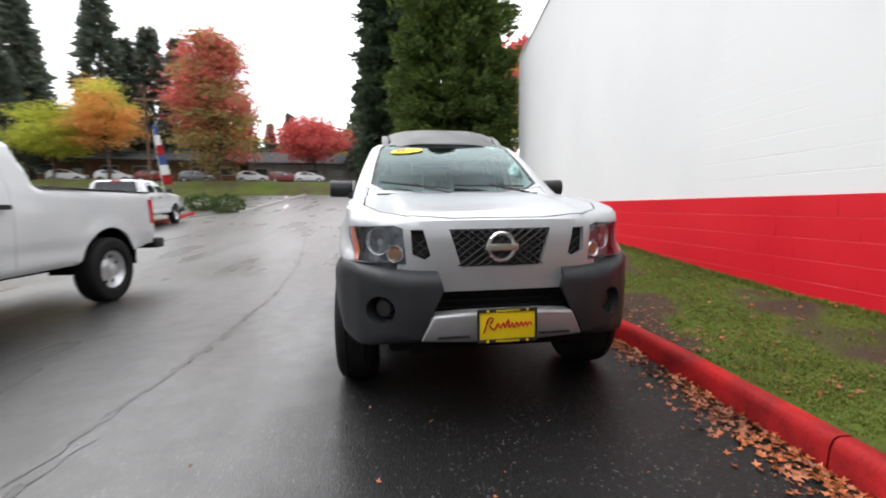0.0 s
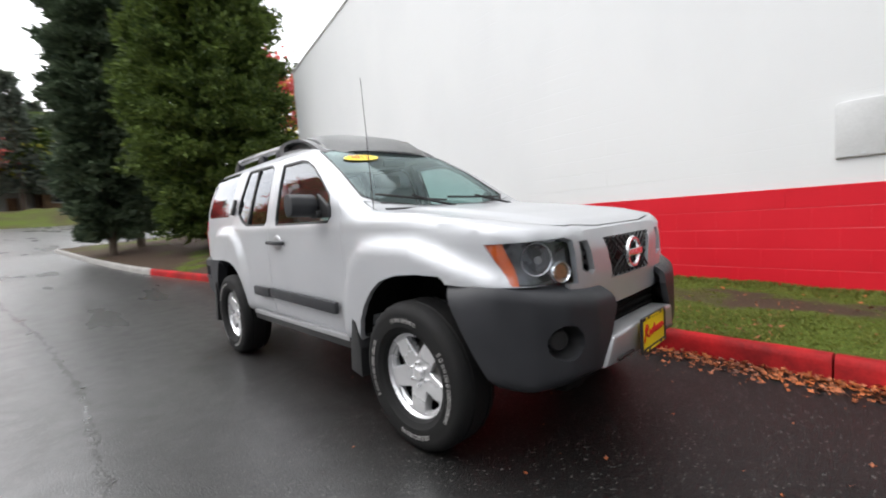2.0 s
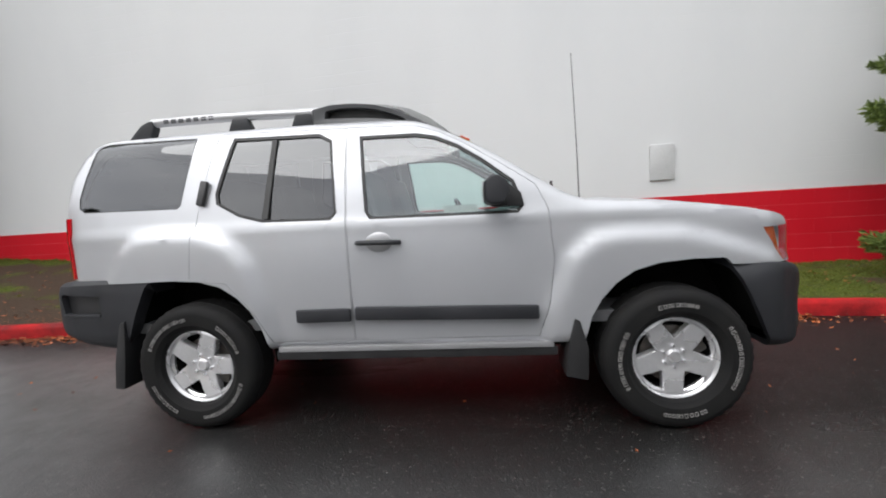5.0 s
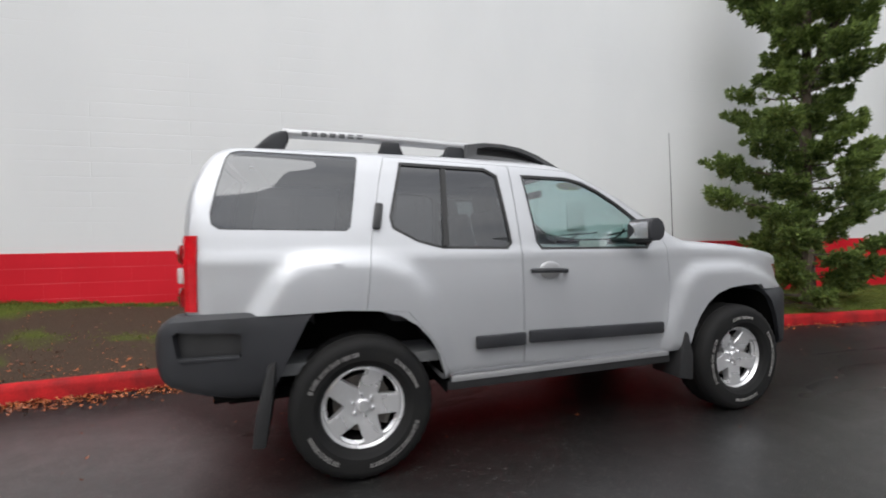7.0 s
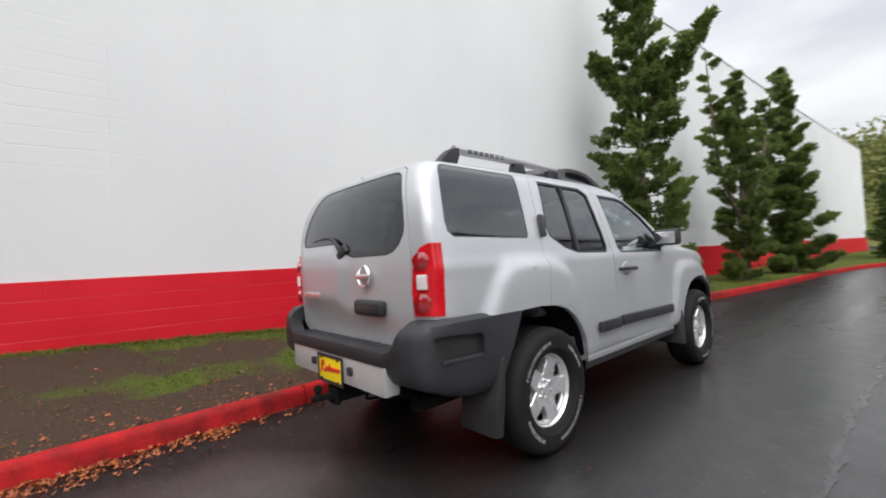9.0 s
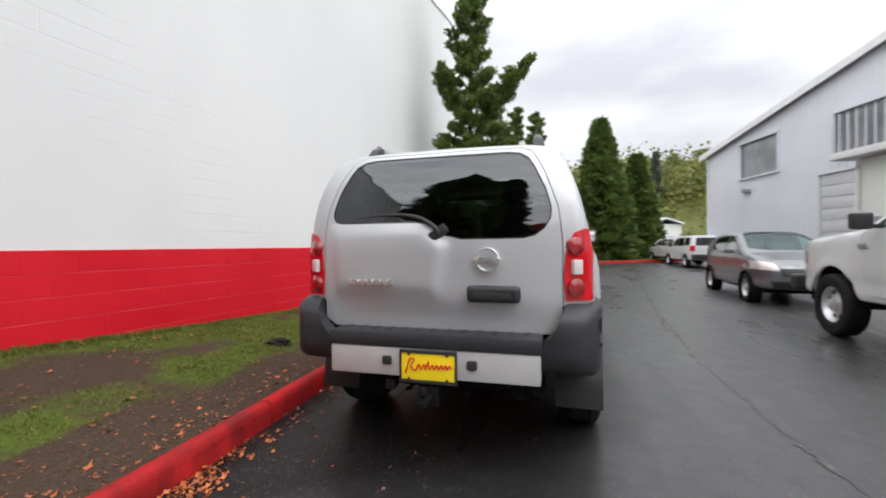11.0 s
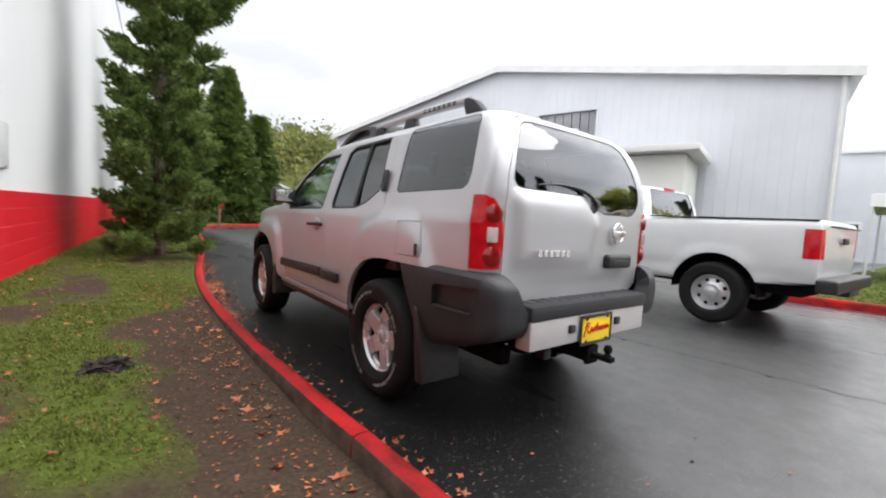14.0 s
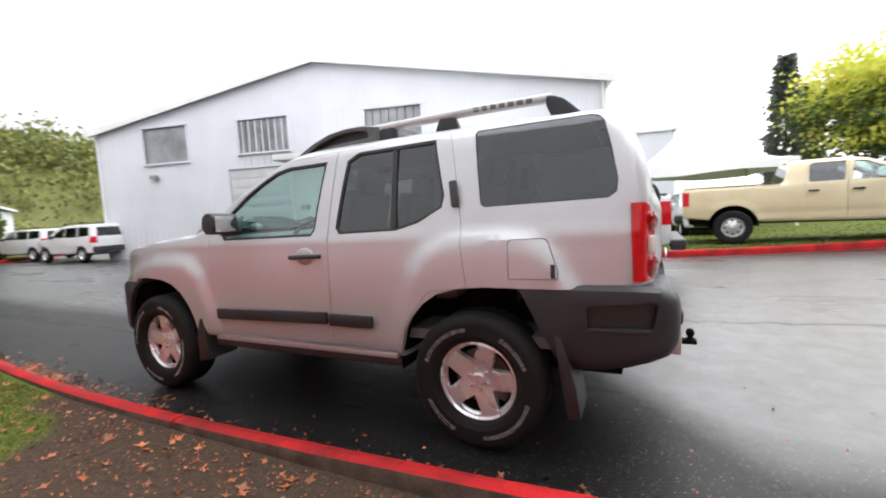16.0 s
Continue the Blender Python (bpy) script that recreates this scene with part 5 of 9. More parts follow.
SCREEN = [(-0.685, -0.735), (-0.60, -0.80), (-0.30, -0.865), (0.30, -0.865), (0.60, -0.80), (0.685, -0.735), (0.60, -0.115), (0.55, -0.085), (0.30, -0.125), (0.0, -0.14), (-0.30, -0.125), (-0.55, -0.085), (-0.60, -0.115)]
HOOD = [(-0.715, -0.80), (-0.30, -0.90), (0.30, -0.90), (0.715, -0.80), (0.725, -1.30), (0.715, -1.68), (0.63, -1.885), (0.49, -2.010), (0.25, -2.045), (-0.25, -2.045), (-0.49, -2.010), (-0.63, -1.885), (-0.715, -1.68), (-0.725, -1.30)]


def arch(y, sign):
    """The wheel opening: round towards the cabin, flat on top, straight and raked on the bumper's side."""
    pts = [(0.46, -0.26), (0.465, 0.0), (0.455, 0.12), (0.425, 0.235), (0.375, 0.325), (0.30, 0.41), (0.205, 0.473), (0.08, 0.508), (-0.08, 0.520), (-0.24, 0.518), (-0.27, 0.49),
           (-0.36, 0.31), (-0.46, 0.10), (-0.545, -0.08), (-0.58, -0.26)]
    return [(y + sign * a, 0.388 + b) for a, b in pts]


def flip(poly):
    return [(-a, b) for a, b in poly]


def suv_wagon():
    top = thing("suv", pose(0, 0, 0), "silver off-road wagon with grey plastic bumpers on wet asphalt", "car")
    bm = skin(SUV_SIDE, SUV_CROSS, SUV_PLAN, ((-1.45, 0.80), (1.65, 0.95)), step=0.042, k=0.07, k_side=0.06, swell=suv_swell)
    lateral = [lambda c, n, s=s: c.x * s > 0.3 and abs(n.x) > 0.25 for s in (-1, 1)]
    BODY, GAP = 0, 99
    # wheel arches and floor
    for s in (0, 1):
        cut(bm, arch(-1.35, 1), "X", lambda c, n, s=s: c.x * (-1, 1)[s] > 0.45, GAP)
        cut(bm, arch(1.35, -1), "X", lambda c, n, s=s: c.x * (-1, 1)[s] > 0.45, GAP)
    tag = {}
    for s in (0, 1):
        w = lateral[s]
        b = 10 + 20 * s
        cut(bm, grow(DOOR_F, 0.0028), "X", w, GAP, {BODY})
        cut(bm, DOOR_F, "X", w, b, {GAP})
        cut(bm, grow(DOOR_R, 0.0028), "X", w, GAP, {BODY})
        cut(bm, DOOR_R, "X", w, b + 1, {GAP})
        for i, (poly, over) in enumerate(((WIN_F, b), (WIN_R, b + 1), (WIN_Q, BODY))):
            cut(bm, grow(poly, 0.016 if i < 2 else 0.006), "X", w, b + 2 + i, {over})
            cut(bm, poly, "X", w, b + 5 + i, {b + 2 + i})
    # the arches again over the doors
    for s in (0, 1):
        cut(bm, arch(1.35, -1), "X", lambda c, n, s=s: c.x * (-1, 1)[s] > 0.45, GAP)
    up = lambda c, n: n.z > 0.2
    cut(bm, grow(SCREEN, 0.018), "Z", lambda c, n: n.z > 0.2 and c.y < 0.2 and c.z > 1.2, 60, {BODY})
    cut(bm, SCREEN, "Z", lambda c, n: n.z > 0.2 and c.y < 0.2 and c.z > 1.2, 61, {60})
    cut(bm, grow(HOOD, 0.010), "Z", lambda c, n: n.z > 0.15 and c.z < 1.32 and c.z > 0.98, GAP, {BODY})
    cut(bm, HOOD, "Z", lambda c, n: n.z > 0.15 and c.z < 1.32 and c.z > 0.98, 62, {GAP})
    back = lambda c, n: c.y > 1.88 and n.y > 0.1
    cut(bm, grow(TAILGATE, 0.005), "Y", back, GAP, {BODY})
    cut(bm, TAILGATE, "Y", back, 63, {GAP})
    cut(bm, grow(WIN_BACK, 0.007), "Y", back, 64, {63})
    cut(bm, WIN_BACK, "Y", back, 65, {64})
    for s in (-1, 1):
        lamp = [(0.700, 0.935), (0.690, 1.06), (0.700, 1.17), (0.722, 1.245), (0.745, 1.285), (0.79, 1.305), (0.86, 1.300), (0.95, 0.935)]
        cut(bm, [(x * s, z) for x, z in lamp], "Y", lambda c, n, s=s: c.y > 1.98 and c.x * s > 0.5, 70 + s, {BODY})
        edge = [(2.132, 0.80), (2.125, 1.5), (1.6, 1.5), (1.6, 0.80)]
        cut(bm, edge, "X", lambda c, n, s=s: c.x * s > 0.5, BODY, {70 + s})
        lamp = [(0.500, 0.845), (0.515, 1.035), (0.56, 1.052), (0.80, 1.045), (0.95, 1.04), (0.95, 0.875), (0.62, 0.855)]
        cut(bm, [(x * s, z) for x, z in lamp], "Y", lambda c, n, s=s: c.y < -1.5 and c.x * s > 0.4, 73 + s, {BODY})
        edge = [(-1.935, 0.70), (-1.930, 0.855), (-1.800, 1.055), (-1.77, 1.2), (-1.4, 1.2), (-1.4, 0.70)]
        cut(bm, edge, "X", lambda c, n, s=s: c.x * s > 0.4, BODY, {73 + s})
        vent = [(0.405, 0.870), (0.375, 0.890), (0.410, 1.028), (0.475, 1.028), (0.470, 0.90)]
        cut(bm, [(x * s, z) for x, z in vent], "Y", lambda c, n: c.y < -1.8, GAP, {BODY})
    cut(bm, [(-0.275, 1.028), (0.275, 1.028), (0.215, 0.828), (-0.215, 0.828)], "Y", lambda c, n: c.y < -1.9, GAP, {BODY})
    cut(bm, [(-1.2, 0.30), (1.2, 0.30), (1.2, 0.70), (-1.2, 0.70)], "Y", lambda c, n: c.y < -1.72, GAP, {BODY})
    for s in (-1, 1):
        cut(bm, [(1.59, 0.2), (1.59, 0.905), (2.5, 0.905), (2.5, 0.2)], "X", lambda c, n, s=s: c.x * s > 0.55, GAP, {BODY})
        cut(bm, [(-1.59, 0.2), (-1.59, 0.872), (-2.5, 0.84), (-2.5, 0.2)], "X", lambda c, n, s=s: c.x * s > 0.55, GAP, {BODY})
    FUEL = [(1.56, 0.955), (1.56, 1.135), (1.575, 1.15), (1.735, 1.15), (1.75, 1.135), (1.80, 0.99), (1.795, 0.955)]
    cut(bm, grow(FUEL, 0.004), "X", lateral[1], GAP, {BODY})
    cut(bm, FUEL, "X", lateral[1], 80, {GAP})

    body = skin_part("body", bm, {BODY}, SILVER, top, "silver metallic painted bodyshell", flange=0.03)
    skin_part("hood", bm, {62}, SILVER, top, flange=0.02)
    gate = skin_part("tailgate", bm, {63}, SILVER, top, flange=0.02)
    skin_part("window_seal", bm, {64}, SEAL, gate, inset=0.002, flange=0.015)
    skin_part("rear_window", bm, {65}, GLASS_TINT, gate, "dark privacy glass", inset=0.004)
    skin_part("windshield_seal", bm, {60}, SEAL, top, inset=0.002, flange=0.02)
    skin_part("windshield", bm, {61}, GLASS_SCREEN, top, "clear greenish windshield glass", inset=0.004)
    skin_part("fuel_flap", bm, {80}, SILVER, top, flange=0.012)
    for s in (0, 1):
        b = 10 + 20 * s
        for k, (nm, dtag, wtag, mat) in enumerate((("front_door", b, b + 2, GLASS_CLEAR), ("rear_door", b + 1, b + 3, GLASS_TINT))):
            door = skin_part(nm, bm, {dtag}, SILVER, top, flange=0.02)
            skin_part("window_frame", bm, {wtag}, SEAL, door, "black window surround", inset=0.003, flange=0.02)
            skin_part("window_pane", bm, {wtag + 3}, mat, door, inset=0.012)
            sg = (-1, 1)[s]
            if k == 0:
                grip = tube([(sg * 0.872, 0.325, 1.072), (sg * 0.918, 0.29, 1.075), (sg * 0.922, 0.20, 1.073), (sg * 0.918, 0.12, 1.070), (sg * 0.872, 0.085, 1.066)], 0.0145, n=10)
                part("handle", grip, PLASTIC, door, "black plastic pull handle")
                cup = bmesh.new()
                bmesh.ops.create_uvsphere(cup, u_segments=24, v_segments=12, radius=1.0)
                bmesh.ops.transform(cup, matrix=pose(sg * 0.873, 0.20, 1.072) @ Matrix.Diagonal((0.012, 0.075, 0.055, 1)), verts=cup.verts)
                part("handle_cup", cup, SATIN, door)
                # the body-side strip, its front length on this door
                part("rub_strip", cube_bm((0.032, 1.015, 0.078), (sg * 0.892, -0.147, 0.668), 0.014, Euler((radians(1.2), 0, 0)).to_matrix()), PLASTIC, door, "grey plastic rubbing strip")
            else:
                part("handle", cube_bm((0.03, 0.045, 0.15), (sg * 0.822, 1.247, 1.405), 0.012, Euler((radians(9), sg * radians(-14), 0)).to_matrix()), PLASTIC_DARK, door, "upright black plastic handle beside the window")
                part("rub_strip", cube_bm((0.032, 0.32, 0.078), (sg * 0.893, 0.545, 0.672), 0.014), PLASTIC, door, "grey plastic rubbing strip")
                bar = extrude_poly([(0.88, 1.235), (0.845, 1.235), (0.815, 1.70), (0.845, 1.70)], "X", -0.01, 0.01)
                for v in bar.verts:
                    v.co.x = sg * (curve_at([(z, x) for x, z in SUV_CROSS[3:]], v.co.z) - 0.004 + v.co.x)
                part("division_bar", bar, SEAL, door)
        skin_part("quarter_seal", bm, {b + 4}, SEAL, top, inset=0.002, flange=0.012)
        skin_part("quarter_window", bm, {b + 7}, GLASS_TINT, top, "dark privacy glass", inset=0.003)
    # lamps
    for s in (-1, 1):
        tl = skin_part("tail_light", bm, {70 + s}, RED_LENS, top, "red tail light with a white reversing lens", inset=-0.010, flange=0.03)
        def seat_at(x, z):
            vs = sorted(tl.data.vertices, key=lambda v: (v.co.x - s * x) ** 2 + (v.co.z - z) ** 2 - 0.02 * v.co.y)[:4]
            return max(v.co.y for v in vs)

        for z, r, m in ((1.215, 0.046, RED_LENS_DEEP), (1.000, 0.050, RED_LENS_DEEP)):
            d = lathe([(0.0, 0.012), (r * 0.6, 0.010), (r, 0.002), (r * 1.02, -0.03)], 24, "Y")
            part("lamp_bowl", shifted(d, pose(s * 0.757, seat_at(0.757, z), z, 0, 0, -s * 34)), m, tl)
        part("reversing_lens", cube_bm((0.058, 0.03, 0.078), (0, 0, 0), 0.010), WHITE_LENS, tl, "white reversing lens").matrix_local = pose(s * 0.757, seat_at(0.757, 1.108) - 0.004, 1.108, 0, 0, -s * 34)
        hl = skin_part("headlight", bm, {73 + s}, LENS, top, "clear headlight with an amber side marker", inset=-0.004, flange=0.02)
        skin_part("lamp_back", bm, {73 + s}, HOUSING, hl, inset=0.055, flange=0.0)
        bowl = lathe([(0.012, 0.03), (0.03, 0.035), (0.055, 0.02), (0.070, -0.004), (0.074, -0.008)], 28, "Y")
        part("reflector_bowl", shifted(bowl, pose(s * 0.640, -1.955, 0.965, 0, 0, s * 30)), REFLECTOR, hl)
        part("bulb", shifted(lathe([(0.0, 0.0), (0.018, 0.004), (0.022, 0.02), (0.022, 0.05)], 18, "Y"), pose(s * 0.635, -1.965, 0.960, 0, 0, s * 30)), SATIN, hl)
        part("turn_lamp", shifted(lathe([(0.0, 0.0), (0.028, 0.003), (0.036, 0.012), (0.034, 0.03)], 24, "Y"), pose(s * 0.560, -2.030, 0.900, 0, 0, s * 26)), AMBER_DIM, hl)
        part("turn_lamp_ring", shifted(lathe([(0.036, 0.012), (0.044, 0.0), (0.050, 0.010), (0.048, 0.035), (0.038, 0.035)], 28, "Y", closed=True), pose(s * 0.560, -2.033, 0.900, 0, 0, s * 26)), CHROME, hl)
        mk = skin_part("side_marker", bm, {73 + s}, AMBER, hl, "amber side marker", inset=0.008)
        me = mk.data
        bmk = bmesh.new()
        bmk.from_mesh(me)
        geom = list(bmk.verts) + list(bmk.edges) + list(bmk.faces)
        bmesh.ops.bisect_plane(bmk, geom=geom, plane_co=(0, -1.908, 0.96), plane_no=(0, -1, 0.36), clear_outer=True)
        bmk.to_mesh(me)
        bmk.free()
    bm.free()

    # wells, floor and sills
    for y in (-1.35, 1.35):
        for s in (-1, 1):
            ring = grow(arch(y, 1 if y < 0 else -1), 0.012)[1:13]
            b = bmesh.new()
            ra = [b.verts.new((s * 0.858, p, q)) for p, q in ring]
            rb = [b.verts.new((s * 0.50, p, q)) for p, q in ring]
            for i in range(len(ring) - 1):
                b.faces.new((ra[i], ra[i + 1], rb[i + 1], rb[i]))
            b.faces.new(rb)
            part("wheel_liner", b, UNDER, top)
    part("floor_pan", join(cube_bm((1.50, 1.72, 0.10), (0, 0.0, 0.47), 0.02), cube_bm((0.9, 4.0, 0.12), (0, 0, 0.50), 0.02)), UNDER, top)
    for s in (-1, 1):
        part("sill_strip", cube_bm((0.05, 1.58, 0.035), (s * 0.842, 0.06, 0.468), 0.010), SATIN, top, "thin bright sill moulding")
        part("sill_panel", cube_bm((0.04, 1.62, 0.055), (s * 0.835, 0.06, 0.428), 0.012), PLASTIC_DARK, top, "black lower sill")
        part("chassis_rail", cube_bm((0.09, 4.1, 0.11), (s * 0.44, 0.02, 0.40), 0.02), UNDER, top)
    for y in (-1.35, 1.35):
        part("axle", tube([(-0.72, y, 0.38), (0.72, y, 0.38)], 0.045, n=12, smooth=0), UNDER, top)
    part("differential", shifted(lathe([(0.0, -0.14), (0.09, -0.11), (0.125, 0), (0.09, 0.11), (0, 0.14)], 20, "Y"), pose(0.05, 1.35, 0.37)), UNDER, top)
    part("exhaust", tube([(-0.45, -0.6, 0.36), (-0.45, 0.6, 0.36), (-0.42, 1.3, 0.52), (-0.55, 1.9, 0.44), (-0.56, 2.12, 0.42)], 0.032), UNDER, top)

    suv_bumpers(top)
    suv_face(top)
    suv_cabin(top)
    suv_rack(top)
    suv_fittings(top)

    tyre = tyre_mesh(0.382, 0.226, 0.258, RUBBER)
    rim = spoke_rim(0.232, 0.215, ALLOY, 5, 0.114, 0.082)
    # Black barrel and added backing disc put the shade behind the spokes into colour.
    barrel = finish(join(lathe([(0.224, 0.045), (0.208, 0.02), (0.203, -0.09), (0.19, -0.09), (0.195, 0.015), (0.212, 0.04)], 40, "X", closed=True), lathe([(0.0, -0.085), (0.2, -0.085), (0.2, -0.09)], 40, "X")), "shaded_rim_barrel", UNDER)
    nut = finish(lathe([(0.0, 0.016), (0.008, 0.015), (0.010, 0.010), (0.011, -0.015)], 10, "X"), "wheel_nut", CHROME)
    cap = finish(lathe([(0.0, 0.006), (0.02, 0.005), (0.028, 0.0), (0.030, -0.02)], 28, "X"), "hub_cap", CHROME)
    disc = finish(join(lathe([(0.06, 0.0), (0.155, 0.0), (0.155, -0.02), (0.06, -0.02)], 36, "X", closed=True), cube_bm((0.07, 0.08, 0.15), (0.0, 0.13, 0.0), 0.012)), "brake_disc", DISC)
    # sidewall lettering: short raised bars along two arcs
    rnd = random.Random(4)
    bars = []
    for a0, a1 in ((0.45, 1.55), (2.3, 3.0), (3.6, 4.75), (5.4, 6.05)):
        b = bmesh.new()
        a = a0
        while a < a1:
            w, h = rnd.uniform(0.016, 0.028), rnd.choice((0.015, 0.017, 0.020))
            m = Matrix.Rotation(a, 4, "X") @ Matrix.Translation((0.1325, 0, 0.296))
            for dy, dz, ww, hh in ((0, -h / 2, w * 0.5, 0.0024), (0, h / 2, w * 0.5, 0.0024), (-w * 0.27, 0, 0.0026, h), (w * 0.27, 0, 0.0026, h)):
                vs = bmesh.ops.create_cube(b, size=1.0)["verts"]
                bmesh.ops.scale(b, vec=(0.003, ww, hh), verts=vs)
                bmesh.ops.transform(b, matrix=m @ Matrix.Translation((0, dy, dz)), verts=vs)
            a += w / 0.296
        bars.append(finish(b, "sidewall_lettering", LETTER_GREY, 0))
    wheel_set(top, [(s * 0.792, y, 0.382) for y in (-1.35, 1.35) for s in (-1, 1)], tyre, rim, nut, cap, disc, bars, barrel, face=0.052)
    return top


def suv_bumpers(top):
    """Grey plastic corners front and rear, silver skid plate, rear step."""
    side = [(-2.00, 0.40), (-2.15, 0.46), (-2.180, 0.60), (-2.175, 0.735), (-2.160, 0.775), (-2.09, 0.815), (-1.96, 0.856), (-1.80, 0.884), (-1.2, 0.91), (-1.2, 0.40)]
    cross = [(0.0, 0.40), (0.78, 0.40), (0.86, 0.46), (0.895, 0.56), (0.915, 0.70), (0.920, 0.775), (0.905, 0.815), (0.855, 0.875), (0.80, 0.90), (0.0, 0.92)]
    plan = [(0.0, -2.180), (0.30, -2.175), (0.48, -2.155), (0.63, -2.105), (0.755, -2.01), (0.85, -1.88), (0.905, -1.74), (0.925, -1.60), (0.930, -1.4), (0.925, -1.0), (0.0, -1.0)]
    bm = skin(side, cross, plan, ((-1.85, 0.64), (-1.3, 0.64)), step=0.034, k=0.028, k_side=0.05)
    for s in (-1, 1):
        cut(bm, arch(-1.35, 1), "X", lambda c, n: True, 99) if s < 0 else None
        face = [(0.35, 0.842), (0.315, 0.72), (0.375, 0.60), (0.430, 0.50), (0.455, 0.415), (0.80, 0.36), (1.1, 0.36), (1.1, 0.95), (0.55, 0.95), (0.50, 0.865)]
        cut(bm, [(x * s, z) for x, z in face], "Y", lambda c, n, s=s: c.x * s > 0.25, 10 + s, {0})
        fog = [(s * (0.640 + 0.076 * math.cos(t * math.pi / 9)), 0.615 + 0.076 * math.sin(t * math.pi / 9)) for t in range(18)]
        cut(bm, fog, "Y", lambda c, n: c.y < -1.95, 99, {10 + s})
    for s in (-1, 1):
        cut(bm, [(-0.9, 0.2), (-0.9, 1.0), (-1.585, 1.0), (-1.585, 0.2)], "X", lambda c, n: True, 99) if s < 0 else None
        corner = skin_part("front_bumper_corner", bm, {10 + s}, PLASTIC, top, "grained dark grey plastic bumper corner", flange=0.03)
        well = lathe([(0.082, 0.0), (0.076, 0.020), (0.068, 0.06), (0.060, 0.08), (0.0, 0.08)], 30, "Y")
        face_y = max(v.co.y for v in bm.verts if abs(v.co.x - s * 0.640) < 0.05 and abs(v.co.z - 0.615) < 0.05 and v.co.y < -1.8)
        turn = pose(s * 0.640, face_y, 0.615, 0, 0, s * 28)
        part("fog_lamp_well", shifted(well, turn), PLASTIC_DARK, corner)
        fogl = lathe([(0.0, 0.030), (0.040, 0.032), (0.048, 0.040), (0.050, 0.08)], 26, "Y")
        part("fog_lamp_blank", shifted(fogl, turn), PLASTIC_DARK, corner)
    bm.free()
    part("lower_grille", join(cube_bm((0.80, 0.06, 0.20), (0, -2.02, 0.63), 0.01), *[cube_bm((0.74, 0.02, 0.012), (0, -2.06, 0.57 + 0.035 * i), 0.003) for i in range(5)]), UNDER, top)
    skid = extrude_poly([(-0.375, 0.590), (-0.20, 0.600), (0.20, 0.600), (0.375, 0.590), (0.440, 0.452), (0.20, 0.440), (-0.20, 0.440), (-0.440, 0.452)], "Y", -2.185, -2.07, 0.018, 3)
    for v in skid.verts:
        v.co.y += 0.35 * max(0.0, 0.50 - v.co.z) + 0.10 * v.co.x ** 2
    sk = part("skid_plate", skid, SATIN, top, "silver plastic skid plate under the grille")
    for s in (-1, 1):
        part("slot", cube_bm((0.17, 0.012, 0.012), (s * 0.27, -2.175, 0.478), 0.003), PLASTIC_DARK, sk)
    part("tow_valance", cube_bm((1.2, 0.10, 0.10), (0, -2.0, 0.42), 0.03), UNDER, top)

    side = [(1.2, 0.45), (1.80, 0.455), (1.98, 0.485), (2.15, 0.535), (2.29, 0.585), (2.345, 0.65), (2.36, 0.78), (2.335, 0.855), (2.25, 0.915), (2.12, 0.935), (1.90, 0.932), (1.2, 0.925)]
    cross = [(0.0, 0.45), (0.78, 0.45), (0.86, 0.50), (0.900, 0.58), (0.922, 0.72), (0.925, 0.82), (0.915, 0.915), (0.905, 0.945), (0.0, 0.95)]
    plan = [(0.0, 1.0), (0.925, 1.0), (0.928, 1.5), (0.910, 1.95), (0.884, 2.14), (0.848, 2.26), (0.785, 2.330), (0.67, 2.355), (0.0, 2.360)]
    bm = skin(side, cross, plan, ((1.4, 0.70), (1.95, 0.70)), step=0.036, k=0.05, k_side=0.06)
    for s in (-1, 1):
        if s < 0:
            cut(bm, arch(1.35, -1), "X", lambda c, n: True, 99)
            cut(bm, [(0.9, 0.2), (0.9, 1.0), (1.592, 1.0), (1.592, 0.2)], "X", lambda c, n: True, 99)
        face = [(0.575, 0.44), (0.575, 0.70), (0.64, 0.78), (0.705, 0.93), (0.72, 1.0), (1.1, 1.0), (1.1, 0.40), (0.60, 0.40)]
        cut(bm, [(x * s, z) for x, z in face], "Y", lambda c, n, s=s: c.x * s > 0.4, 10 + s, {0})
        pocket = [(1.93, 0.71), (1.93, 0.815), (1.945, 0.83), (2.215, 0.845), (2.235, 0.83), (2.215, 0.725), (2.19, 0.705)]
        cut(bm, pocket, "X", lambda c, n, s=s: c.x * s > 0.6, 20 + s, {10 + s})
    for s in (-1, 1):
        corner = skin_part("rear_bumper_corner", bm, {10 + s}, PLASTIC, top, "grained dark grey plastic bumper corner", flange=0.09)
        skin_part("step_pocket", bm, {20 + s}, PLASTIC_DARK, corner, inset=0.035)
        part("pocket_lip", cube_bm((0.026, 0.27, 0.024), (s * 0.880, 2.07, 0.712), 0.009, Euler((0, 0, s * 0.09)).to_matrix()), PLASTIC, corner)
    bm.free()
    step = part("rear_step", cube_bm((1.18, 0.25, 0.085), (0, 2.235, 0.716), 0.026), PLASTIC, top, "ribbed grey plastic step on the rear bumper")
    for i in range(13):
        part("tread_rib", cube_bm((0.028, 0.13, 0.008), (-0.51 + 0.085 * i, 2.225, 0.7580), 0.003), PLASTIC, step)
    bar = cube_bm((1.16, 0.10, 0.158), (0, 2.300, 0.598), 0.016)
    part("bumper_bar", bar, surface("pale_bumper_metal", (0.50, 0.49, 0.49), (0.56, 0.55, 0.55), scale=5, rough=0.32, metal=0.35, fine=0.04), top, "pale silver metal bumper bar")
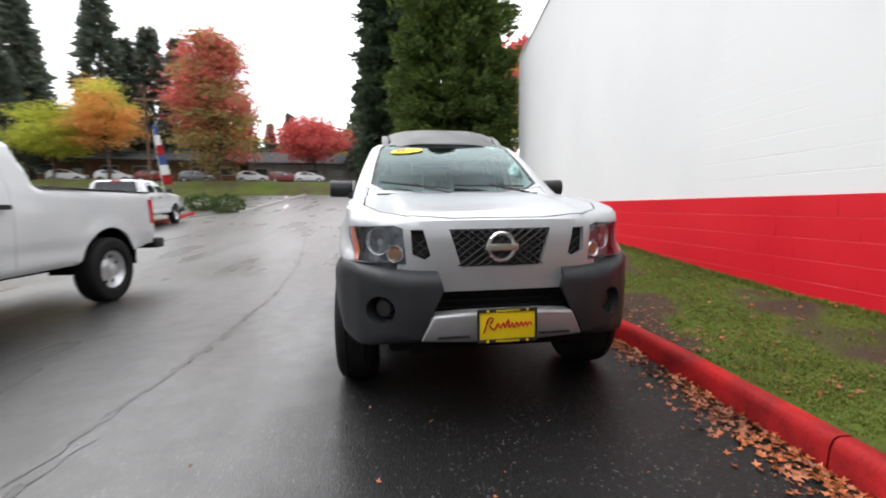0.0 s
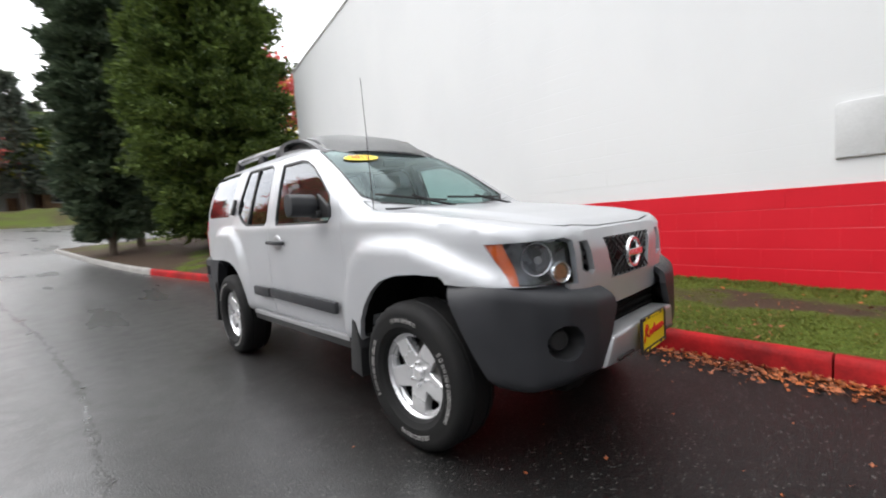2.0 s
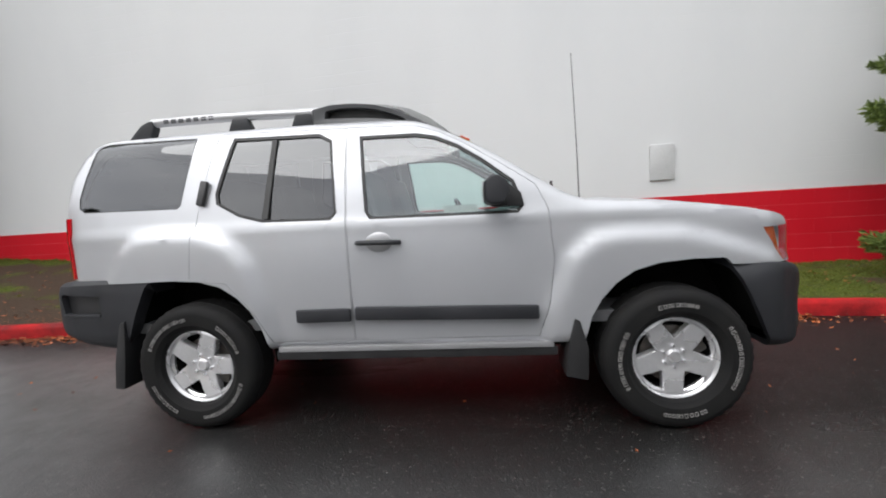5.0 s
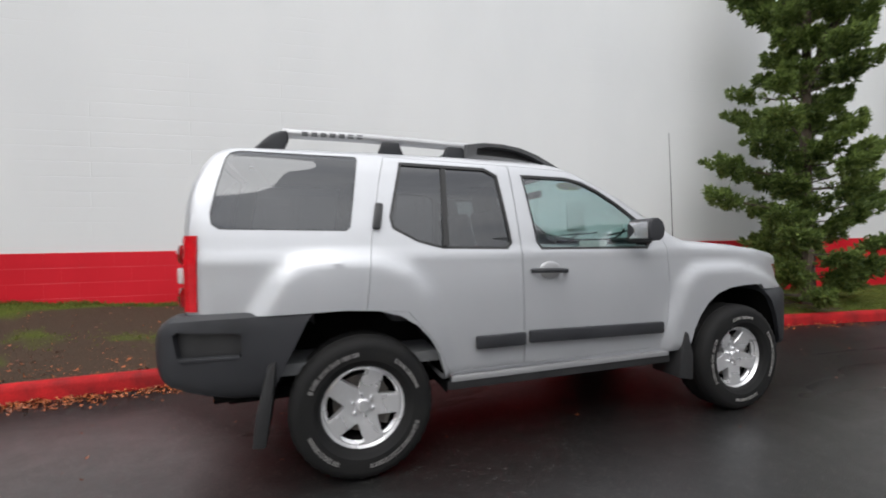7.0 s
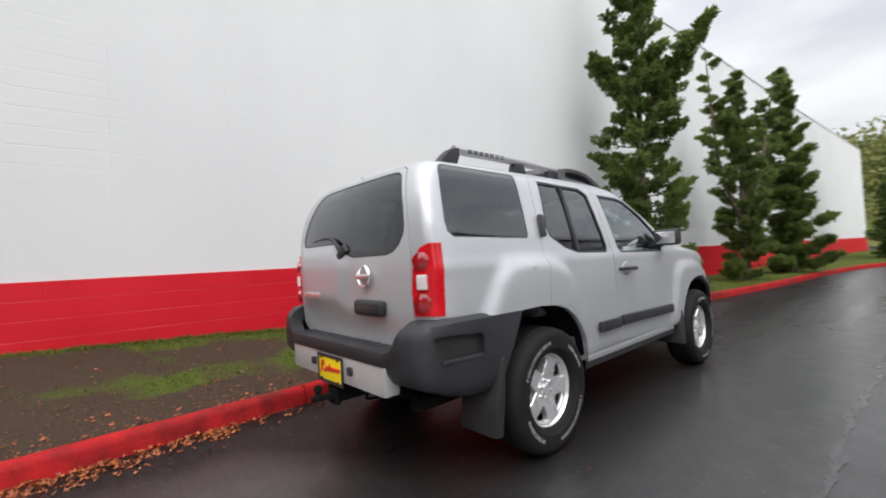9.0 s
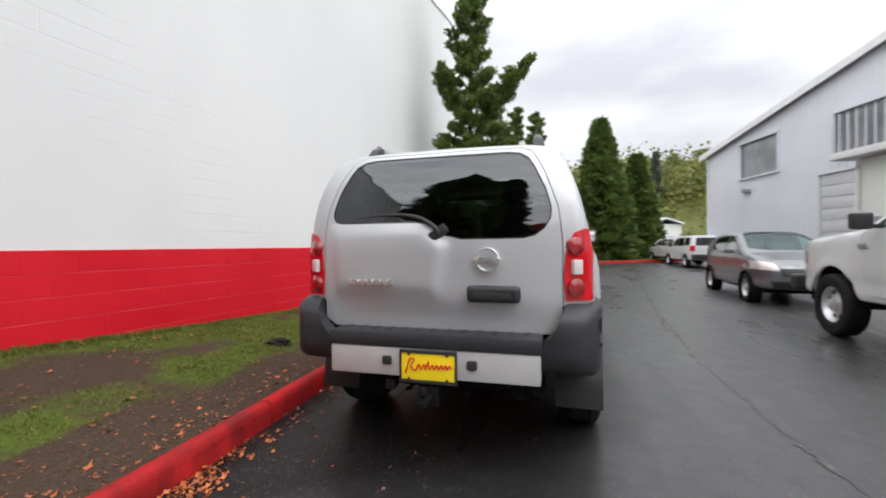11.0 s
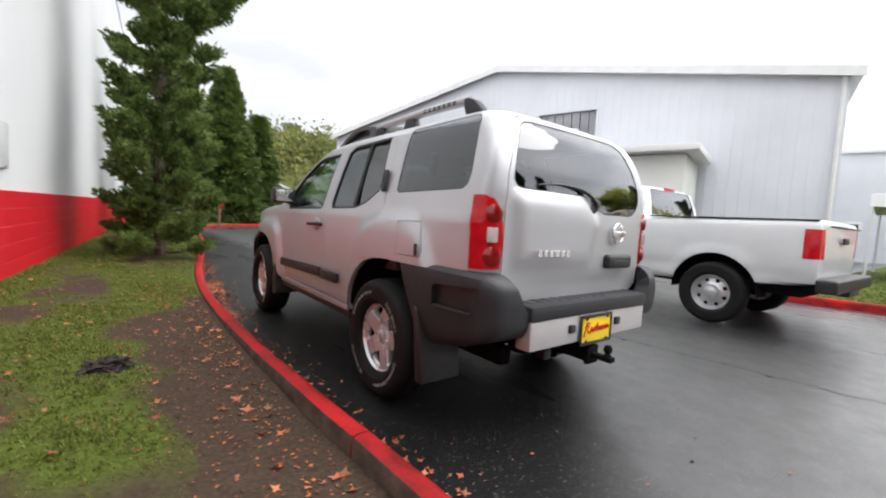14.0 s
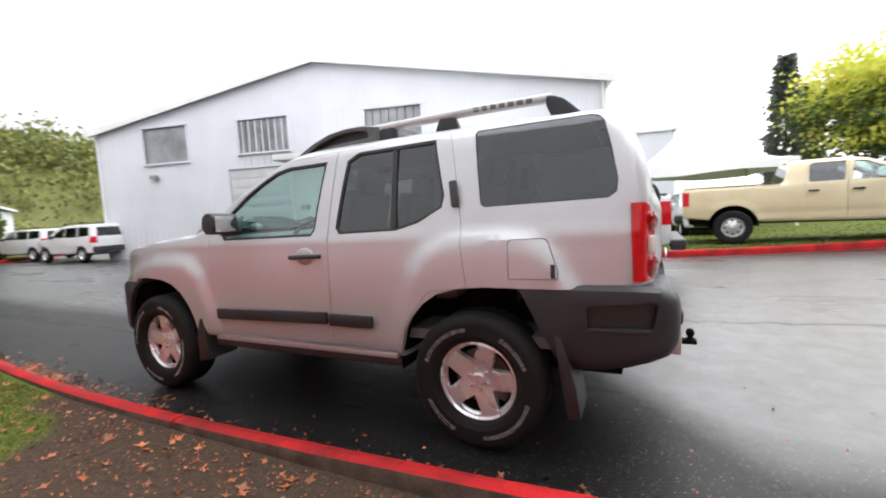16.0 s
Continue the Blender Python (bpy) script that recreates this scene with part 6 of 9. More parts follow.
    for s in (-1, 1):
        part("socket", cube_bm((0.052, 0.03, 0.048), (s * 0.235, 2.352, 0.606), 0.010), PLASTIC_DARK, top, "small black plastic socket")
    # tow hitch
    hitch = part("tow_hitch", tube([(-0.40, 2.05, 0.47), (-0.30, 2.12, 0.44), (0.30, 2.12, 0.44), (0.40, 2.05, 0.47)], 0.032, n=12), UNDER, top, "black tubular tow hitch")
    part("receiver", join(cube_bm((0.085, 0.30, 0.085), (0, 2.20, 0.425), 0.010), cube_bm((0.11, 0.03, 0.11), (0, 2.34, 0.425), 0.010)), UNDER, hitch)
    for s in (-1, 1):
        part("chain_loop", tube([(s * 0.12, 2.14, 0.44), (s * 0.17, 2.22, 0.41), (s * 0.17, 2.14, 0.39)], 0.009, n=8), UNDER, hitch)
    part("ball_mount", join(cube_bm((0.05, 0.16, 0.03), (0, 2.40, 0.425), 0.006), shifted(lathe([(0.0, 0.062), (0.016, 0.058), (0.025, 0.040), (0.022, 0.020), (0.012, 0.010), (0.020, 0.004), (0.022, -0.01)], 18, "Z"), pose(0, 2.445, 0.445))), UNDER, hitch, "black ball mount with a tow ball")
    part("wiring_plug", cube_bm((0.06, 0.07, 0.06), (0.27, 2.20, 0.43), 0.012), PLASTIC_DARK, hitch)


def suv_face(top):
    """Grille mesh, emblem, show plates and windscreen decal."""
    grille = part("grille", cube_bm((0.62, 0.03, 0.26), (0, -2.03, 0.925), 0.006), PLASTIC_DARK, top, "black grille with a diamond mesh")
    b = bmesh.new()
    for sgn in (-1, 1):
        for i in range(-9, 10):
            c = i * 0.052
            pts = []
            for z in (0.835, 0.93, 1.025):
                pts.append((c + sgn * (z - 0.93) * 1.35, -2.078 - 0.03 * (1 - abs(z - 0.93) * 3), z))
            if all(abs(p[0]) < 0.235 + 0.25 * (p[2] - 0.83) for p in pts):
                bb = tube(pts, 0.0055, n=6, smooth=0)
                b = join(b, bb)
            else:
                lim = lambda z: 0.218 + 0.28 * (z - 0.835)
                zs = [z / 1000 for z in range(835, 1026, 5) if abs(c + sgn * (z / 1000 - 0.93) * 1.35) < lim(z / 1000)]
                if len(zs) > 3:
                    pts = [(c + sgn * (z - 0.93) * 1.35, -2.082, z) for z in (zs[0], zs[-1])]
                    b = join(b, tube(pts, 0.0055, n=6, smooth=0))
    part("mesh", b, PLASTIC_DARK, grille)
    for s in (-1, 1):
        vent = part("side_vent", cube_bm((0.14, 0.03, 0.20), (s * 0.43, -2.015, 0.945), 0.005), PLASTIC_DARK, top)
        b = bmesh.new()
        for sgn in (-1, 1):
            for i in range(-4, 5):
                z0 = 0.95 + i * 0.045
                b = join(b, tube([(s * 0.385, -2.062, z0 - sgn * 0.035), (s * 0.475, -2.045, z0 + sgn * 0.035)], 0.005, n=6, smooth=0))
        bmesh.ops.delete(b, geom=[v for v in b.verts if v.co.z > 1.03 or v.co.z < 0.868], context="VERTS")
        part("vent_mesh", b, PLASTIC_DARK, vent)
    ring = lathe([(0.058, 0.0), (0.066, -0.012), (0.076, -0.012), (0.082, 0.0), (0.076, 0.012), (0.062, 0.012)], 48, "Y", closed=True)
    emb = part("emblem", shifted(ring, pose(0, -2.112, 0.932)), CHROME, top, "chrome ring emblem with a cross bar")
    part("emblem_bar", cube_bm((0.176, 0.024, 0.038), (0, -2.118, 0.932), 0.006), CHROME, emb)
    plate_at(top, pose(0.005, -2.202, 0.535, 0, 0, 0), bars=True)
    plate_at(top, pose(0.0, 2.362, 0.584, 0, 0, 180), bars=False)
    # oval sticker at the top of the windshield
    b = bmesh.new()
    n = 28
    vs = []
    for i in range(n):
        a = 2 * math.pi * i / n
        x, y = -0.372 + 0.150 * math.cos(a), -0.285 + 0.052 * math.sin(a)
        vs.append(b.verts.new((x, y, screen_z(x, y) + 0.006)))
    b.faces.new(vs)
    dec = part("year_decal", b, YELLOW, top, "yellow oval year sticker inside the windshield")
    part("digits", text_mesh("2013", 0.088, RED_INK, 0.001, shear=0.2), None, dec).matrix_local = Matrix.Translation((-0.48, -0.312, screen_z(-0.372, -0.312) + 0.010)) @ Matrix.Rotation(radians(28), 4, "X")


def text_mesh(body, size, material, depth=0.002, shear=0.0, bold=0.0):
    cu = bpy.data.curves.new("text", "FONT")
    cu.body = body
    cu.size = size
    cu.extrude = depth
    cu.shear = shear
    cu.offset = bold
    cu.resolution_u = 3
    ob = bpy.data.objects.new("text", cu)
    scene.collection.objects.link(ob)
    dg = bpy.context.evaluated_depsgraph_get()
    me = bpy.data.meshes.new_from_object(ob.evaluated_get(dg))
    bpy.data.objects.remove(ob)
    bpy.data.curves.remove(cu)
    me.materials.clear()
    me.materials.append(material)
    return me


def plate_at(top, m, bars):
    """A yellow dealer plate in a black frame; its script is drawn as a red flourish, facing -y of m."""
    fr = part("plate_frame", join(cube_bm((0.318, 0.012, 0.018), (0, 0, 0.079), 0.004), cube_bm((0.318, 0.012, 0.018), (0, 0, -0.079), 0.004),
                                  cube_bm((0.012, 0.012, 0.16), (-0.153, 0, 0), 0.004), cube_bm((0.012, 0.012, 0.16), (0.153, 0, 0), 0.004)), PLASTIC_DARK, top, "black plate frame")
    fr.matrix_local = m
    part("plate", cube_bm((0.302, 0.004, 0.152), (0, 0.003, 0), 0.001), YELLOW, fr, "yellow dealer plate with red script")
    # a plain red script flourish with an underline swing
    pts = [(-0.125, -0.040), (-0.10, 0.035), (-0.075, 0.03), (-0.095, 0.0), (-0.07, -0.025), (-0.05, 0.008), (-0.038, -0.018), (-0.02, 0.01), (-0.012, -0.018), (0.004, 0.03), (0.008, -0.015), (0.026, 0.01),
           (0.034, -0.016), (0.05, 0.01), (0.058, -0.014), (0.074, 0.012), (0.082, -0.012), (0.098, 0.012), (0.104, -0.012), (0.118, 0.01), (0.13, -0.008)]
    part("script", tube([(x, -0.0015, z + 0.004) for x, z in pts], 0.0045, n=6, smooth=3), RED_INK, fr)
    for sx in (-0.105, 0.105):
        for sz in (0.079, -0.079) if bars else (0.065, -0.065):
            part("screw", shifted(lathe([(0.0, -0.004), (0.007, -0.002), (0.008, 0.004)], 12, "Y"), pose(sx, -0.006, sz)), YELLOW if bars else BLACK_INK, fr)
    if bars:
        for z, w in ((0.079, 0.012), (-0.079, 0.012)):
            for i in range(9):
                part("frame_bar", cube_bm((0.010, 0.002, 0.009), (-0.056 + 0.014 * i, -0.0068, z), 0.0), YELLOW, fr)


def seat(top, x, y, pale=False, wide=0.52):
    s = part("seat", join(cube_bm((wide, 0.50, 0.16), (x, y, 0.86), 0.06, None, 3), cube_bm((wide * 0.96, 0.14, 0.60), (x, y + 0.30, 1.20), 0.055, Euler((radians(-14), 0, 0)).to_matrix(), 3)), CABIN, top, "grey cloth seat")
    part("headrest", cube_bm((0.27, 0.10, 0.18), (x, y + 0.41, 1.545), 0.045, Euler((radians(-12), 0, 0)).to_matrix(), 3), CABIN, s)
    for d in (-0.06, 0.06):
        part("headrest_post", tube([(x + d, y + 0.375, 1.42), (x + d, y + 0.40, 1.50)], 0.007, n=8, smooth=0), CHROME, s)


def suv_cabin(top):
    part("cabin_floor", cube_bm((1.60, 3.3, 0.06), (0, 0.45, 0.60), 0.0), CABIN, top)
    for s in (-1, 1):
        part("door_lining", cube_bm((0.05, 1.48, 0.62), (s * 0.80, 0.08, 0.90), 0.02), CABIN, top)
        part("quarter_lining", cube_bm((0.05, 1.15, 0.26), (s * 0.795, 1.40, 1.10), 0.02), CABIN, top)
    part("headlining", cube_bm((1.16, 1.75, 0.02), (0, 1.05, 1.765), 0.008), CABIN_PALE, top)
    seat(top, -0.40, 0.02)
    seat(top, 0.40, 0.02)
    seat(top, -0.38, 0.92, wide=0.60)
    seat(top, 0.38, 0.92, wide=0.60)
    part("centre_console", cube_bm((0.24, 0.9, 0.26), (0, -0.05, 0.82), 0.04), CABIN, top)
    dash = extrude_poly([(-0.80, 1.10), (-0.74, 1.20), (-0.55, 1.225), (-0.40, 1.20), (-0.34, 1.08), (-0.40, 0.80), (-0.80, 0.80)], "X", -0.78, 0.78, 0.03, 2)
    part("dashboard", dash, surface("dashboard_grey", (0.13, 0.134, 0.138), (0.17, 0.174, 0.178), rough=0.65, bump=0.0006, bump_scale=300), top)
    rim = bmesh.new()
    R, r = 0.185, 0.015
    rings = []
    for i in range(36):
        a = 2 * math.pi * i / 36
        c = Vector((R * math.cos(a), 0, R * math.sin(a)))
        rings.append([rim.verts.new(c + r * (math.cos(2 * math.pi * k / 8) * c.normalized() + math.sin(2 * math.pi * k / 8) * Vector((0, 1, 0)))) for k in range(8)])
    for i in range(36):
        for k in range(8):
            rim.faces.new((rings[i][k], rings[(i + 1) % 36][k], rings[(i + 1) % 36][(k + 1) % 8], rings[i][(k + 1) % 8]))
    for a in (0.15, math.pi - 0.15, -math.pi / 2):
        rim = join(rim, tube([(0, 0, 0), (R * math.cos(a), 0, R * math.sin(a))], 0.014, n=8, smooth=0))
    rim = join(rim, cube_bm((0.14, 0.05, 0.10), (0, 0, 0), 0.02))
    part("steering_wheel", shifted(rim, pose(0.38, -0.22, 1.13, -24)), PLASTIC_DARK, top, "black steering wheel")
    part("interior_mirror", cube_bm((0.22, 0.03, 0.06), (0, -0.20, 1.64), 0.012), PLASTIC_DARK, top)
    part("window_sheet", cube_bm((0.20, 0.002, 0.26), (-0.70, -0.25, 1.12), 0.0, Euler((0, 0, radians(80))).to_matrix()), OFF_WHITE, top, "white paper sticker inside the passenger window")


def ring_plate(outer, inner, xa, xb, s):
    """A thick plate with one opening, between two outlines of equal count, its outer edge leaning in and rounded."""
    b = bmesh.new()
    lo, li = [b.verts.new((xa, y, z)) for y, z in outer], [b.verts.new((xa, y, z)) for y, z in inner]
    mid = [((yo * 0.82 + yi * 0.18), (zo * 0.82 + zi * 0.18)) for (yo, zo), (yi, zi) in zip(outer, inner)]
    hm = [b.verts.new((xb - s * 0.018, y, z)) for y, z in outer]
    ho, hi = [b.verts.new((xb, y, z)) for y, z in mid], [b.verts.new((xb - s * 0.006, y, z)) for y, z in inner]
    n = len(outer)
    for i in range(n):
        j = (i + 1) % n
        for p, q in ((lo, hm), (hm, ho), (ho, hi), (hi, li), (li, lo)):
            b.faces.new((p[i], p[j], q[j], q[i]))
    bmesh.ops.recalc_face_normals(b, faces=b.faces)
    return b


def suv_rack(top):
    loop_grey = surface("mid_grey_plastic", (0.075, 0.077, 0.08), (0.10, 0.102, 0.105), scale=5, rough=0.42, bump=0.0005, bump_scale=300, fine=0.12)
    for s in (-1, 1):
        rail = part("roof_rail", tube([(s * 0.545, 1.74, 1.897), (s * 0.550, 1.20, 1.892), (s * 0.550, 0.56, 1.872)], 0.028, n=14, smooth=4), SATIN, top, "silver roof rail on black feet")
        cap = extrude_poly([(1.905, 1.785), (1.885, 1.808), (1.84, 1.852), (1.80, 1.886), (1.75, 1.906), (1.71, 1.908), (1.71, 1.858), (1.74, 1.79)], "X", s * 0.545 - 0.031, s * 0.545 + 0.031, 0.022, 3)
        part("rear_foot", cap, PLASTIC, rail)
        for y in (1.12, 0.70):
            ft = extrude_poly([(y + 0.085, 1.795), (y + 0.06, 1.85), (y + 0.05, 1.875), (y - 0.05, 1.875), (y - 0.06, 1.85), (y - 0.085, 1.795)], "X", s * 0.550 - 0.026, s * 0.550 + 0.026, 0.012)
            part("middle_foot", ft, PLASTIC, rail)
        # lettering on the rail: plain raised bars
        for i in range(7):
            part("letter_bar", cube_bm((0.004, 0.035, 0.026), (s * 0.5745, 1.62 - 0.052 * i, 1.893), 0.002), loop_grey, rail)
        outer = [(0.64, 1.785), (0.64, 1.885), (0.52, 1.905), (0.38, 1.903), (0.24, 1.884), (0.10, 1.838), (-0.02, 1.780), (-0.12, 1.722), (-0.06, 1.720), (0.08, 1.755), (0.24, 1.778), (0.44, 1.785)]
        inner = [(0.560, 1.822), (0.550, 1.866), (0.47, 1.878), (0.37, 1.876), (0.26, 1.860), (0.16, 1.830), (0.09, 1.800), (0.05, 1.780), (0.08, 1.776), (0.15, 1.788), (0.27, 1.804), (0.42, 1.815)]
        part("front_loop", ring_plate(outer, inner, s * 0.535, s * 0.595, s), loop_grey, rail)
        # Added black sheet behind the loop gives its opening a painted shade.
        part("loop_opening_shade", extrude_poly(inner, "X", s * 0.530, s * 0.536), SEAL, rail)
    # cover plate of the gear tray between the loops
    b = bmesh.new()
    rows = []
    for y, z in ((-0.115, 1.748), (-0.07, 1.785), (0.0, 1.828), (0.10, 1.868), (0.22, 1.896), (0.36, 1.912), (0.50, 1.912), (0.62, 1.892)):
        half = 0.515 + 0.02 * smoothstep(-0.05, 0.35, y)
        rows.append([(b.verts.new((x * half, y - 0.075 * (1 - x * x) * smoothstep(0.5, -0.1, y), z + 0.042 * smoothstep(-0.13, 0.14, y) - 0.052 * x * x * x * x))) for x in np.linspace(-1, 1, 15)])
    for p, q in zip(rows, rows[1:]):
        for i in range(14):
            b.faces.new((p[i], p[i + 1], q[i + 1], q[i]))
    r = bmesh.ops.solidify(b, geom=list(b.faces), thickness=0.014)
    tray = part("gear_tray_cover", b, surface("weathered_grey_plastic", (0.34, 0.345, 0.345), (0.42, 0.425, 0.42), scale=4, rough=0.40, fine=0.08), top, "grey plastic lid of the roof gear tray")
    part("lid_plate", cube_bm((0.26, 0.012, 0.006), (0.24, 0.03, 1.885), 0.002, Euler((radians(25), 0, 0)).to_matrix()), SATIN, tray)
    for y in (0.62,):
        part("cross_bar", tube([(-0.54, y, 1.865), (0, y, 1.878), (0.54, y, 1.865)], 0.018, n=10), PLASTIC, top, "black roof cross bar")


def suv_fittings(top):
    for s in (-1, 1):
        mir = extrude_poly([(-0.405, 1.25), (-0.398, 1.30), (-0.402, 1.355), (-0.43, 1.380), (-0.47, 1.380), (-0.505, 1.355), (-0.52, 1.31), (-0.51, 1.262), (-0.485, 1.238), (-0.43, 1.236)], "X", s * 0.87, s * 1.055, 0.026, 3)
        for v in mir.verts:
            f = (abs(v.co.x) - 0.86) / 0.2
            v.co.y += 0.02 - 0.02 * f
            v.co.z += 0.006 * f
        mo = part("door_mirror", mir, PLASTIC, top, "dark grey plastic door mirror")
        part("mirror_glass", cube_bm((0.155, 0.004, 0.105), (s * 0.965, -0.388, 1.310), 0.012), CHROME, mo)
        part("mirror_foot", cube_bm((0.10, 0.09, 0.05), (s * 0.855, -0.47, 1.250), 0.018), PLASTIC_DARK, mo)
        part("mirror_sail", extrude_poly([(-0.46, 1.225), (-0.60, 1.225), (-0.585, 1.30), (-0.47, 1.385)], "X", s * 0.835, s * 0.862, 0.006), PLASTIC_DARK, mo)
        # mud flaps
        part("front_mud_flap", extrude_poly([(-0.865, 0.60), (-0.835, 0.62), (-0.80, 0.46), (-0.78, 0.30), (-0.90, 0.275), (-0.905, 0.45)], "X", s * 0.66, s * 0.905, 0.012), PLASTIC_DARK, top, "black mud flap")
        part("rear_mud_flap", extrude_poly([(1.775, 0.68), (1.815, 0.66), (1.875, 0.42), (1.895, 0.26), (1.83, 0.255), (1.80, 0.45)], "X", s * 0.64, s * 0.912, 0.012), PLASTIC_DARK, top, "black mud flap")
    part("aerial", tube([(-0.735, -0.91, 1.21), (-0.735, -0.90, 1.60), (-0.735, -0.885, 2.02)], lambda u: 0.0032 - 0.0016 * u, n=6), PLASTIC_DARK, top, "thin black whip aerial")
    part("aerial_base", shifted(lathe([(0.0, 0.03), (0.008, 0.028), (0.014, 0.004), (0.018, 0.0)], 14, "Z"), pose(-0.735, -0.91, 1.205)), PLASTIC_DARK, top)
    # wipers
    for x0, x1 in ((-0.62, -0.08), (-0.02, 0.56)):
        pts = []
        for i in range(6):
            x = x0 + (x1 - x0) * i / 5
            y = -0.875 + 0.07 * abs(x) + 0.055 * (1 - i / 5)
            pts.append((x, y, float(curve_at([(-0.93, 1.250), (-0.83, 1.298), (-0.70, 1.390)], y)) + 0.016))
        wp = part("wiper_blade", tube(pts, 0.008, n=6), PLASTIC_DARK, top)
        part("wiper_arm", tube([(x1 + 0.02, -0.93, 1.255), ((x0 + x1) / 2 + 0.1, -0.87, 1.30), ((x0 + x1) / 2, pts[2][1], pts[2][2] + 0.015)], 0.009, n=6), PLASTIC_DARK, wp)
    part("cowl", cube_bm((1.30, 0.10, 0.02), (0, -0.88, 1.245), 0.006), PLASTIC_DARK, top)
    # tailgate fittings
    ring = lathe([(0.050, 0.0), (0.056, 0.010), (0.062, 0.010), (0.067, 0.0), (0.060, -0.008), (0.053, -0.008)], 40, "Y", closed=True)
    emb = part("emblem", shifted(ring, pose(-0.305, 2.250 + gate_bow(0.305), 1.145)), CHROME, top, "chrome ring emblem with a cross bar")
    part("emblem_bar", cube_bm((0.142, 0.018, 0.030), (-0.305, 2.256 + gate_bow(0.305), 1.145), 0.005), CHROME, emb)
    hand = part("tailgate_handle", cube_bm((0.285, 0.060, 0.090), (-0.335, 2.240 + gate_bow(0.335), 0.965), 0.029, None, 4), PLASTIC, top, "black plastic tailgate handle")
    part("handle_recess", cube_bm((0.19, 0.012, 0.036), (-0.33, 2.268 + gate_bow(0.33), 0.956), 0.005), PLASTIC_DARK, hand)
    part("lock", shifted(lathe([(0.0, 0.004), (0.012, 0.003), (0.014, -0.01)], 16, "Y"), pose(-0.445, 2.266 + gate_bow(0.40), 0.965)), CHROME, hand)
    for i in range(6):
        part("badge_bar", cube_bm((0.034, 0.008, 0.036), (0.475 - 0.047 * i, 2.270 + gate_bow(0.475 - 0.047 * i), 1.020), 0.003), CHROME, top)
    arm = part("rear_wiper", tube([(-0.035, 2.267, 1.285), (-0.01, 2.277, 1.330), (0.10, 2.257, 1.385), (0.28, 2.236, 1.400), (0.46, 2.222, 1.385)], lambda u: 0.016 - 0.010 * u, n=8), PLASTIC_DARK, top, "black rear wiper")
    part("wiper_cover", cube_bm((0.12, 0.04, 0.06), (-0.03, 2.257, 1.290), 0.016, Euler((0, radians(35), 0)).to_matrix()), PLASTIC_DARK, arm)
    part("washer_nozzle", cube_bm((0.025, 0.035, 0.018), (0.0, 1.97, 1.785), 0.006), PLASTIC_DARK, top)
    part("fuel_flap_catch", cube_bm((0.012, 0.022, 0.07), (0.922, 1.782, 0.995), 0.006), PLASTIC_DARK, top)


suv_wagon()

# ---- trees ----


def sprays(centres, dirs, sizes, rng, per=4, width=0.34, droop=0.25, spread=0.7):
    """Small pointed leaf sprays: per blades at each centre, fanned round its direction. Returns vertices and faces."""
    c = np.repeat(np.asarray(centres, float), per, 0)
    d = np.repeat(np.asarray(dirs, float), per, 0)
    s = np.repeat(np.asarray(sizes, float), per) * rng.uniform(0.6, 1.3, len(c))
    d = d + rng.normal(0, spread, d.shape) + np.array([0, 0, -droop])
    d /= np.linalg.norm(d, axis=1, keepdims=True) + 1e-9
    r = rng.normal(0, 1, d.shape)
    w = np.cross(d, r)
    w /= np.linalg.norm(w, axis=1, keepdims=True) + 1e-9
    w *= (s * width * 0.5)[:, None]
    L = d * s[:, None]
    up = np.cross(d, w)
    up /= np.linalg.norm(up, axis=1, keepdims=True) + 1e-9
    bend = up * (s * 0.12)[:, None]
    v = np.stack([c, c + L * 0.45 + w + bend, c + L, c + L * 0.45 - w + bend], 1).reshape(-1, 3)
    o = np.arange(len(c))[:, None] * 4
    return v, o + np.arange(4)[None, :]


def crown(name, groups, material, parent, label=""):
    vs, fs, n = [], [], 0
    for v, f in groups:
        vs.append(v)
        fs.append(f + n)
        n += len(v)
    ob = part(name, mesh_np(name, np.concatenate(vs), np.concatenate(fs), material), None, parent, label)
    return ob


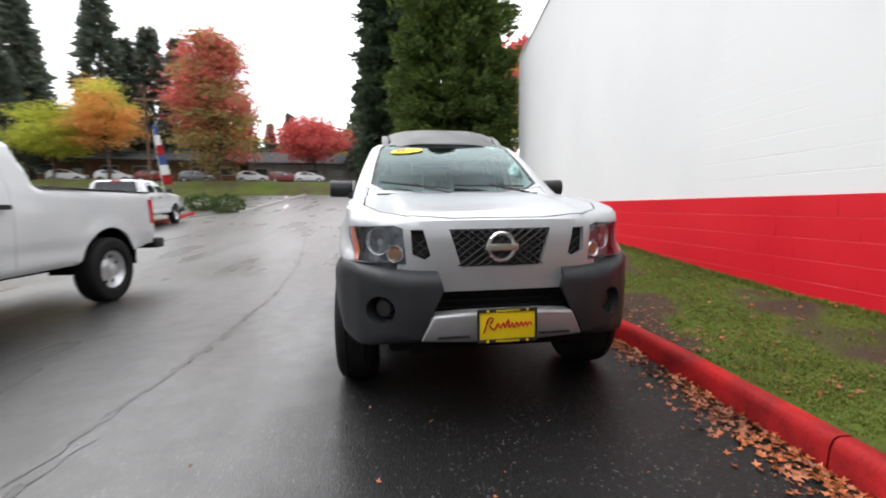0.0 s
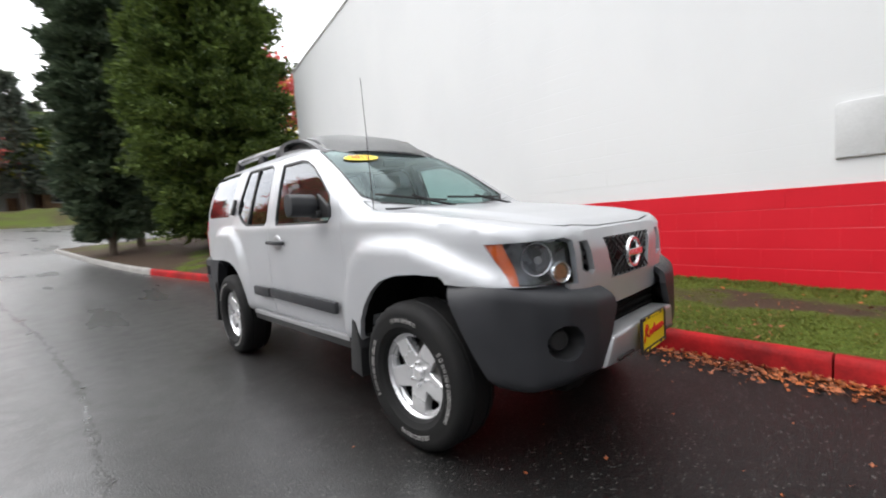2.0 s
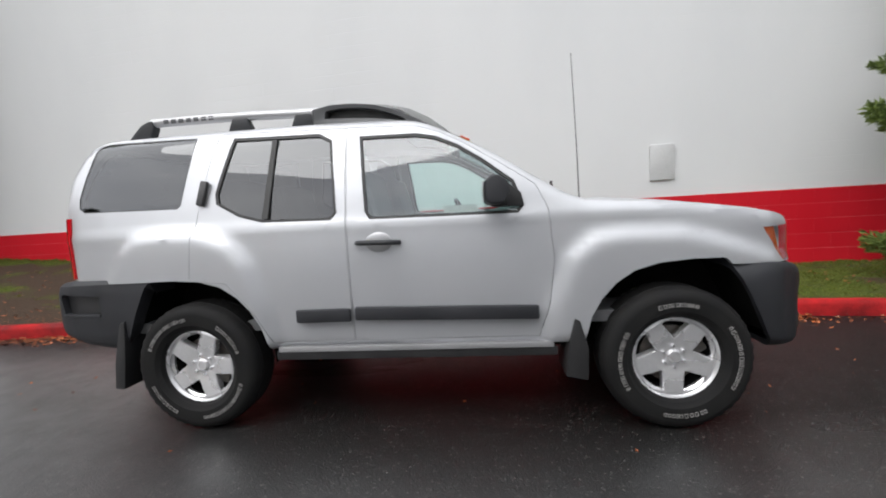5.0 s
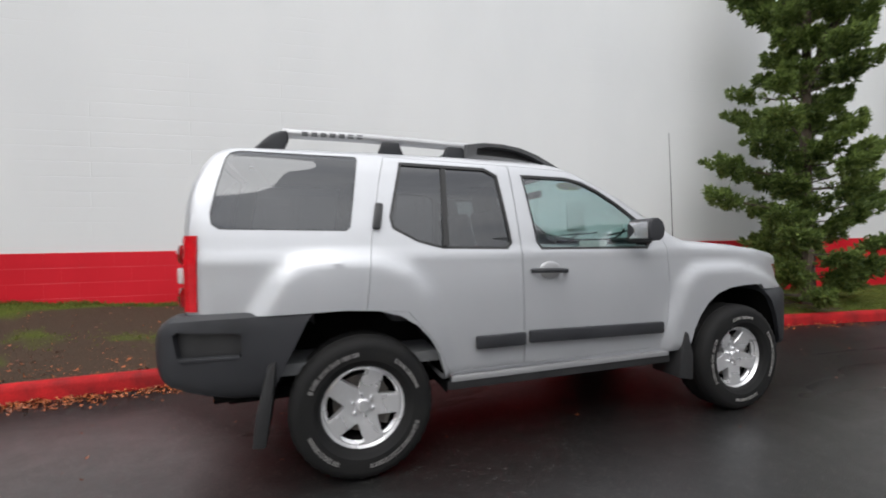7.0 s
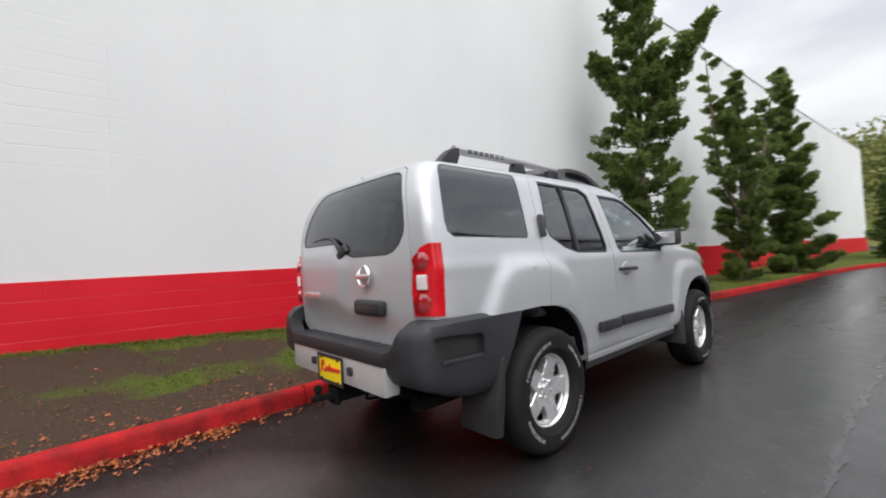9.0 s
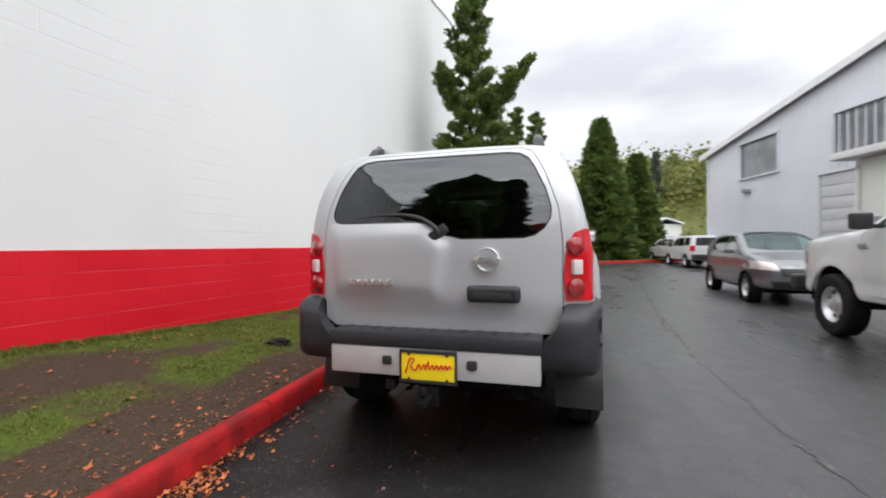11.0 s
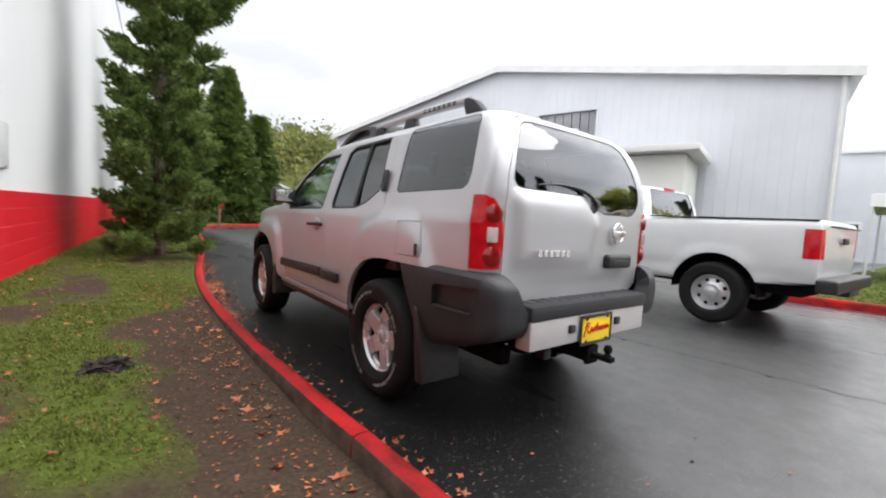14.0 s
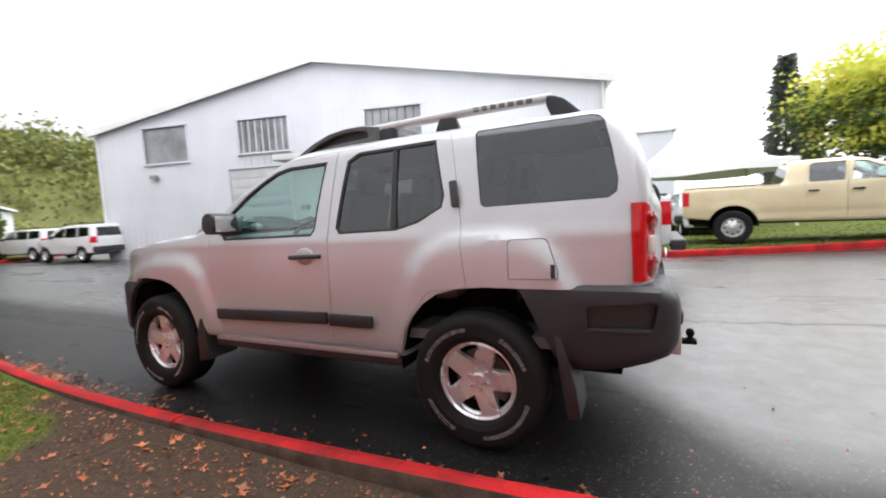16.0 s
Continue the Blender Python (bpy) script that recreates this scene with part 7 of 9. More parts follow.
def columnar_cedar(x, y, z, h, rad, label, seed, clumps=330, per=34, mat=None, low=0.5, taper=1.0, spray=0.20, cone=False, lump=0.30):
    """A dense upright conifer: trunk, limbs and drooping tufts heaped in lumps."""
    rng = np.random.default_rng(seed)
    top = thing("conifer", pose(x, y, z), label, "tree")
    part("trunk", tube([(0, 0, -0.2), (0.05, 0.02, h * 0.4), (0.0, 0.0, h * 0.97)], lambda u: max(0.26 * (1 - u) * rad / 2.2, 0.02), n=10), BARK, top)
    cen, dr, sz = [], [], []
    for i in range(clumps):
        u = rng.uniform(0, 1) ** 0.9
        zz = low + (h - low) * u
        a = rng.uniform(0, 2 * np.pi)
        prof = rad * (1 - u) ** 0.8 * min(1.0, 0.8 + 2 * u) if cone else rad * min(1.0, 0.62 + 2.2 * u) * (1 - u ** (2.2 * taper)) ** 0.8
        prof += 0.02
        r = prof * rng.uniform(0.66, 1.0)
        cc = np.array([r * math.cos(a), r * math.sin(a), zz])
        k = per
        off = rng.normal(0, 1, (k, 3))
        off *= lump * np.cbrt(rng.uniform(0, 1, (k, 1))) / np.linalg.norm(off, axis=1, keepdims=True) * (0.45 + 0.55 * prof / rad) * rng.uniform(0.7, 1.3)
        off[:, 2] *= 0.62
        off += np.outer(rng.uniform(0, 1, k), np.array([math.cos(a), math.sin(a), 0.3])) * lump * 0.5
        cen.append(cc + off)
        out = np.array([math.cos(a), math.sin(a), 0.35])
        dr.append(np.tile(out, (k, 1)))
        sz.append(np.full(k, spray))
    inner = rng.uniform(0, 1, (clumps * 15, 3))
    a, u = inner[:, 0] * 2 * np.pi, inner[:, 1] ** 0.9
    prof = rad * np.minimum(1.0, 0.62 + 2.2 * u) * (1 - u ** (2.2 * taper)) ** 0.8 * 0.72 * np.sqrt(inner[:, 2])
    if cone:
        prof = rad * (1 - u) ** 0.8 * 0.75 * np.sqrt(inner[:, 2])
    cen.append(np.stack([prof * np.cos(a), prof * np.sin(a), low + (h - low) * u], 1))
    dr.append(np.stack([np.cos(a), np.sin(a), 0.1 + 0 * a], 1))
    sz.append(np.full(len(a), spray * 2.2))
    g = sprays(np.concatenate(cen), np.concatenate(dr), np.concatenate(sz), rng, per=3, width=0.42, droop=0.1, spread=0.5)
    crown("crown", [g], mat or CEDAR, top)
    for i in range(14):
        a = rng.uniform(0, 2 * np.pi)
        zz = rng.uniform(low, h * 0.7)
        L = rad * 0.75
        part("limb", tube([(0, 0, zz), (L * 0.5 * math.cos(a), L * 0.5 * math.sin(a), zz + 0.15), (L * math.cos(a), L * math.sin(a), zz + 0.5)], lambda u: 0.05 * (1 - 0.8 * u), n=6), BARK, top)
    return top


def pad_conifer(x, y, z, h, label, seed, envelope, pads, limbs=(), wide=(1.0, 0.0), spray=0.085):
    """A ragged garden conifer: foliage gathered in flattened upswept pads on bent limbs, with gaps between them."""
    rng = np.random.default_rng(seed)
    top = thing("conifer", pose(x, y, z), label, "tree")
    stems = [[(0, 0, -0.2), (0.05, -0.03, h * 0.3), (-0.04, 0.04, h * 0.65), (0, 0, h * 0.98)]] + [list(l) for l in limbs]
    for k, st in enumerate(stems):
        part("trunk" if k == 0 else "limb", tube(st, lambda u, k=k: (0.10 if k == 0 else 0.06) * (1 - u) + 0.012, n=9), BARK, top)
    spots = []
    for i in range(pads):
        u = (i + rng.uniform(0, 1)) / pads
        zz = h * (0.02 + 0.97 * u)
        r = float(np.interp(zz, [p[0] for p in envelope], [p[1] for p in envelope]))
        a = i * 2.4 + rng.uniform(-0.5, 0.5)
        d = np.array([math.cos(a), math.sin(a), 0.0])
        d[:2] *= 1 + (wide[0] - 1) * math.cos(a - wide[1]) ** 2
        reach = r * rng.uniform(0.25, 1.35)
        spots.append((np.array([0, 0, zz - 0.25 * reach]), d * reach + np.array([0, 0, zz]), min(0.12 + 0.19 * r, 0.28) * rng.uniform(0.6, 1.25)))
    for st in limbs:
        pts = [Vector(p) for p in st]
        n = 16
        for i in range(n):
            u = 0.25 + 0.75 * (i + 0.5) / n
            f = u * (len(pts) - 1)
            j = min(int(f), len(pts) - 2)
            c = np.array(pts[j].lerp(pts[j + 1], f - j))
            off = rng.normal(0, 1, 3) * np.array([0.22, 0.22, 0.05]) * (1.3 - u)
            spots.append((c - np.array([0, 0, 0.1]), c + off, (0.25 - 0.15 * u) * rng.uniform(0.8, 1.2)))
    cen, dr, sz = [], [], []
    for foot, c, r in spots:
        out = c - foot
        L = float(np.linalg.norm(out[:2]))
        if L > 0.35:
            part("branch", tube([tuple(foot), tuple(foot + out * 0.5 - np.array([0, 0, 0.05])), tuple(c)], lambda u, L=L: 0.022 * (1 - 0.7 * u) * min(L, 1.4), n=5, smooth=2), BARK, top)
        m = int(300 * (r / 0.25) ** 2) + 30
        v = rng.normal(0, 1, (m, 3))
        v /= np.linalg.norm(v, axis=1, keepdims=True)
        side = out.copy()
        side[2] = 0
        side = side / (np.linalg.norm(side) + 1e-6)
        p = v * r * np.cbrt(rng.uniform(0.25, 1, (m, 1))) * np.array([1, 1, 0.55])
        p *= 1 + 0.35 * np.sin(v[:, :1] * 7 + v[:, 1:2] * 5 + r * 40)
        p += np.outer(p @ side, np.array([0, 0, 0.45])) + np.outer(np.abs(p @ side), side * 0.25)
        cen.append(c + p)
        dr.append(v * np.array([1, 1, 0.5]) * 0.8 + side * 0.5 + np.array([0, 0, 0.45]))
        sz.append(np.full(m, spray))
        inner = int(L / 0.05)
        if inner:
            t = rng.uniform(0.2, 1, inner)[:, None]
            cen.append(foot + out * t + rng.normal(0, 0.05, (inner, 3)))
            dr.append(np.tile(side + np.array([0, 0, 0.4]), (inner, 1)))
            sz.append(np.full(inner, spray))
    g = sprays(np.concatenate(cen), np.concatenate(dr), np.concatenate(sz), rng, per=5, width=0.34, droop=0.0, spread=0.55)
    crown("crown", [g], SPRUCE, top)
    return top


def broadleaf(x, y, z, h, rad, mats, label, seed, clumps=70, per=60, leaf=0.28, trunk_h=0.28, flat=0.8, second=0.5, peak=0.55, rise=-0.35):
    """A park tree: forked trunk and a loose crown of leaf clumps in one or two colours."""
    rng = np.random.default_rng(seed)
    top = thing("tree", pose(x, y, z), label, "tree")
    th = h * trunk_h
    part("trunk", tube([(0, 0, -0.3), (0.05, 0, th * 0.6), (0, 0.05, th * 1.5), (0, 0, h * 0.75)], lambda u: 0.03 * h * 0.55 * (1 - u) + 0.03, n=10), BARK, top)
    sets = [([], [], []) for _ in mats]
    for i in range(clumps):
        v = rng.normal(0, 1, 3)
        v /= np.linalg.norm(v)
        r = rng.uniform(0.45, 1.0)
        cc = np.array([v[0] * rad * r, v[1] * rad * r, th + (h - th) * (0.5 + 0.5 * v[2] * r * flat * 1.2)])
        cc[:2] *= 1.0 - peak * max(0, (cc[2] - th) / (h - th) - 0.25)
        k = per
        off = rng.normal(0, 1, (k, 3)) * np.array([1.25, 1.25, 0.45]) * rad * 0.19
        w = 0 if len(mats) == 1 or rng.random() > second + rise * v[2] else 1
        sets[w][0].append(cc + off)
        sets[w][1].append(np.tile(v + np.array([0, 0, -0.2]), (k, 1)))
        sets[w][2].append(np.full(k, leaf))
        if i % 4 == 0:
            part("limb", tube([(0, 0, th * rng.uniform(0.8, 1.6)), tuple(cc * np.array([0.4, 0.4, 0.75])), tuple(cc)], lambda u: 0.012 * h * (1 - 0.85 * u) + 0.01, n=5, smooth=3), BARK, top)
    for (a, b, c), m in zip(sets, mats):
        if a:
            crown("crown", [sprays(np.concatenate(a), np.concatenate(b), np.concatenate(c), rng, per=1, width=0.85, droop=0.2, spread=1.2)], m, top)
    return top


def far_fir(x, y, z, h, seed, rad=None):
    rng = np.random.default_rng(seed)
    rad = rad or h * 0.16
    top = thing("fir", pose(x, y, z), "tall fir on the skyline, haze put into its colour", "tree", "firs on the skyline")
    part("trunk", tube([(0, 0, -1), (0, 0, h)], lambda u: 0.02 * h * (1 - u) + 0.02, n=6, smooth=0), BARK, top)
    n = 1200
    u = rng.uniform(0.12, 1, n) ** 0.8
    layer = np.round(u * 16) / 16
    a = rng.uniform(0, 2 * np.pi, n)
    r = rad * (1.02 - layer) ** 0.8 * rng.uniform(0.2, 1.0, n) ** 0.6 * (0.8 + 0.3 * np.sin(a * 3 + layer * 40))
    c = np.stack([r * np.cos(a), r * np.sin(a), h * u - r * 0.25], 1)
    d = np.stack([np.cos(a), np.sin(a), -0.15 + 0 * a], 1)
    crown("crown", [sprays(c, d, np.full(n, h * 0.055), rng, per=2, width=0.4, droop=0.1, spread=0.4)], HAZED_FIR, top)


def make_trees():
    g = lambda y: float(land(y))
    columnar_cedar(2.35, 12.2, 0.95, 15.0, 2.25, "tall bright green columnar cedar beyond the wall end", 1, clumps=600, per=80, lump=0.50, spray=0.17, low=0.15)
    columnar_cedar(-0.35, 15.5, 0.80, 15.5, 1.15, "slim dark cedar beside the drive", 2, clumps=280, per=50, lump=0.36, mat=DARK_CEDAR, low=0.5)
    columnar_cedar(0.75, 17.5, 1.0, 16.5, 1.35, "slim dark cedar behind the kerb", 3, clumps=280, per=50, lump=0.36, mat=DARK_CEDAR, low=0.5)
    pad_conifer(1.52, -6.1, 0.10, 8.4, "ragged dark green conifer between kerb and wall", 4, [(0, 0.46), (0.5, 0.62), (1.6, 0.62), (2.6, 0.54), (3.6, 0.50), (4.6, 0.40), (5.6, 0.34), (7.2, 0.20), (8.4, 0.03)], 122,
                limbs=[[(0, 0, 3.6), (-0.5, 0.02, 4.6), (-1.0, 0.05, 5.1), (-1.5, 0.10, 5.75)], [(0, 0, 4.4), (0.35, 0.35, 5.0), (0.55, 0.75, 5.35)]], wide=(1.75, 1.57))
    pad_conifer(0.85, -11.4, 0.10, 6.3, "ragged conifer with a forked top near the wall", 5, [(0, 0.45), (0.6, 0.62), (2.0, 0.58), (2.8, 0.42), (4.0, 0.26), (6.3, 0.06)], 58,
                limbs=[[(0, 0, 1.6), (0.32, 0.5, 3.0), (0.45, 0.72, 4.6), (0.50, 0.80, 6.9)], [(0, 0, 2.0), (-0.35, -0.55, 3.2), (-0.5, -0.9, 4.6), (-0.75, -1.25, 6.2)], [(0, 0, 3.6), (0.15, 0.3, 4.6), (0.3, 0.45, 5.4)]])
    pad_conifer(0.35, -15.2, 0.10, 7.2, "ragged conifer farther along the kerb", 6, [(0, 0.6), (0.8, 0.85), (2.4, 0.75), (4.0, 0.5), (7.2, 0.06)], 75, limbs=[[(0, 0, 2.0), (0.4, 0.4, 3.6), (0.7, 0.6, 5.4)]], spray=0.11)
    columnar_cedar(-3.5, -27.5, 0.1, 9.9, 2.55, "dense pointed cypress at the bend of the drive", 7, clumps=420, per=44, mat=CEDAR, low=0.1, spray=0.24, cone=True, lump=0.4)
    columnar_cedar(-6.5, -31.0, 0.1, 7.9, 2.0, "dense pointed cypress behind the far kerb", 8, clumps=340, per=40, mat=CEDAR, low=0.1, spray=0.24, cone=True, lump=0.4)
    broadleaf(-20.6, 52.2, 4.5, 18.5, 5.0, (MAPLE_MIX, MAPLE_RED), "tall maple turning from green to red", 9, clumps=150, per=190, leaf=0.32, flat=0.98, second=0.45, trunk_h=0.14, peak=0.95, rise=0.3)
    broadleaf(-33.3, 52.6, 4.5, 12.8, 3.7, (MAPLE_GOLD, MAPLE_ORANGE), "yellow and orange autumn tree", 10, clumps=80, per=170, leaf=0.25, second=0.75, peak=0.9)
    broadleaf(-38.6, 51.6, 4.5, 9.8, 3.8, (BUSH, MAPLE_GOLD), "green and yellow autumn tree", 16, clumps=80, per=150, leaf=0.25, second=1.1, peak=0.8)
    broadleaf(-10.0, 59.5, 4.6, 9.6, 5.2, (MAPLE_RED,), "spreading bright red maple", 11, clumps=110, per=130, leaf=0.30, trunk_h=0.36, flat=0.72, peak=0.75)
    broadleaf(9.2, 24.0, 1.6, 11.0, 2.6, (MAPLE_RED, MAPLE_GOLD), "orange-red maple behind the building corner", 12, clumps=70, per=70, leaf=0.35, second=0.4)
    broadleaf(-2.0, 66.0, 4.0, 13.0, 4.5, (BUSH, MAPLE_GOLD), "pale green tree in the far street", 13, clumps=80, per=80, leaf=0.5, second=0.3)
    broadleaf(-34.5, 16.6, 0.3, 10.6, 4.2, (MAPLE_GOLD, BUSH), "orange and green autumn tree beyond the trucks", 14, clumps=90, per=160, leaf=0.28, second=0.35)
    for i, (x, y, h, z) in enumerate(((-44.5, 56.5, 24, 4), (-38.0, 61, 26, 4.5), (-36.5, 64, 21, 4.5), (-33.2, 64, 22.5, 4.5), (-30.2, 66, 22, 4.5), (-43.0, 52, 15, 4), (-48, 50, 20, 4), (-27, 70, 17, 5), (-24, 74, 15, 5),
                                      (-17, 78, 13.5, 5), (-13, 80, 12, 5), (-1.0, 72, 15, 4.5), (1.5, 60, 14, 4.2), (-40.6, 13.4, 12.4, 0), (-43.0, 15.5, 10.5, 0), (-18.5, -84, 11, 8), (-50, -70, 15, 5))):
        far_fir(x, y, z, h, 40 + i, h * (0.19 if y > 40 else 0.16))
    for i, (x, y, h, r, mats) in enumerate(((-34.5, 68, 11.5, 4.2, (RISE, MAPLE_GOLD)), (-28.5, 70, 12.5, 4.4, (RISE, MAPLE_GOLD)), (-24.0, 69, 10.5, 4.0, (MAPLE_GOLD, RISE)), (-15.0, 74, 9.5, 4.2, (RISE,)),
                                            (-5.0, 75, 11.0, 4.5, (RISE, MAPLE_GOLD)), (-41, 64, 11.0, 4.4, (RISE,)))):
        broadleaf(x, y, 4.6, h, r, mats, "green tree turning yellow behind the far shops", 90 + i, clumps=60, per=90, leaf=0.5, trunk_h=0.2, second=0.35)
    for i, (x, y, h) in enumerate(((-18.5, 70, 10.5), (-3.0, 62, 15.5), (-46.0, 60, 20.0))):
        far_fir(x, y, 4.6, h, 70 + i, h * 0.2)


make_trees()

# ---- the other parked vehicles ----


def steel_wheels(top, places, radius, rim, width, finish_mat, holes=8):
    """Plain road wheels: tyre, pressed rim with dark discs for shaded hand holes, centre cap."""
    tyre = tyre_mesh(radius, rim, width, RUBBER)
    w = width / 2
    disc = finish(lathe([(0.0, -w * 0.1), (rim * 0.98, -w * 0.1), (rim, w * 0.75), (rim * 0.97, w * 0.78), (rim * 0.92, w * 0.66), (rim * 0.86, w * 0.40), (rim * 0.80, w * 0.22), (rim * 0.62, w * 0.30), (rim * 0.44, w * 0.50), (rim * 0.36, w * 0.50), (rim * 0.33, w * 0.80), (rim * 0.20, w * 0.92), (0.0, w * 0.95)], 48, "X"), "rim", finish_mat, 30)
    # Raised black disc stands in for the shade inside a hand hole.
    hole = finish(lathe([(0.0, 0.006), (rim * 0.105, 0.005), (rim * 0.11, -0.02)], 14, "X"), "hole_shade_disc", UNDER)
    for n, (x, y, z) in enumerate(places):
        s = 1 if x > 0 else -1
        wh = new("wheel")
        wh.parent = top
        wh.matrix_local = pose(x, y, z, 0, 0, 0 if s > 0 else 180) @ pose(0, 0, 0, 23 * n)
        part("tyre", tyre, None, wh)
        part("rim", disc, None, wh)
        for k in range(holes):
            part("hole_shade_disc", hole, None, wh).matrix_local = Matrix.Rotation(2 * math.pi * k / holes, 4, "X") @ Matrix.Translation((w * 0.275, 0, rim * 0.70))


def car_body(top, paint, side, cross, plan, spine, arches, side_windows, screen, back, step=0.06, k=0.08, seams=(), hood=None, bed=None, lamps=(), inner=None):
    """A painted skin with glazed openings, door seams and wheel arches."""
    def flare(q):
        q = q.copy()
        for y, z, r in arches:
            d = np.hypot(q[:, 1] - y, q[:, 2] - z)
            q[:, 0] += np.sign(q[:, 0]) * smoothstep(0.45, 0.7, np.abs(q[:, 0])) * 0.016 * smoothstep(r + 0.14, r + 0.04, d)
        q[:, 0] -= np.sign(q[:, 0]) * smoothstep(0.5, 0.75, np.abs(q[:, 0])) * 0.018 * np.exp(-((q[:, 2] - 0.72 * arches[0][1] / 0.42) / 0.07) ** 2)
        return q

    bm = skin(side, cross, plan, spine, step=step, k=k, k_side=0.10, swell=flare)
    GAP = 99
    for s in (-1, 1):
        for y, z, r in arches:
            cut(bm, arch_outline(y, z, r), "X", lambda c, n, s=s: c.x * s > 0.45, GAP)
        w = lambda c, n, s=s: c.x * s > 0.3 and abs(n.x) > 0.25
        for j, poly in enumerate(seams):
            cut(bm, grow(poly, 0.005), "X", w, GAP, {0})
            cut(bm, poly, "X", w, 50 + j + 100 * (s > 0), {GAP})
            for y, z, r in arches:
                cut(bm, arch_outline(y, z, r), "X", lambda c, n, s=s: c.x * s > 0.45, GAP)
        for i, (poly, g) in enumerate(side_windows):
            o = 100 * (s > 0)
            cut(bm, grow(poly, 0.012), "X", w, 20 + i + o, {0, *range(50 + o, 50 + o + len(seams))})
            cut(bm, poly, "X", w, 10 + i + o, {20 + i + o})
    if screen:
        zs = min(p[1] for p in side) + 0.5
        cut(bm, grow(screen, 0.015), "Z", lambda c, n: n.z > 0.15 and n.y < 0 and c.z > zs, 30, {0})
        cut(bm, screen, "Z", lambda c, n: n.z > 0.15 and n.y < 0 and c.z > zs, 31, {30})
    if back:
        cut(bm, grow(back, 0.012), "Y", lambda c, n: n.y > 0.15, 32, {0})
        cut(bm, back, "Y", lambda c, n: n.y > 0.15, 33, {32})
    if hood:
        cut(bm, grow(hood, 0.005), "Z", lambda c, n: n.z > 0.4, GAP, {0})
        cut(bm, hood, "Z", lambda c, n: n.z > 0.4, 34, {GAP})
    if bed:
        cut(bm, bed, "Z", lambda c, n: n.z > 0.3 and c.z > 1.2, GAP, {0})
    for j, (poly, axis, where, mat, nm) in enumerate(lamps):
        cut(bm, poly, axis, where, 70 + j, {0})
    skin_part("body", bm, {0}, paint, top, flange=0.03)
    for o in (0, 100):
        for j in range(len(seams)):
            skin_part("door", bm, {50 + j + o}, paint, top, flange=0.02)
        for i, (poly, g) in enumerate(side_windows):
            skin_part("window_seal", bm, {20 + i + o}, SEAL, top, inset=0.003, flange=0.015)
            skin_part("side_window", bm, {10 + i + o}, g, top, inset=0.010)
    skin_part("windshield_seal", bm, {30}, SEAL, top, inset=0.003, flange=0.015)
    skin_part("windshield", bm, {31}, GLASS_SCREEN, top, inset=0.006)
    skin_part("rear_seal", bm, {32}, SEAL, top, inset=0.003, flange=0.015)
    skin_part("rear_window", bm, {33}, GLASS_TINT, top, inset=0.006)
    skin_part("hood", bm, {34}, paint, top, flange=0.02)
    for j, (poly, axis, where, mat, nm) in enumerate(lamps):
        skin_part(nm, bm, {70 + j}, mat, top, inset=-0.006, flange=0.02)
    bm.free()


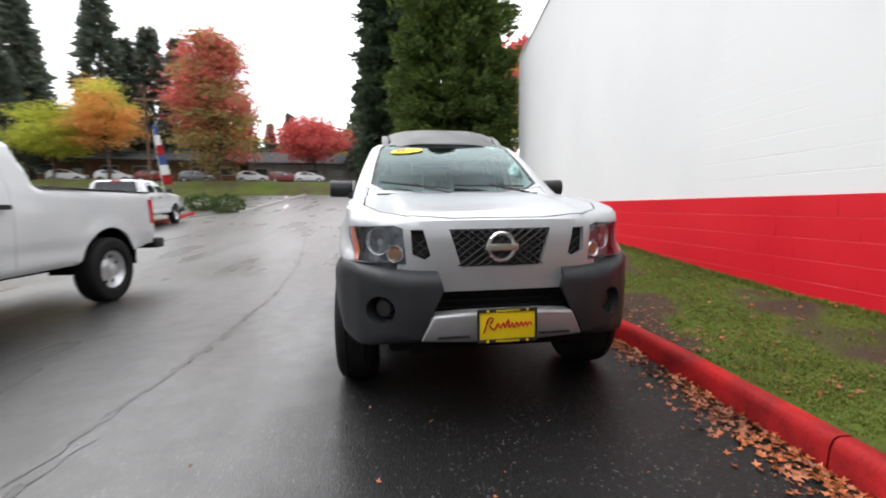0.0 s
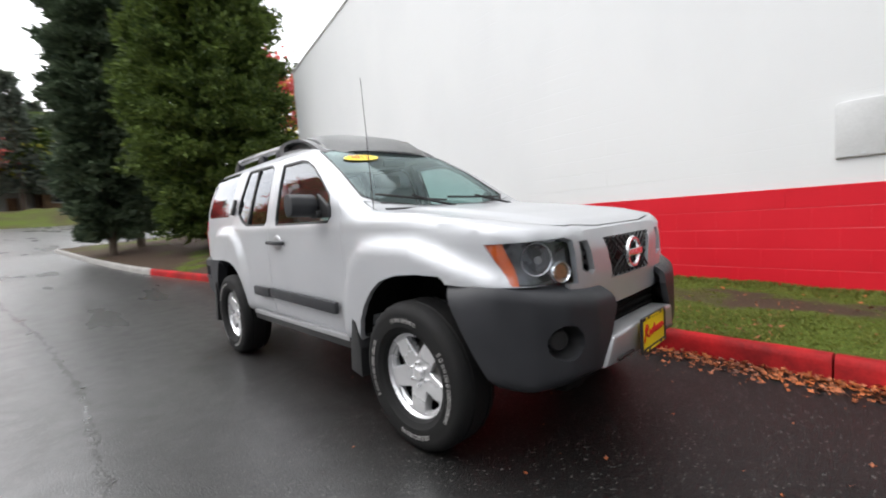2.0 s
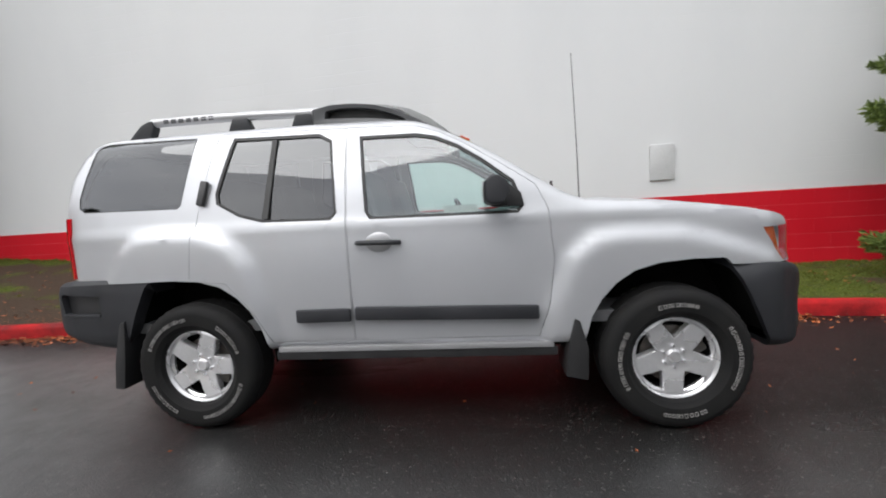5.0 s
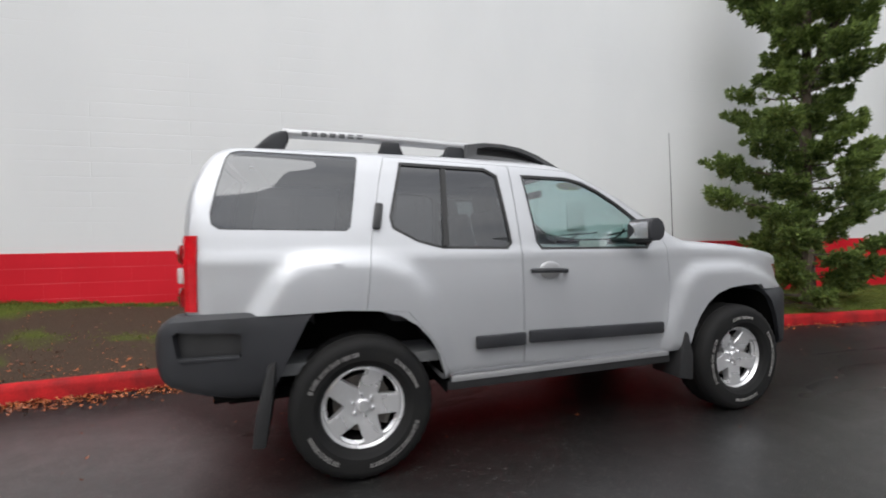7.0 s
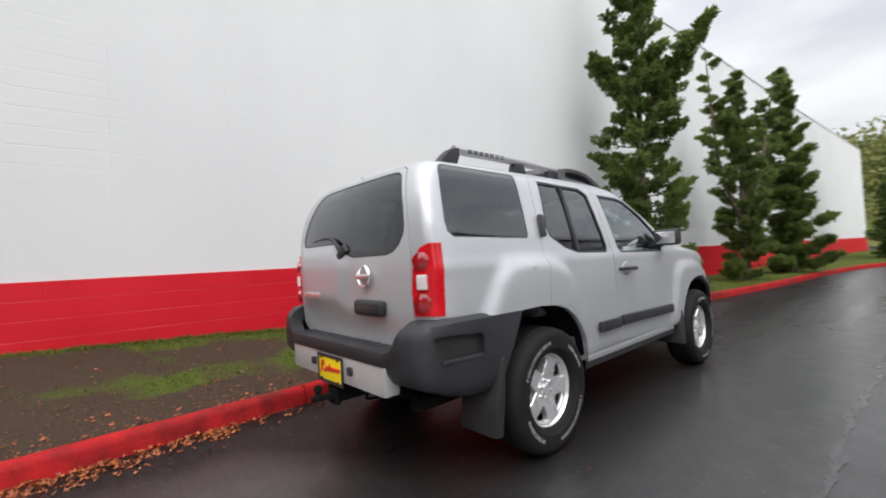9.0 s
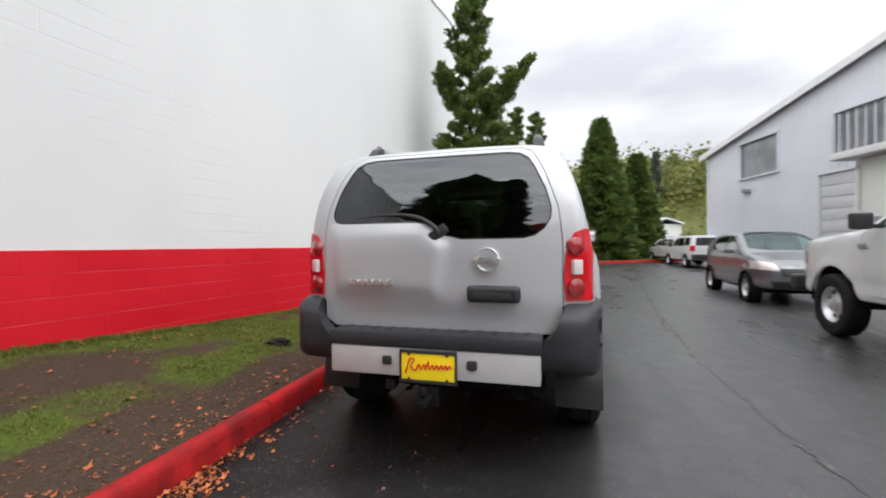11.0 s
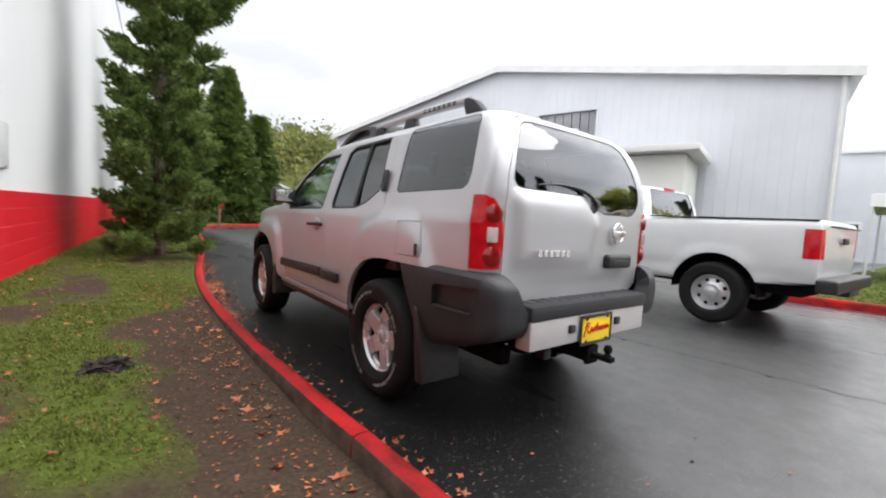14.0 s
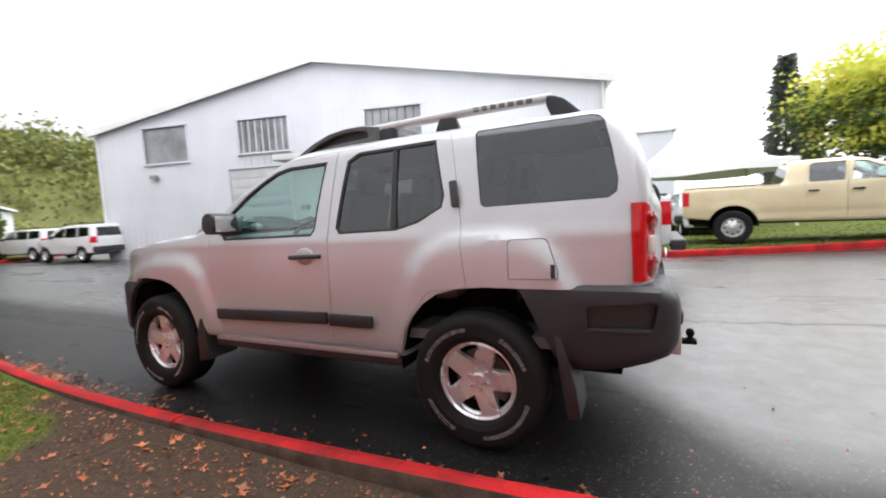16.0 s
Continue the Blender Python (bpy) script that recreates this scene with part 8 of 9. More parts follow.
def pickup(m, paint, label, group="pickup trucks"):
    top = thing("pickup_truck", m, label, "pickup truck", group)
    F, R = -1.987, 1.785  # axles

    def ly(y):
        return 0.46 + (y - 0.46) * 1.09 if y < 0.46 else y if y < 1.785 else 1.785 + (y - 1.785) * 0.865

    side = [(-2.72, 0.48), (-2.80, 0.62), (-2.82, 0.90), (-2.78, 1.10), (-2.68, 1.21), (-2.40, 1.27), (-1.90, 1.315), (-1.60, 1.34), (-1.36, 1.365), (-1.15, 1.47), (-0.70, 1.76), (-0.50, 1.855), (-0.25, 1.905),
            (0.15, 1.925), (0.50, 1.915), (0.66, 1.88), (0.72, 1.80), (0.80, 1.42), (0.84, 1.385), (2.0, 1.40), (2.96, 1.415), (3.03, 1.39), (3.05, 1.20), (3.04, 0.80), (3.00, 0.66), (2.4, 0.60), (1.2, 0.52), (-1.2, 0.50), (-2.4, 0.48)]
    side = [(ly(y), z) for y, z in side]
    cross = [(0.0, 0.45), (0.84, 0.45), (0.94, 0.53), (0.985, 0.70), (1.0, 0.95), (0.995, 1.15), (0.975, 1.30), (0.955, 1.37), (0.93, 1.42), (0.86, 1.66), (0.80, 1.80), (0.74, 1.87), (0.62, 1.91), (0.0, 1.95)]
    plan = [(0.0, -2.82), (0.45, -2.80), (0.72, -2.73), (0.88, -2.58), (0.95, -2.30), (0.985, -1.8), (1.0, -0.5), (1.0, 1.5), (0.995, 2.6), (0.98, 2.95), (0.94, 3.03), (0.0, 3.05)]
    plan = [(x, ly(y)) for x, y in plan]
    fw = [(-1.06, 1.415), (-0.75, 1.63), (-0.53, 1.755), (-0.34, 1.79), (-0.28, 1.40), (-1.00, 1.395)]
    fw = [(ly(y), z) for y, z in fw]
    rw = [(-0.15, 1.40), (-0.19, 1.795), (0.28, 1.80), (0.35, 1.76), (0.38, 1.42), (0.35, 1.40)]
    rw = [(ly(y), z) for y, z in rw]
    doors = [[(-1.25, 1.30), (-1.10, 1.455), (-0.70, 1.73), (-0.48, 1.835), (-0.26, 1.845), (-0.215, 1.40), (-0.215, 0.60), (-1.20, 0.60)], [(-0.205, 0.60), (-0.205, 1.40), (-0.24, 1.85), (0.35, 1.85), (0.46, 1.40), (0.46, 0.60)]]
    doors = [[(ly(y), z) for y, z in d] for d in doors]
    lamps = []
    for s in (-1, 1):
        lamps.append(([(s * 0.80, 0.96), (s * 0.84, 1.30), (s * 1.1, 1.30), (s * 1.1, 0.96)], "Y", lambda c, n, s=s: c.y > 2.70 and c.x * s > 0.6, RED_LENS, "tail_light"))
        lamps.append(([(s * 0.62, 0.92), (s * 0.62, 1.10), (s * 1.1, 1.10), (s * 1.1, 0.92)], "Y", lambda c, n, s=s: c.y < -2.66 and c.x * s > 0.5, WHITE_LENS, "headlight"))
    car_body(top, paint, side, cross, plan, ((-2.2, 0.85), (2.5, 0.85)), [(F, 0.42, 0.50), (R, 0.42, 0.52)], [(fw, GLASS_CLEAR), (rw, GLASS_TINT)],
             [(x, ly(y)) for x, y in ((-0.76, -1.23), (-0.40, -1.32), (0.40, -1.32), (0.76, -1.23), (0.66, -0.48), (0.40, -0.40), (-0.40, -0.40), (-0.66, -0.48))], [(-0.74, 1.44), (-0.66, 1.80), (-0.60, 1.83), (0.60, 1.83), (0.66, 1.80), (0.74, 1.44)],
             step=0.06, k=0.07, seams=doors, bed=[(-0.80, 0.90), (0.80, 0.90), (0.80, 2.77), (-0.80, 2.77)], lamps=lamps)
    bed = bmesh.new()
    for sz, at in (((1.62, 1.88, 0.03), (0, 1.83, 0.98)), ((0.03, 1.88, 0.40), (-0.81, 1.83, 1.18)), ((0.03, 1.88, 0.40), (0.81, 1.83, 1.18)), ((1.6, 0.03, 0.5), (0, 0.89, 1.13)), ((1.6, 0.03, 0.5), (0, 2.78, 1.13))):
        slab(bed, sz, at, 0.0)
    part("bed_liner", bed, paint, top)
    for s in (-1, 1):
        part("bed_rail_cap", cube_bm((0.10, 1.94, 0.018), (s * 0.885, 1.83, 1.405), 0.006), PLASTIC_DARK, top)
        for y in (ly(-0.36), ly(0.32)):
            part("door_handle", cube_bm((0.035, 0.19, 0.045), (s * 1.005, y, 1.19), 0.014), PLASTIC_DARK, top)
        part("door_mirror", join(cube_bm((0.20, 0.10, 0.19), (s * 1.13, ly(-0.98), 1.46), 0.035, None, 3), cube_bm((0.14, 0.06, 0.05), (s * 1.0, ly(-0.98), 1.40), 0.015)), PLASTIC_DARK, top)
        part("fender_badge", cube_bm((0.006, 0.15, 0.055), (s * 0.986, ly(-1.22), 1.18), 0.002), SATIN, top)
        for y in (F, R):
            b = bmesh.new()
            ring = [(y + 0.51 * math.cos(math.pi * i / 14), 0.42 + 0.52 * math.sin(math.pi * i / 14)) for i in range(15)]
            ra, rb = [b.verts.new((s * 0.965, p, q)) for p, q in ring], [b.verts.new((s * 0.60, p, q)) for p, q in ring]
            for i in range(14):
                b.faces.new((ra[i], ra[i + 1], rb[i + 1], rb[i]))
            b.faces.new(rb)
            part("wheel_liner", b, UNDER, top)
    part("brake_light", cube_bm((0.34, 0.03, 0.045), (0, 0.675, 1.868), 0.012), RED_LENS, top, "red high brake light")
    part("tailgate_trim", cube_bm((1.60, 0.012, 0.02), (0, 2.882, 1.34), 0.004), PLASTIC_DARK, top)
    part("tailgate_latch", cube_bm((0.26, 0.02, 0.08), (0, 2.886, 1.18), 0.014), PLASTIC_DARK, top)
    part("rear_bumper", join(cube_bm((1.94, 0.20, 0.16), (0, 2.93, 0.66), 0.04, None, 3), cube_bm((0.5, 0.14, 0.10), (0, 2.95, 0.56), 0.02)), PLASTIC_DARK, top, "black step bumper")
    part("front_bumper", cube_bm((1.84, 0.22, 0.24), (0, ly(-2.83), 0.62), 0.06, None, 3), PLASTIC_DARK, top)
    part("grille", cube_bm((1.0, 0.06, 0.34), (0, ly(-2.815), 1.0), 0.03), PLASTIC_DARK, top)
    part("underside", cube_bm((1.5, 5.2, 0.14), (0, 0.1, 0.55), 0.03), UNDER, top)
    part("dashboard", cube_bm((1.6, 0.4, 0.25), (0, ly(-1.15), 1.22), 0.05), CABIN, top)
    for x in (-0.42, 0.42):
        part("seat", join(cube_bm((0.55, 0.14, 0.70), (x, -0.25, 1.25), 0.05, Euler((radians(-12), 0, 0)).to_matrix()), cube_bm((0.28, 0.1, 0.2), (x, -0.15, 1.68), 0.04), cube_bm((0.55, 0.5, 0.16), (x, -0.45, 0.95), 0.05)), CABIN, top)
    part("rear_bench", cube_bm((1.4, 0.14, 0.60), (0, 0.45, 1.20), 0.05), CABIN, top)
    part("cab_floor", cube_bm((1.75, 1.9, 0.05), (0, -0.30, 0.62), 0.0), CABIN, top)
    part("steering_wheel", shifted(lathe([(0.17, 0.012), (0.185, 0.0), (0.17, -0.012), (0.155, 0.0)], 28, "Y", closed=True), pose(0.42, -0.95, 1.30, -20)), PLASTIC_DARK, top)
    steel_wheels(top, [(s * 0.875, y, 0.41) for y in (F, R) for s in (-1, 1)], 0.405, 0.235, 0.25, STEEL)
    return top


def hatchback(m, paint, label):
    top = thing("hatchback", m, label, "car")
    side = [(-1.92, 0.32), (-2.03, 0.45), (-2.05, 0.62), (-1.98, 0.76), (-1.75, 0.88), (-1.35, 0.985), (-1.10, 1.035), (-0.70, 1.24), (-0.30, 1.42), (0.0, 1.495), (0.45, 1.525), (1.0, 1.50), (1.40, 1.43), (1.65, 1.33), (1.90, 1.05), (2.02, 0.93),
            (2.05, 0.70), (2.02, 0.45), (1.90, 0.32), (1.0, 0.26), (-1.0, 0.26)]
    cross = [(0.0, 0.24), (0.70, 0.24), (0.80, 0.32), (0.845, 0.50), (0.85, 0.75), (0.835, 0.92), (0.80, 1.02), (0.72, 1.25), (0.64, 1.40), (0.54, 1.48), (0.30, 1.525), (0.0, 1.535)]
    plan = [(0.0, -2.05), (0.35, -2.03), (0.58, -1.95), (0.73, -1.80), (0.80, -1.55), (0.84, -1.0), (0.85, 0.0), (0.85, 1.2), (0.82, 1.65), (0.74, 1.90), (0.55, 2.02), (0.0, 2.05)]
    fw = [(-0.74, 1.06), (-0.35, 1.28), (-0.05, 1.38), (0.15, 1.41), (0.18, 1.03), (-0.70, 1.02)]
    rw = [(0.24, 1.03), (0.22, 1.415), (0.80, 1.40), (1.15, 1.32), (1.20, 1.12), (1.05, 1.06)]
    lamps = []
    for s in (-1, 1):
        lamps.append(([(s * 0.45, 0.68), (s * 0.52, 0.82), (s * 1.0, 0.92), (s * 1.0, 0.72)], "Y", lambda c, n, s=s: c.y < -1.45 and c.x * s > 0.4 and n.y < -0.05, WHITE_LENS, "headlight"))
    lamps.append(([(-0.42, 0.58), (-0.48, 0.72), (0.48, 0.72), (0.42, 0.58)], "Y", lambda c, n: c.y < -1.8, PLASTIC_DARK, "grille"))
    lamps.append(([(-0.55, 0.34), (-0.60, 0.48), (0.60, 0.48), (0.55, 0.34)], "Y", lambda c, n: c.y < -1.8, PLASTIC_DARK, "air_intake"))
    car_body(top, paint, side, cross, plan, ((-1.5, 0.62), (1.5, 0.68)), [(-1.28, 0.30, 0.355), (1.28, 0.30, 0.355)], [(fw, GLASS_CLEAR), (rw, GLASS_TINT)],
             [(-0.64, -0.93), (-0.30, -1.02), (0.30, -1.02), (0.64, -0.93), (0.52, -0.15), (0.30, -0.05), (-0.30, -0.05), (-0.52, -0.15)], [(-0.55, 1.08), (-0.48, 1.34), (0.48, 1.34), (0.55, 1.08)], step=0.06, k=0.10,
             seams=[[(-0.86, 0.98), (-0.80, 1.10), (-0.35, 1.33), (-0.05, 1.43), (0.20, 1.45), (0.205, 0.36), (-0.80, 0.36)]], lamps=lamps)
    part("underside", cube_bm((1.3, 3.6, 0.14), (0, 0, 0.30), 0.03), UNDER, top)
    part("cabin", cube_bm((1.40, 2.4, 0.10), (0, 0.35, 0.62), 0.02), CABIN, top)
    part("dashboard", cube_bm((1.3, 0.4, 0.20), (0, -0.70, 0.95), 0.05), CABIN, top)
    for x in (-0.36, 0.36):
        part("seat", join(cube_bm((0.48, 0.12, 0.60), (x, 0.15, 0.95), 0.05, Euler((radians(-14), 0, 0)).to_matrix()), cube_bm((0.26, 0.09, 0.17), (x, 0.25, 1.31), 0.035)), CABIN, top)
    for s in (-1, 1):
        part("door_mirror", cube_bm((0.18, 0.12, 0.12), (s * 0.92, -0.62, 1.06), 0.035, None, 3), paint, top)
        for y in (-1.28, 1.28):
            part("wheel_liner", shifted(lathe([(0.0, 0.0), (0.35, 0.0), (0.35, 0.22)], 24, "X"), pose(s * 0.62, y, 0.31, 0, 0, 0 if s > 0 else 180)), UNDER, top)
        part("door_handle", cube_bm((0.025, 0.16, 0.03), (s * 0.852, 0.05, 0.90), 0.010), paint, top)
    part("plate", cube_bm((0.30, 0.012, 0.15), (0, -2.055, 0.52), 0.003), OFF_WHITE, top)
    steel_wheels(top, [(s * 0.745, y, 0.300) for y in (-1.28, 1.28) for s in (-1, 1)], 0.295, 0.19, 0.18, STEEL, holes=9)


def boxy_wagon(m, paint, label, h=1.68):
    top = thing("wagon", m, label, "car", "white wagons")
    side = [(-2.08, 0.40), (-2.18, 0.55), (-2.18, 0.85), (-2.08, 0.98), (-1.5, 1.06), (-1.05, 1.10), (-0.62, 1.45), (-0.40, 1.57), (0.0, h - 0.05), (0.8, h), (1.8, h - 0.03), (2.02, h - 0.10), (2.12, 1.15), (2.17, 1.0), (2.17, 0.55), (2.1, 0.40), (0, 0.36)]
    cross = [(0.0, 0.33), (0.76, 0.33), (0.86, 0.42), (0.885, 0.70), (0.88, 0.95), (0.85, 1.08), (0.75, 1.45), (0.70, h - 0.08), (0.60, h - 0.02), (0.0, h + 0.02)]
    plan = [(0.0, -2.18), (0.5, -2.15), (0.76, -2.0), (0.86, -1.6), (0.885, 0), (0.885, 1.6), (0.84, 2.05), (0.7, 2.15), (0.0, 2.17)]
    w1 = [(-0.62, 1.14), (-0.40, 1.36), (0.0, 1.52), (0.12, 1.52), (0.12, 1.12)]
    w2 = [(0.20, 1.12), (0.20, 1.52), (1.0, 1.52), (1.02, 1.12)]
    w3 = [(1.12, 1.14), (1.10, 1.52), (1.75, 1.50), (1.86, 1.16)]
    lamps = [([(s * 0.66, 0.85), (s * 0.66, 1.12), (s * 1.0, 1.12), (s * 1.0, 0.85)], "Y", lambda c, n, s=s: c.y > 1.95 and c.x * s > 0.5, RED_LENS, "tail_light") for s in (-1, 1)]
    car_body(top, paint, side, cross, plan, ((-1.6, 0.75), (1.6, 0.85)), [(-1.32, 0.35, 0.40), (1.32, 0.35, 0.40)], [(w1, GLASS_TINT), (w2, GLASS_TINT), (w3, GLASS_TINT)], None,
             [(-0.62, 1.14), (-0.56, 1.50), (0.56, 1.50), (0.62, 1.14)], step=0.10, k=0.08, lamps=lamps)
    part("rear_bumper", cube_bm((1.66, 0.18, 0.26), (0, 2.13, 0.56), 0.05), PLASTIC_DARK, top)
    part("underside", cube_bm((1.4, 3.9, 0.14), (0, 0, 0.40), 0.03), UNDER, top)
    part("cabin", cube_bm((1.5, 3.0, 0.5), (0, 0.5, 0.85), 0.05), CABIN, top)
    for s in (-1, 1):
        part("roof_rail", tube([(s * 0.62, -0.1, h - 0.01), (s * 0.62, 0.0, h + 0.05), (s * 0.62, 1.5, h + 0.05), (s * 0.62, 1.62, h - 0.01)], 0.018, n=8), PLASTIC_DARK, top)
        part("door_mirror", cube_bm((0.18, 0.10, 0.14), (s * 0.96, -0.55, 1.14), 0.03), PLASTIC_DARK, top)
    steel_wheels(top, [(s * 0.78, y, 0.35) for y in (-1.32, 1.32) for s in (-1, 1)], 0.345, 0.21, 0.21, STEEL, holes=7)


pickup(pose(-5.024, -0.19, 0.0, 0, 0, -1.5), WHITE_CAR, "white quad-cab pickup truck with steel wheels on the wet drive")
pickup(pose(-9.95, 6.15, 0.17, 0, 0, 180 - 5), TAN_CAR, "sand coloured pickup truck standing on the lawn")
pickup(pose(-10.6, 14.2, float(land(15)) - 0.05, 0, 1.0, 180 + 4) @ pose(0, 0, 0, -2.5), WHITE_CAR, "white pickup truck parked up the drive")
hatchback(pose(-5.3, -6.95, 0.0, 0, 0, 180 - 3), GREY_CAR, "grey metallic hatchback parked behind the white pickup")
boxy_wagon(pose(-7.6, -20.9, 0.0, 0, 0, 4), WHITE_CAR, "white boxy wagon parked at the far kerb")
boxy_wagon(pose(-7.9, -26.4, 0.0, 0, 0, 10), WHITE_CAR, "white wagon parked in front of another", 1.62)
hatchback(pose(-14.2, 4.2, 0.10, 0, 0, 95), WHITE_CAR, "white hatchback behind the lawn")
for x, y, turn, c in ((-38.0, 53.0, 96, WHITE_CAR), (-33.2, 53.6, 99, WHITE_CAR), (-24.3, 55.0, 96, GREY_CAR), (-29.0, 54.2, 100, RED_CAR), (-17.6, 55.8, 98, WHITE_CAR), (-10.4, 56.8, 97, WHITE_CAR), (-13.6, 56.4, 101, RED_CAR)):
    hatchback(pose(x, y, 4.68, 0, 0, turn), c, "small car parked in the far street")

# ---- beyond: far street, houses, hills, tent, small fixtures ----


def mound(name, label, category, cx, cy, lx, ly, h, z, mat, nx=40, ny=16, seed=1, rot=0):
    verts, faces = [], []
    for j in range(ny + 1):
        for i in range(nx + 1):
            u, v = i / nx * 2 - 1, j / ny * 2 - 1
            f = max(0, 1 - u * u) ** 0.6 * max(0, 1 - v * v) ** 0.8
            x, y = u * lx, v * ly
            verts.append((x, y, z - 0.3 + (h + 0.3) * f * (0.85 + 0.3 * noise.noise(Vector((x * 0.06 + seed, y * 0.06, 1))))))
    for j in range(ny):
        for i in range(nx):
            o = j * (nx + 1) + i
            faces.append((o, o + 1, o + nx + 2, o + nx + 1))
    me = mesh_np(name, verts, faces, mat, True)
    me.attributes.new("turf", "FLOAT", "POINT").data.foreach_set("value", [0.62] * len(verts))
    ob = new(name, me)
    ob.matrix_world = pose(cx, cy, 0, 0, 0, rot)
    tagged(ob, label, category, kind="structure")
    return verts


def make_far():
    # grass bank rising to the far street, and the street on top of it
    nu, prof = 160, [(-9.0, 1.6), (-5.5, 2.2), (-4.2, 2.85), (-3.2, 3.15), (-2.0, 3.70), (-0.8, 4.20), (0.3, 4.52), (1.4, 4.62), (2.4, 4.60), (30.0, 4.65)]
    verts = [(-60 + 120 * i / nu, y, z + (0.45 * noise.noise(Vector((i * 0.28, y * 0.3, 2))) + 0.14 * noise.noise(Vector((i * 1.3, y * 1.1, 5))) if 2 < k < 8 else 0)) for k, (y, z) in enumerate(prof) for i in range(nu + 1)]
    faces = [(k * (nu + 1) + i, k * (nu + 1) + i + 1, (k + 1) * (nu + 1) + i + 1, (k + 1) * (nu + 1) + i) for k in range(len(prof) - 1) for i in range(nu)]
    me = mesh_np("bank", verts, faces, TURF, True)
    me.attributes.new("turf", "FLOAT", "POINT").data.foreach_set("value", [0.40 + 0.25 * noise.noise(Vector((v[0] * 0.25, v[1] * 0.5, 3))) for v in verts])
    ob = new("bank", me)
    ob.matrix_world = pose(-17, 49.5, 0, 0, 0, 8)
    tagged(ob, "grass bank rising to the far street", "bank", kind="structure")
    st = new("far_street", finish(cube_bm((110, 7.5, 0.10), (0, 6.4, 4.63)), "far_street", ASPHALT, 0))
    st.matrix_world = pose(-17, 49.5, 0, 0, 0, 8)
    tagged(st, "wet asphalt street on top of the bank", "road", kind="structure")
    # far woods on the hill behind the workshop
    rng = np.random.default_rng(5)
    for cx, cy, lx, ly, h, rot, seed, label in ((-35, -110, 70, 34, 21, 0, 2, "wooded hillside in autumn colours"), (-30, 105, 85, 26, 16.5, 8, 4, "dark wooded rise behind the far street")):
        vs = mound("hill", "wooded rise under the trees", "hill", cx, cy, lx, ly, h, 0, WOODS if seed == 2 else RISE, seed=seed, rot=rot)
        p = np.array(vs)
        pick = p[rng.integers(0, len(p), 1400)] + rng.normal(0, 1.4, (1400, 3)) * np.array([1, 1, 0.05])
        tall = (rng.uniform(0.7, 1.2, 1400) + 0.7 * (rng.random(1400) < 0.12)) * (1.9 if seed == 2 else 1.0)
        n = 90
        c = np.repeat(pick, n, 0) + np.clip(rng.normal(0, 1, (len(pick) * n, 3)), -1.7, 1.7) * np.clip(rng.normal(1, 0.1), 0.8, 1.2) * np.array([1.15, 1.15, 1.0]) * np.repeat(tall, n)[:, None] + np.array([0, 0, 0.7]) * np.repeat(tall, n)[:, None]
        v, f = sprays(c, np.tile([0, 0, 0.4], (len(c), 1)), np.full(len(c), 0.8), rng, per=1, width=0.8, spread=1.0)
        ob = new("woods", mesh_np("woods", v, f, WOODS if seed == 2 else RISE))
        ob.matrix_world = pose(cx, cy, 0, 0, 0, rot)
        tagged(ob, label, "woods", kind="stuff")
        if seed == 2:
            pts = [v for v in vs if -34 < v[1] < -4 and -52 < v[0] < 36]
            for k in range(22):
                x, y, zz = pts[int(rng.integers(0, len(pts)))]
                mats = ((WOODS, MAPLE_GOLD), (WOODS,), (RISE, WOODS), (RISE,), (WOODS, MAPLE_ORANGE))[k % 5]
                broadleaf(cx + x, cy - y * 0.7 - 10, zz - 0.5, rng.uniform(6, 10.5), rng.uniform(2.2, 3.6), mats, "autumn tree on the wooded hillside", 60 + k, clumps=34, per=55, leaf=0.55, trunk_h=0.2, second=0.3)
    # long low terrace of shops in the far street
    for x0, x1, y, wall, label in ((-46, -21, 60, WOOD_BROWN, "long low brown building with a grey shingle roof"), (-20.5, -2.0, 65, OFF_WHITE, "long low pale building with a grey shingle roof"), (-1.5, 16, 66, WOOD_BROWN, "low brown building with a grey roof")):
        L = x1 - x0
        t = thing("shop_row", pose((x0 + x1) / 2, y, 5.35, 0, 0, 10), label, "building")
        part("wall", cube_bm((L, 7, 3.5), (0, 3.5, 0.95)), wall, t)
        part("roof", extrude_poly([(-1.6, 2.5), (3.5, 4.6), (8.6, 2.5), (8.6, 2.7), (3.5, 4.85), (-1.6, 2.72)], "X", -L / 2 - 0.6, L / 2 + 0.6), ROOF_GREY, t)
        k = int(L / 3.4)
        for i in range(k):
            xx = -L / 2 + (i + 0.5) * L / k
            if i % 3 == 1:
                d = part("door", cube_bm((1.0, 0.08, 2.1), (xx, -0.03, 0.45), 0.02), (TRIM_WHITE, WOOD_BROWN, KERB_RED)[(i // 3) % 3], t)
            else:
                w = part("window", cube_bm((1.9, 0.08, 1.2), (xx, -0.03, 1.35), 0.02), TRIM_WHITE, t)
                part("pane", cube_bm((1.7, 0.03, 1.02), (xx, -0.075, 1.35), 0.0), DARK_GLASS, w)
            part("porch_post", cube_bm((0.12, 0.12, 3.2), (-L / 2 + (i + 1) * L / k, -1.3, 0.95), 0.01), WOOD_BROWN, t)
    # feather flag
    fl = thing("feather_flag", pose(-14.9, 26.6, float(land(26.6)), 0, -7, 0), "tall feather flag in red, white and blue", "flag")
    part("pole", tube([(0, 0, 0), (0.0, 0, 3.0), (0.10, 0, 5.2), (0.45, 0, 5.9)], 0.02, n=8), STEEL, fl)
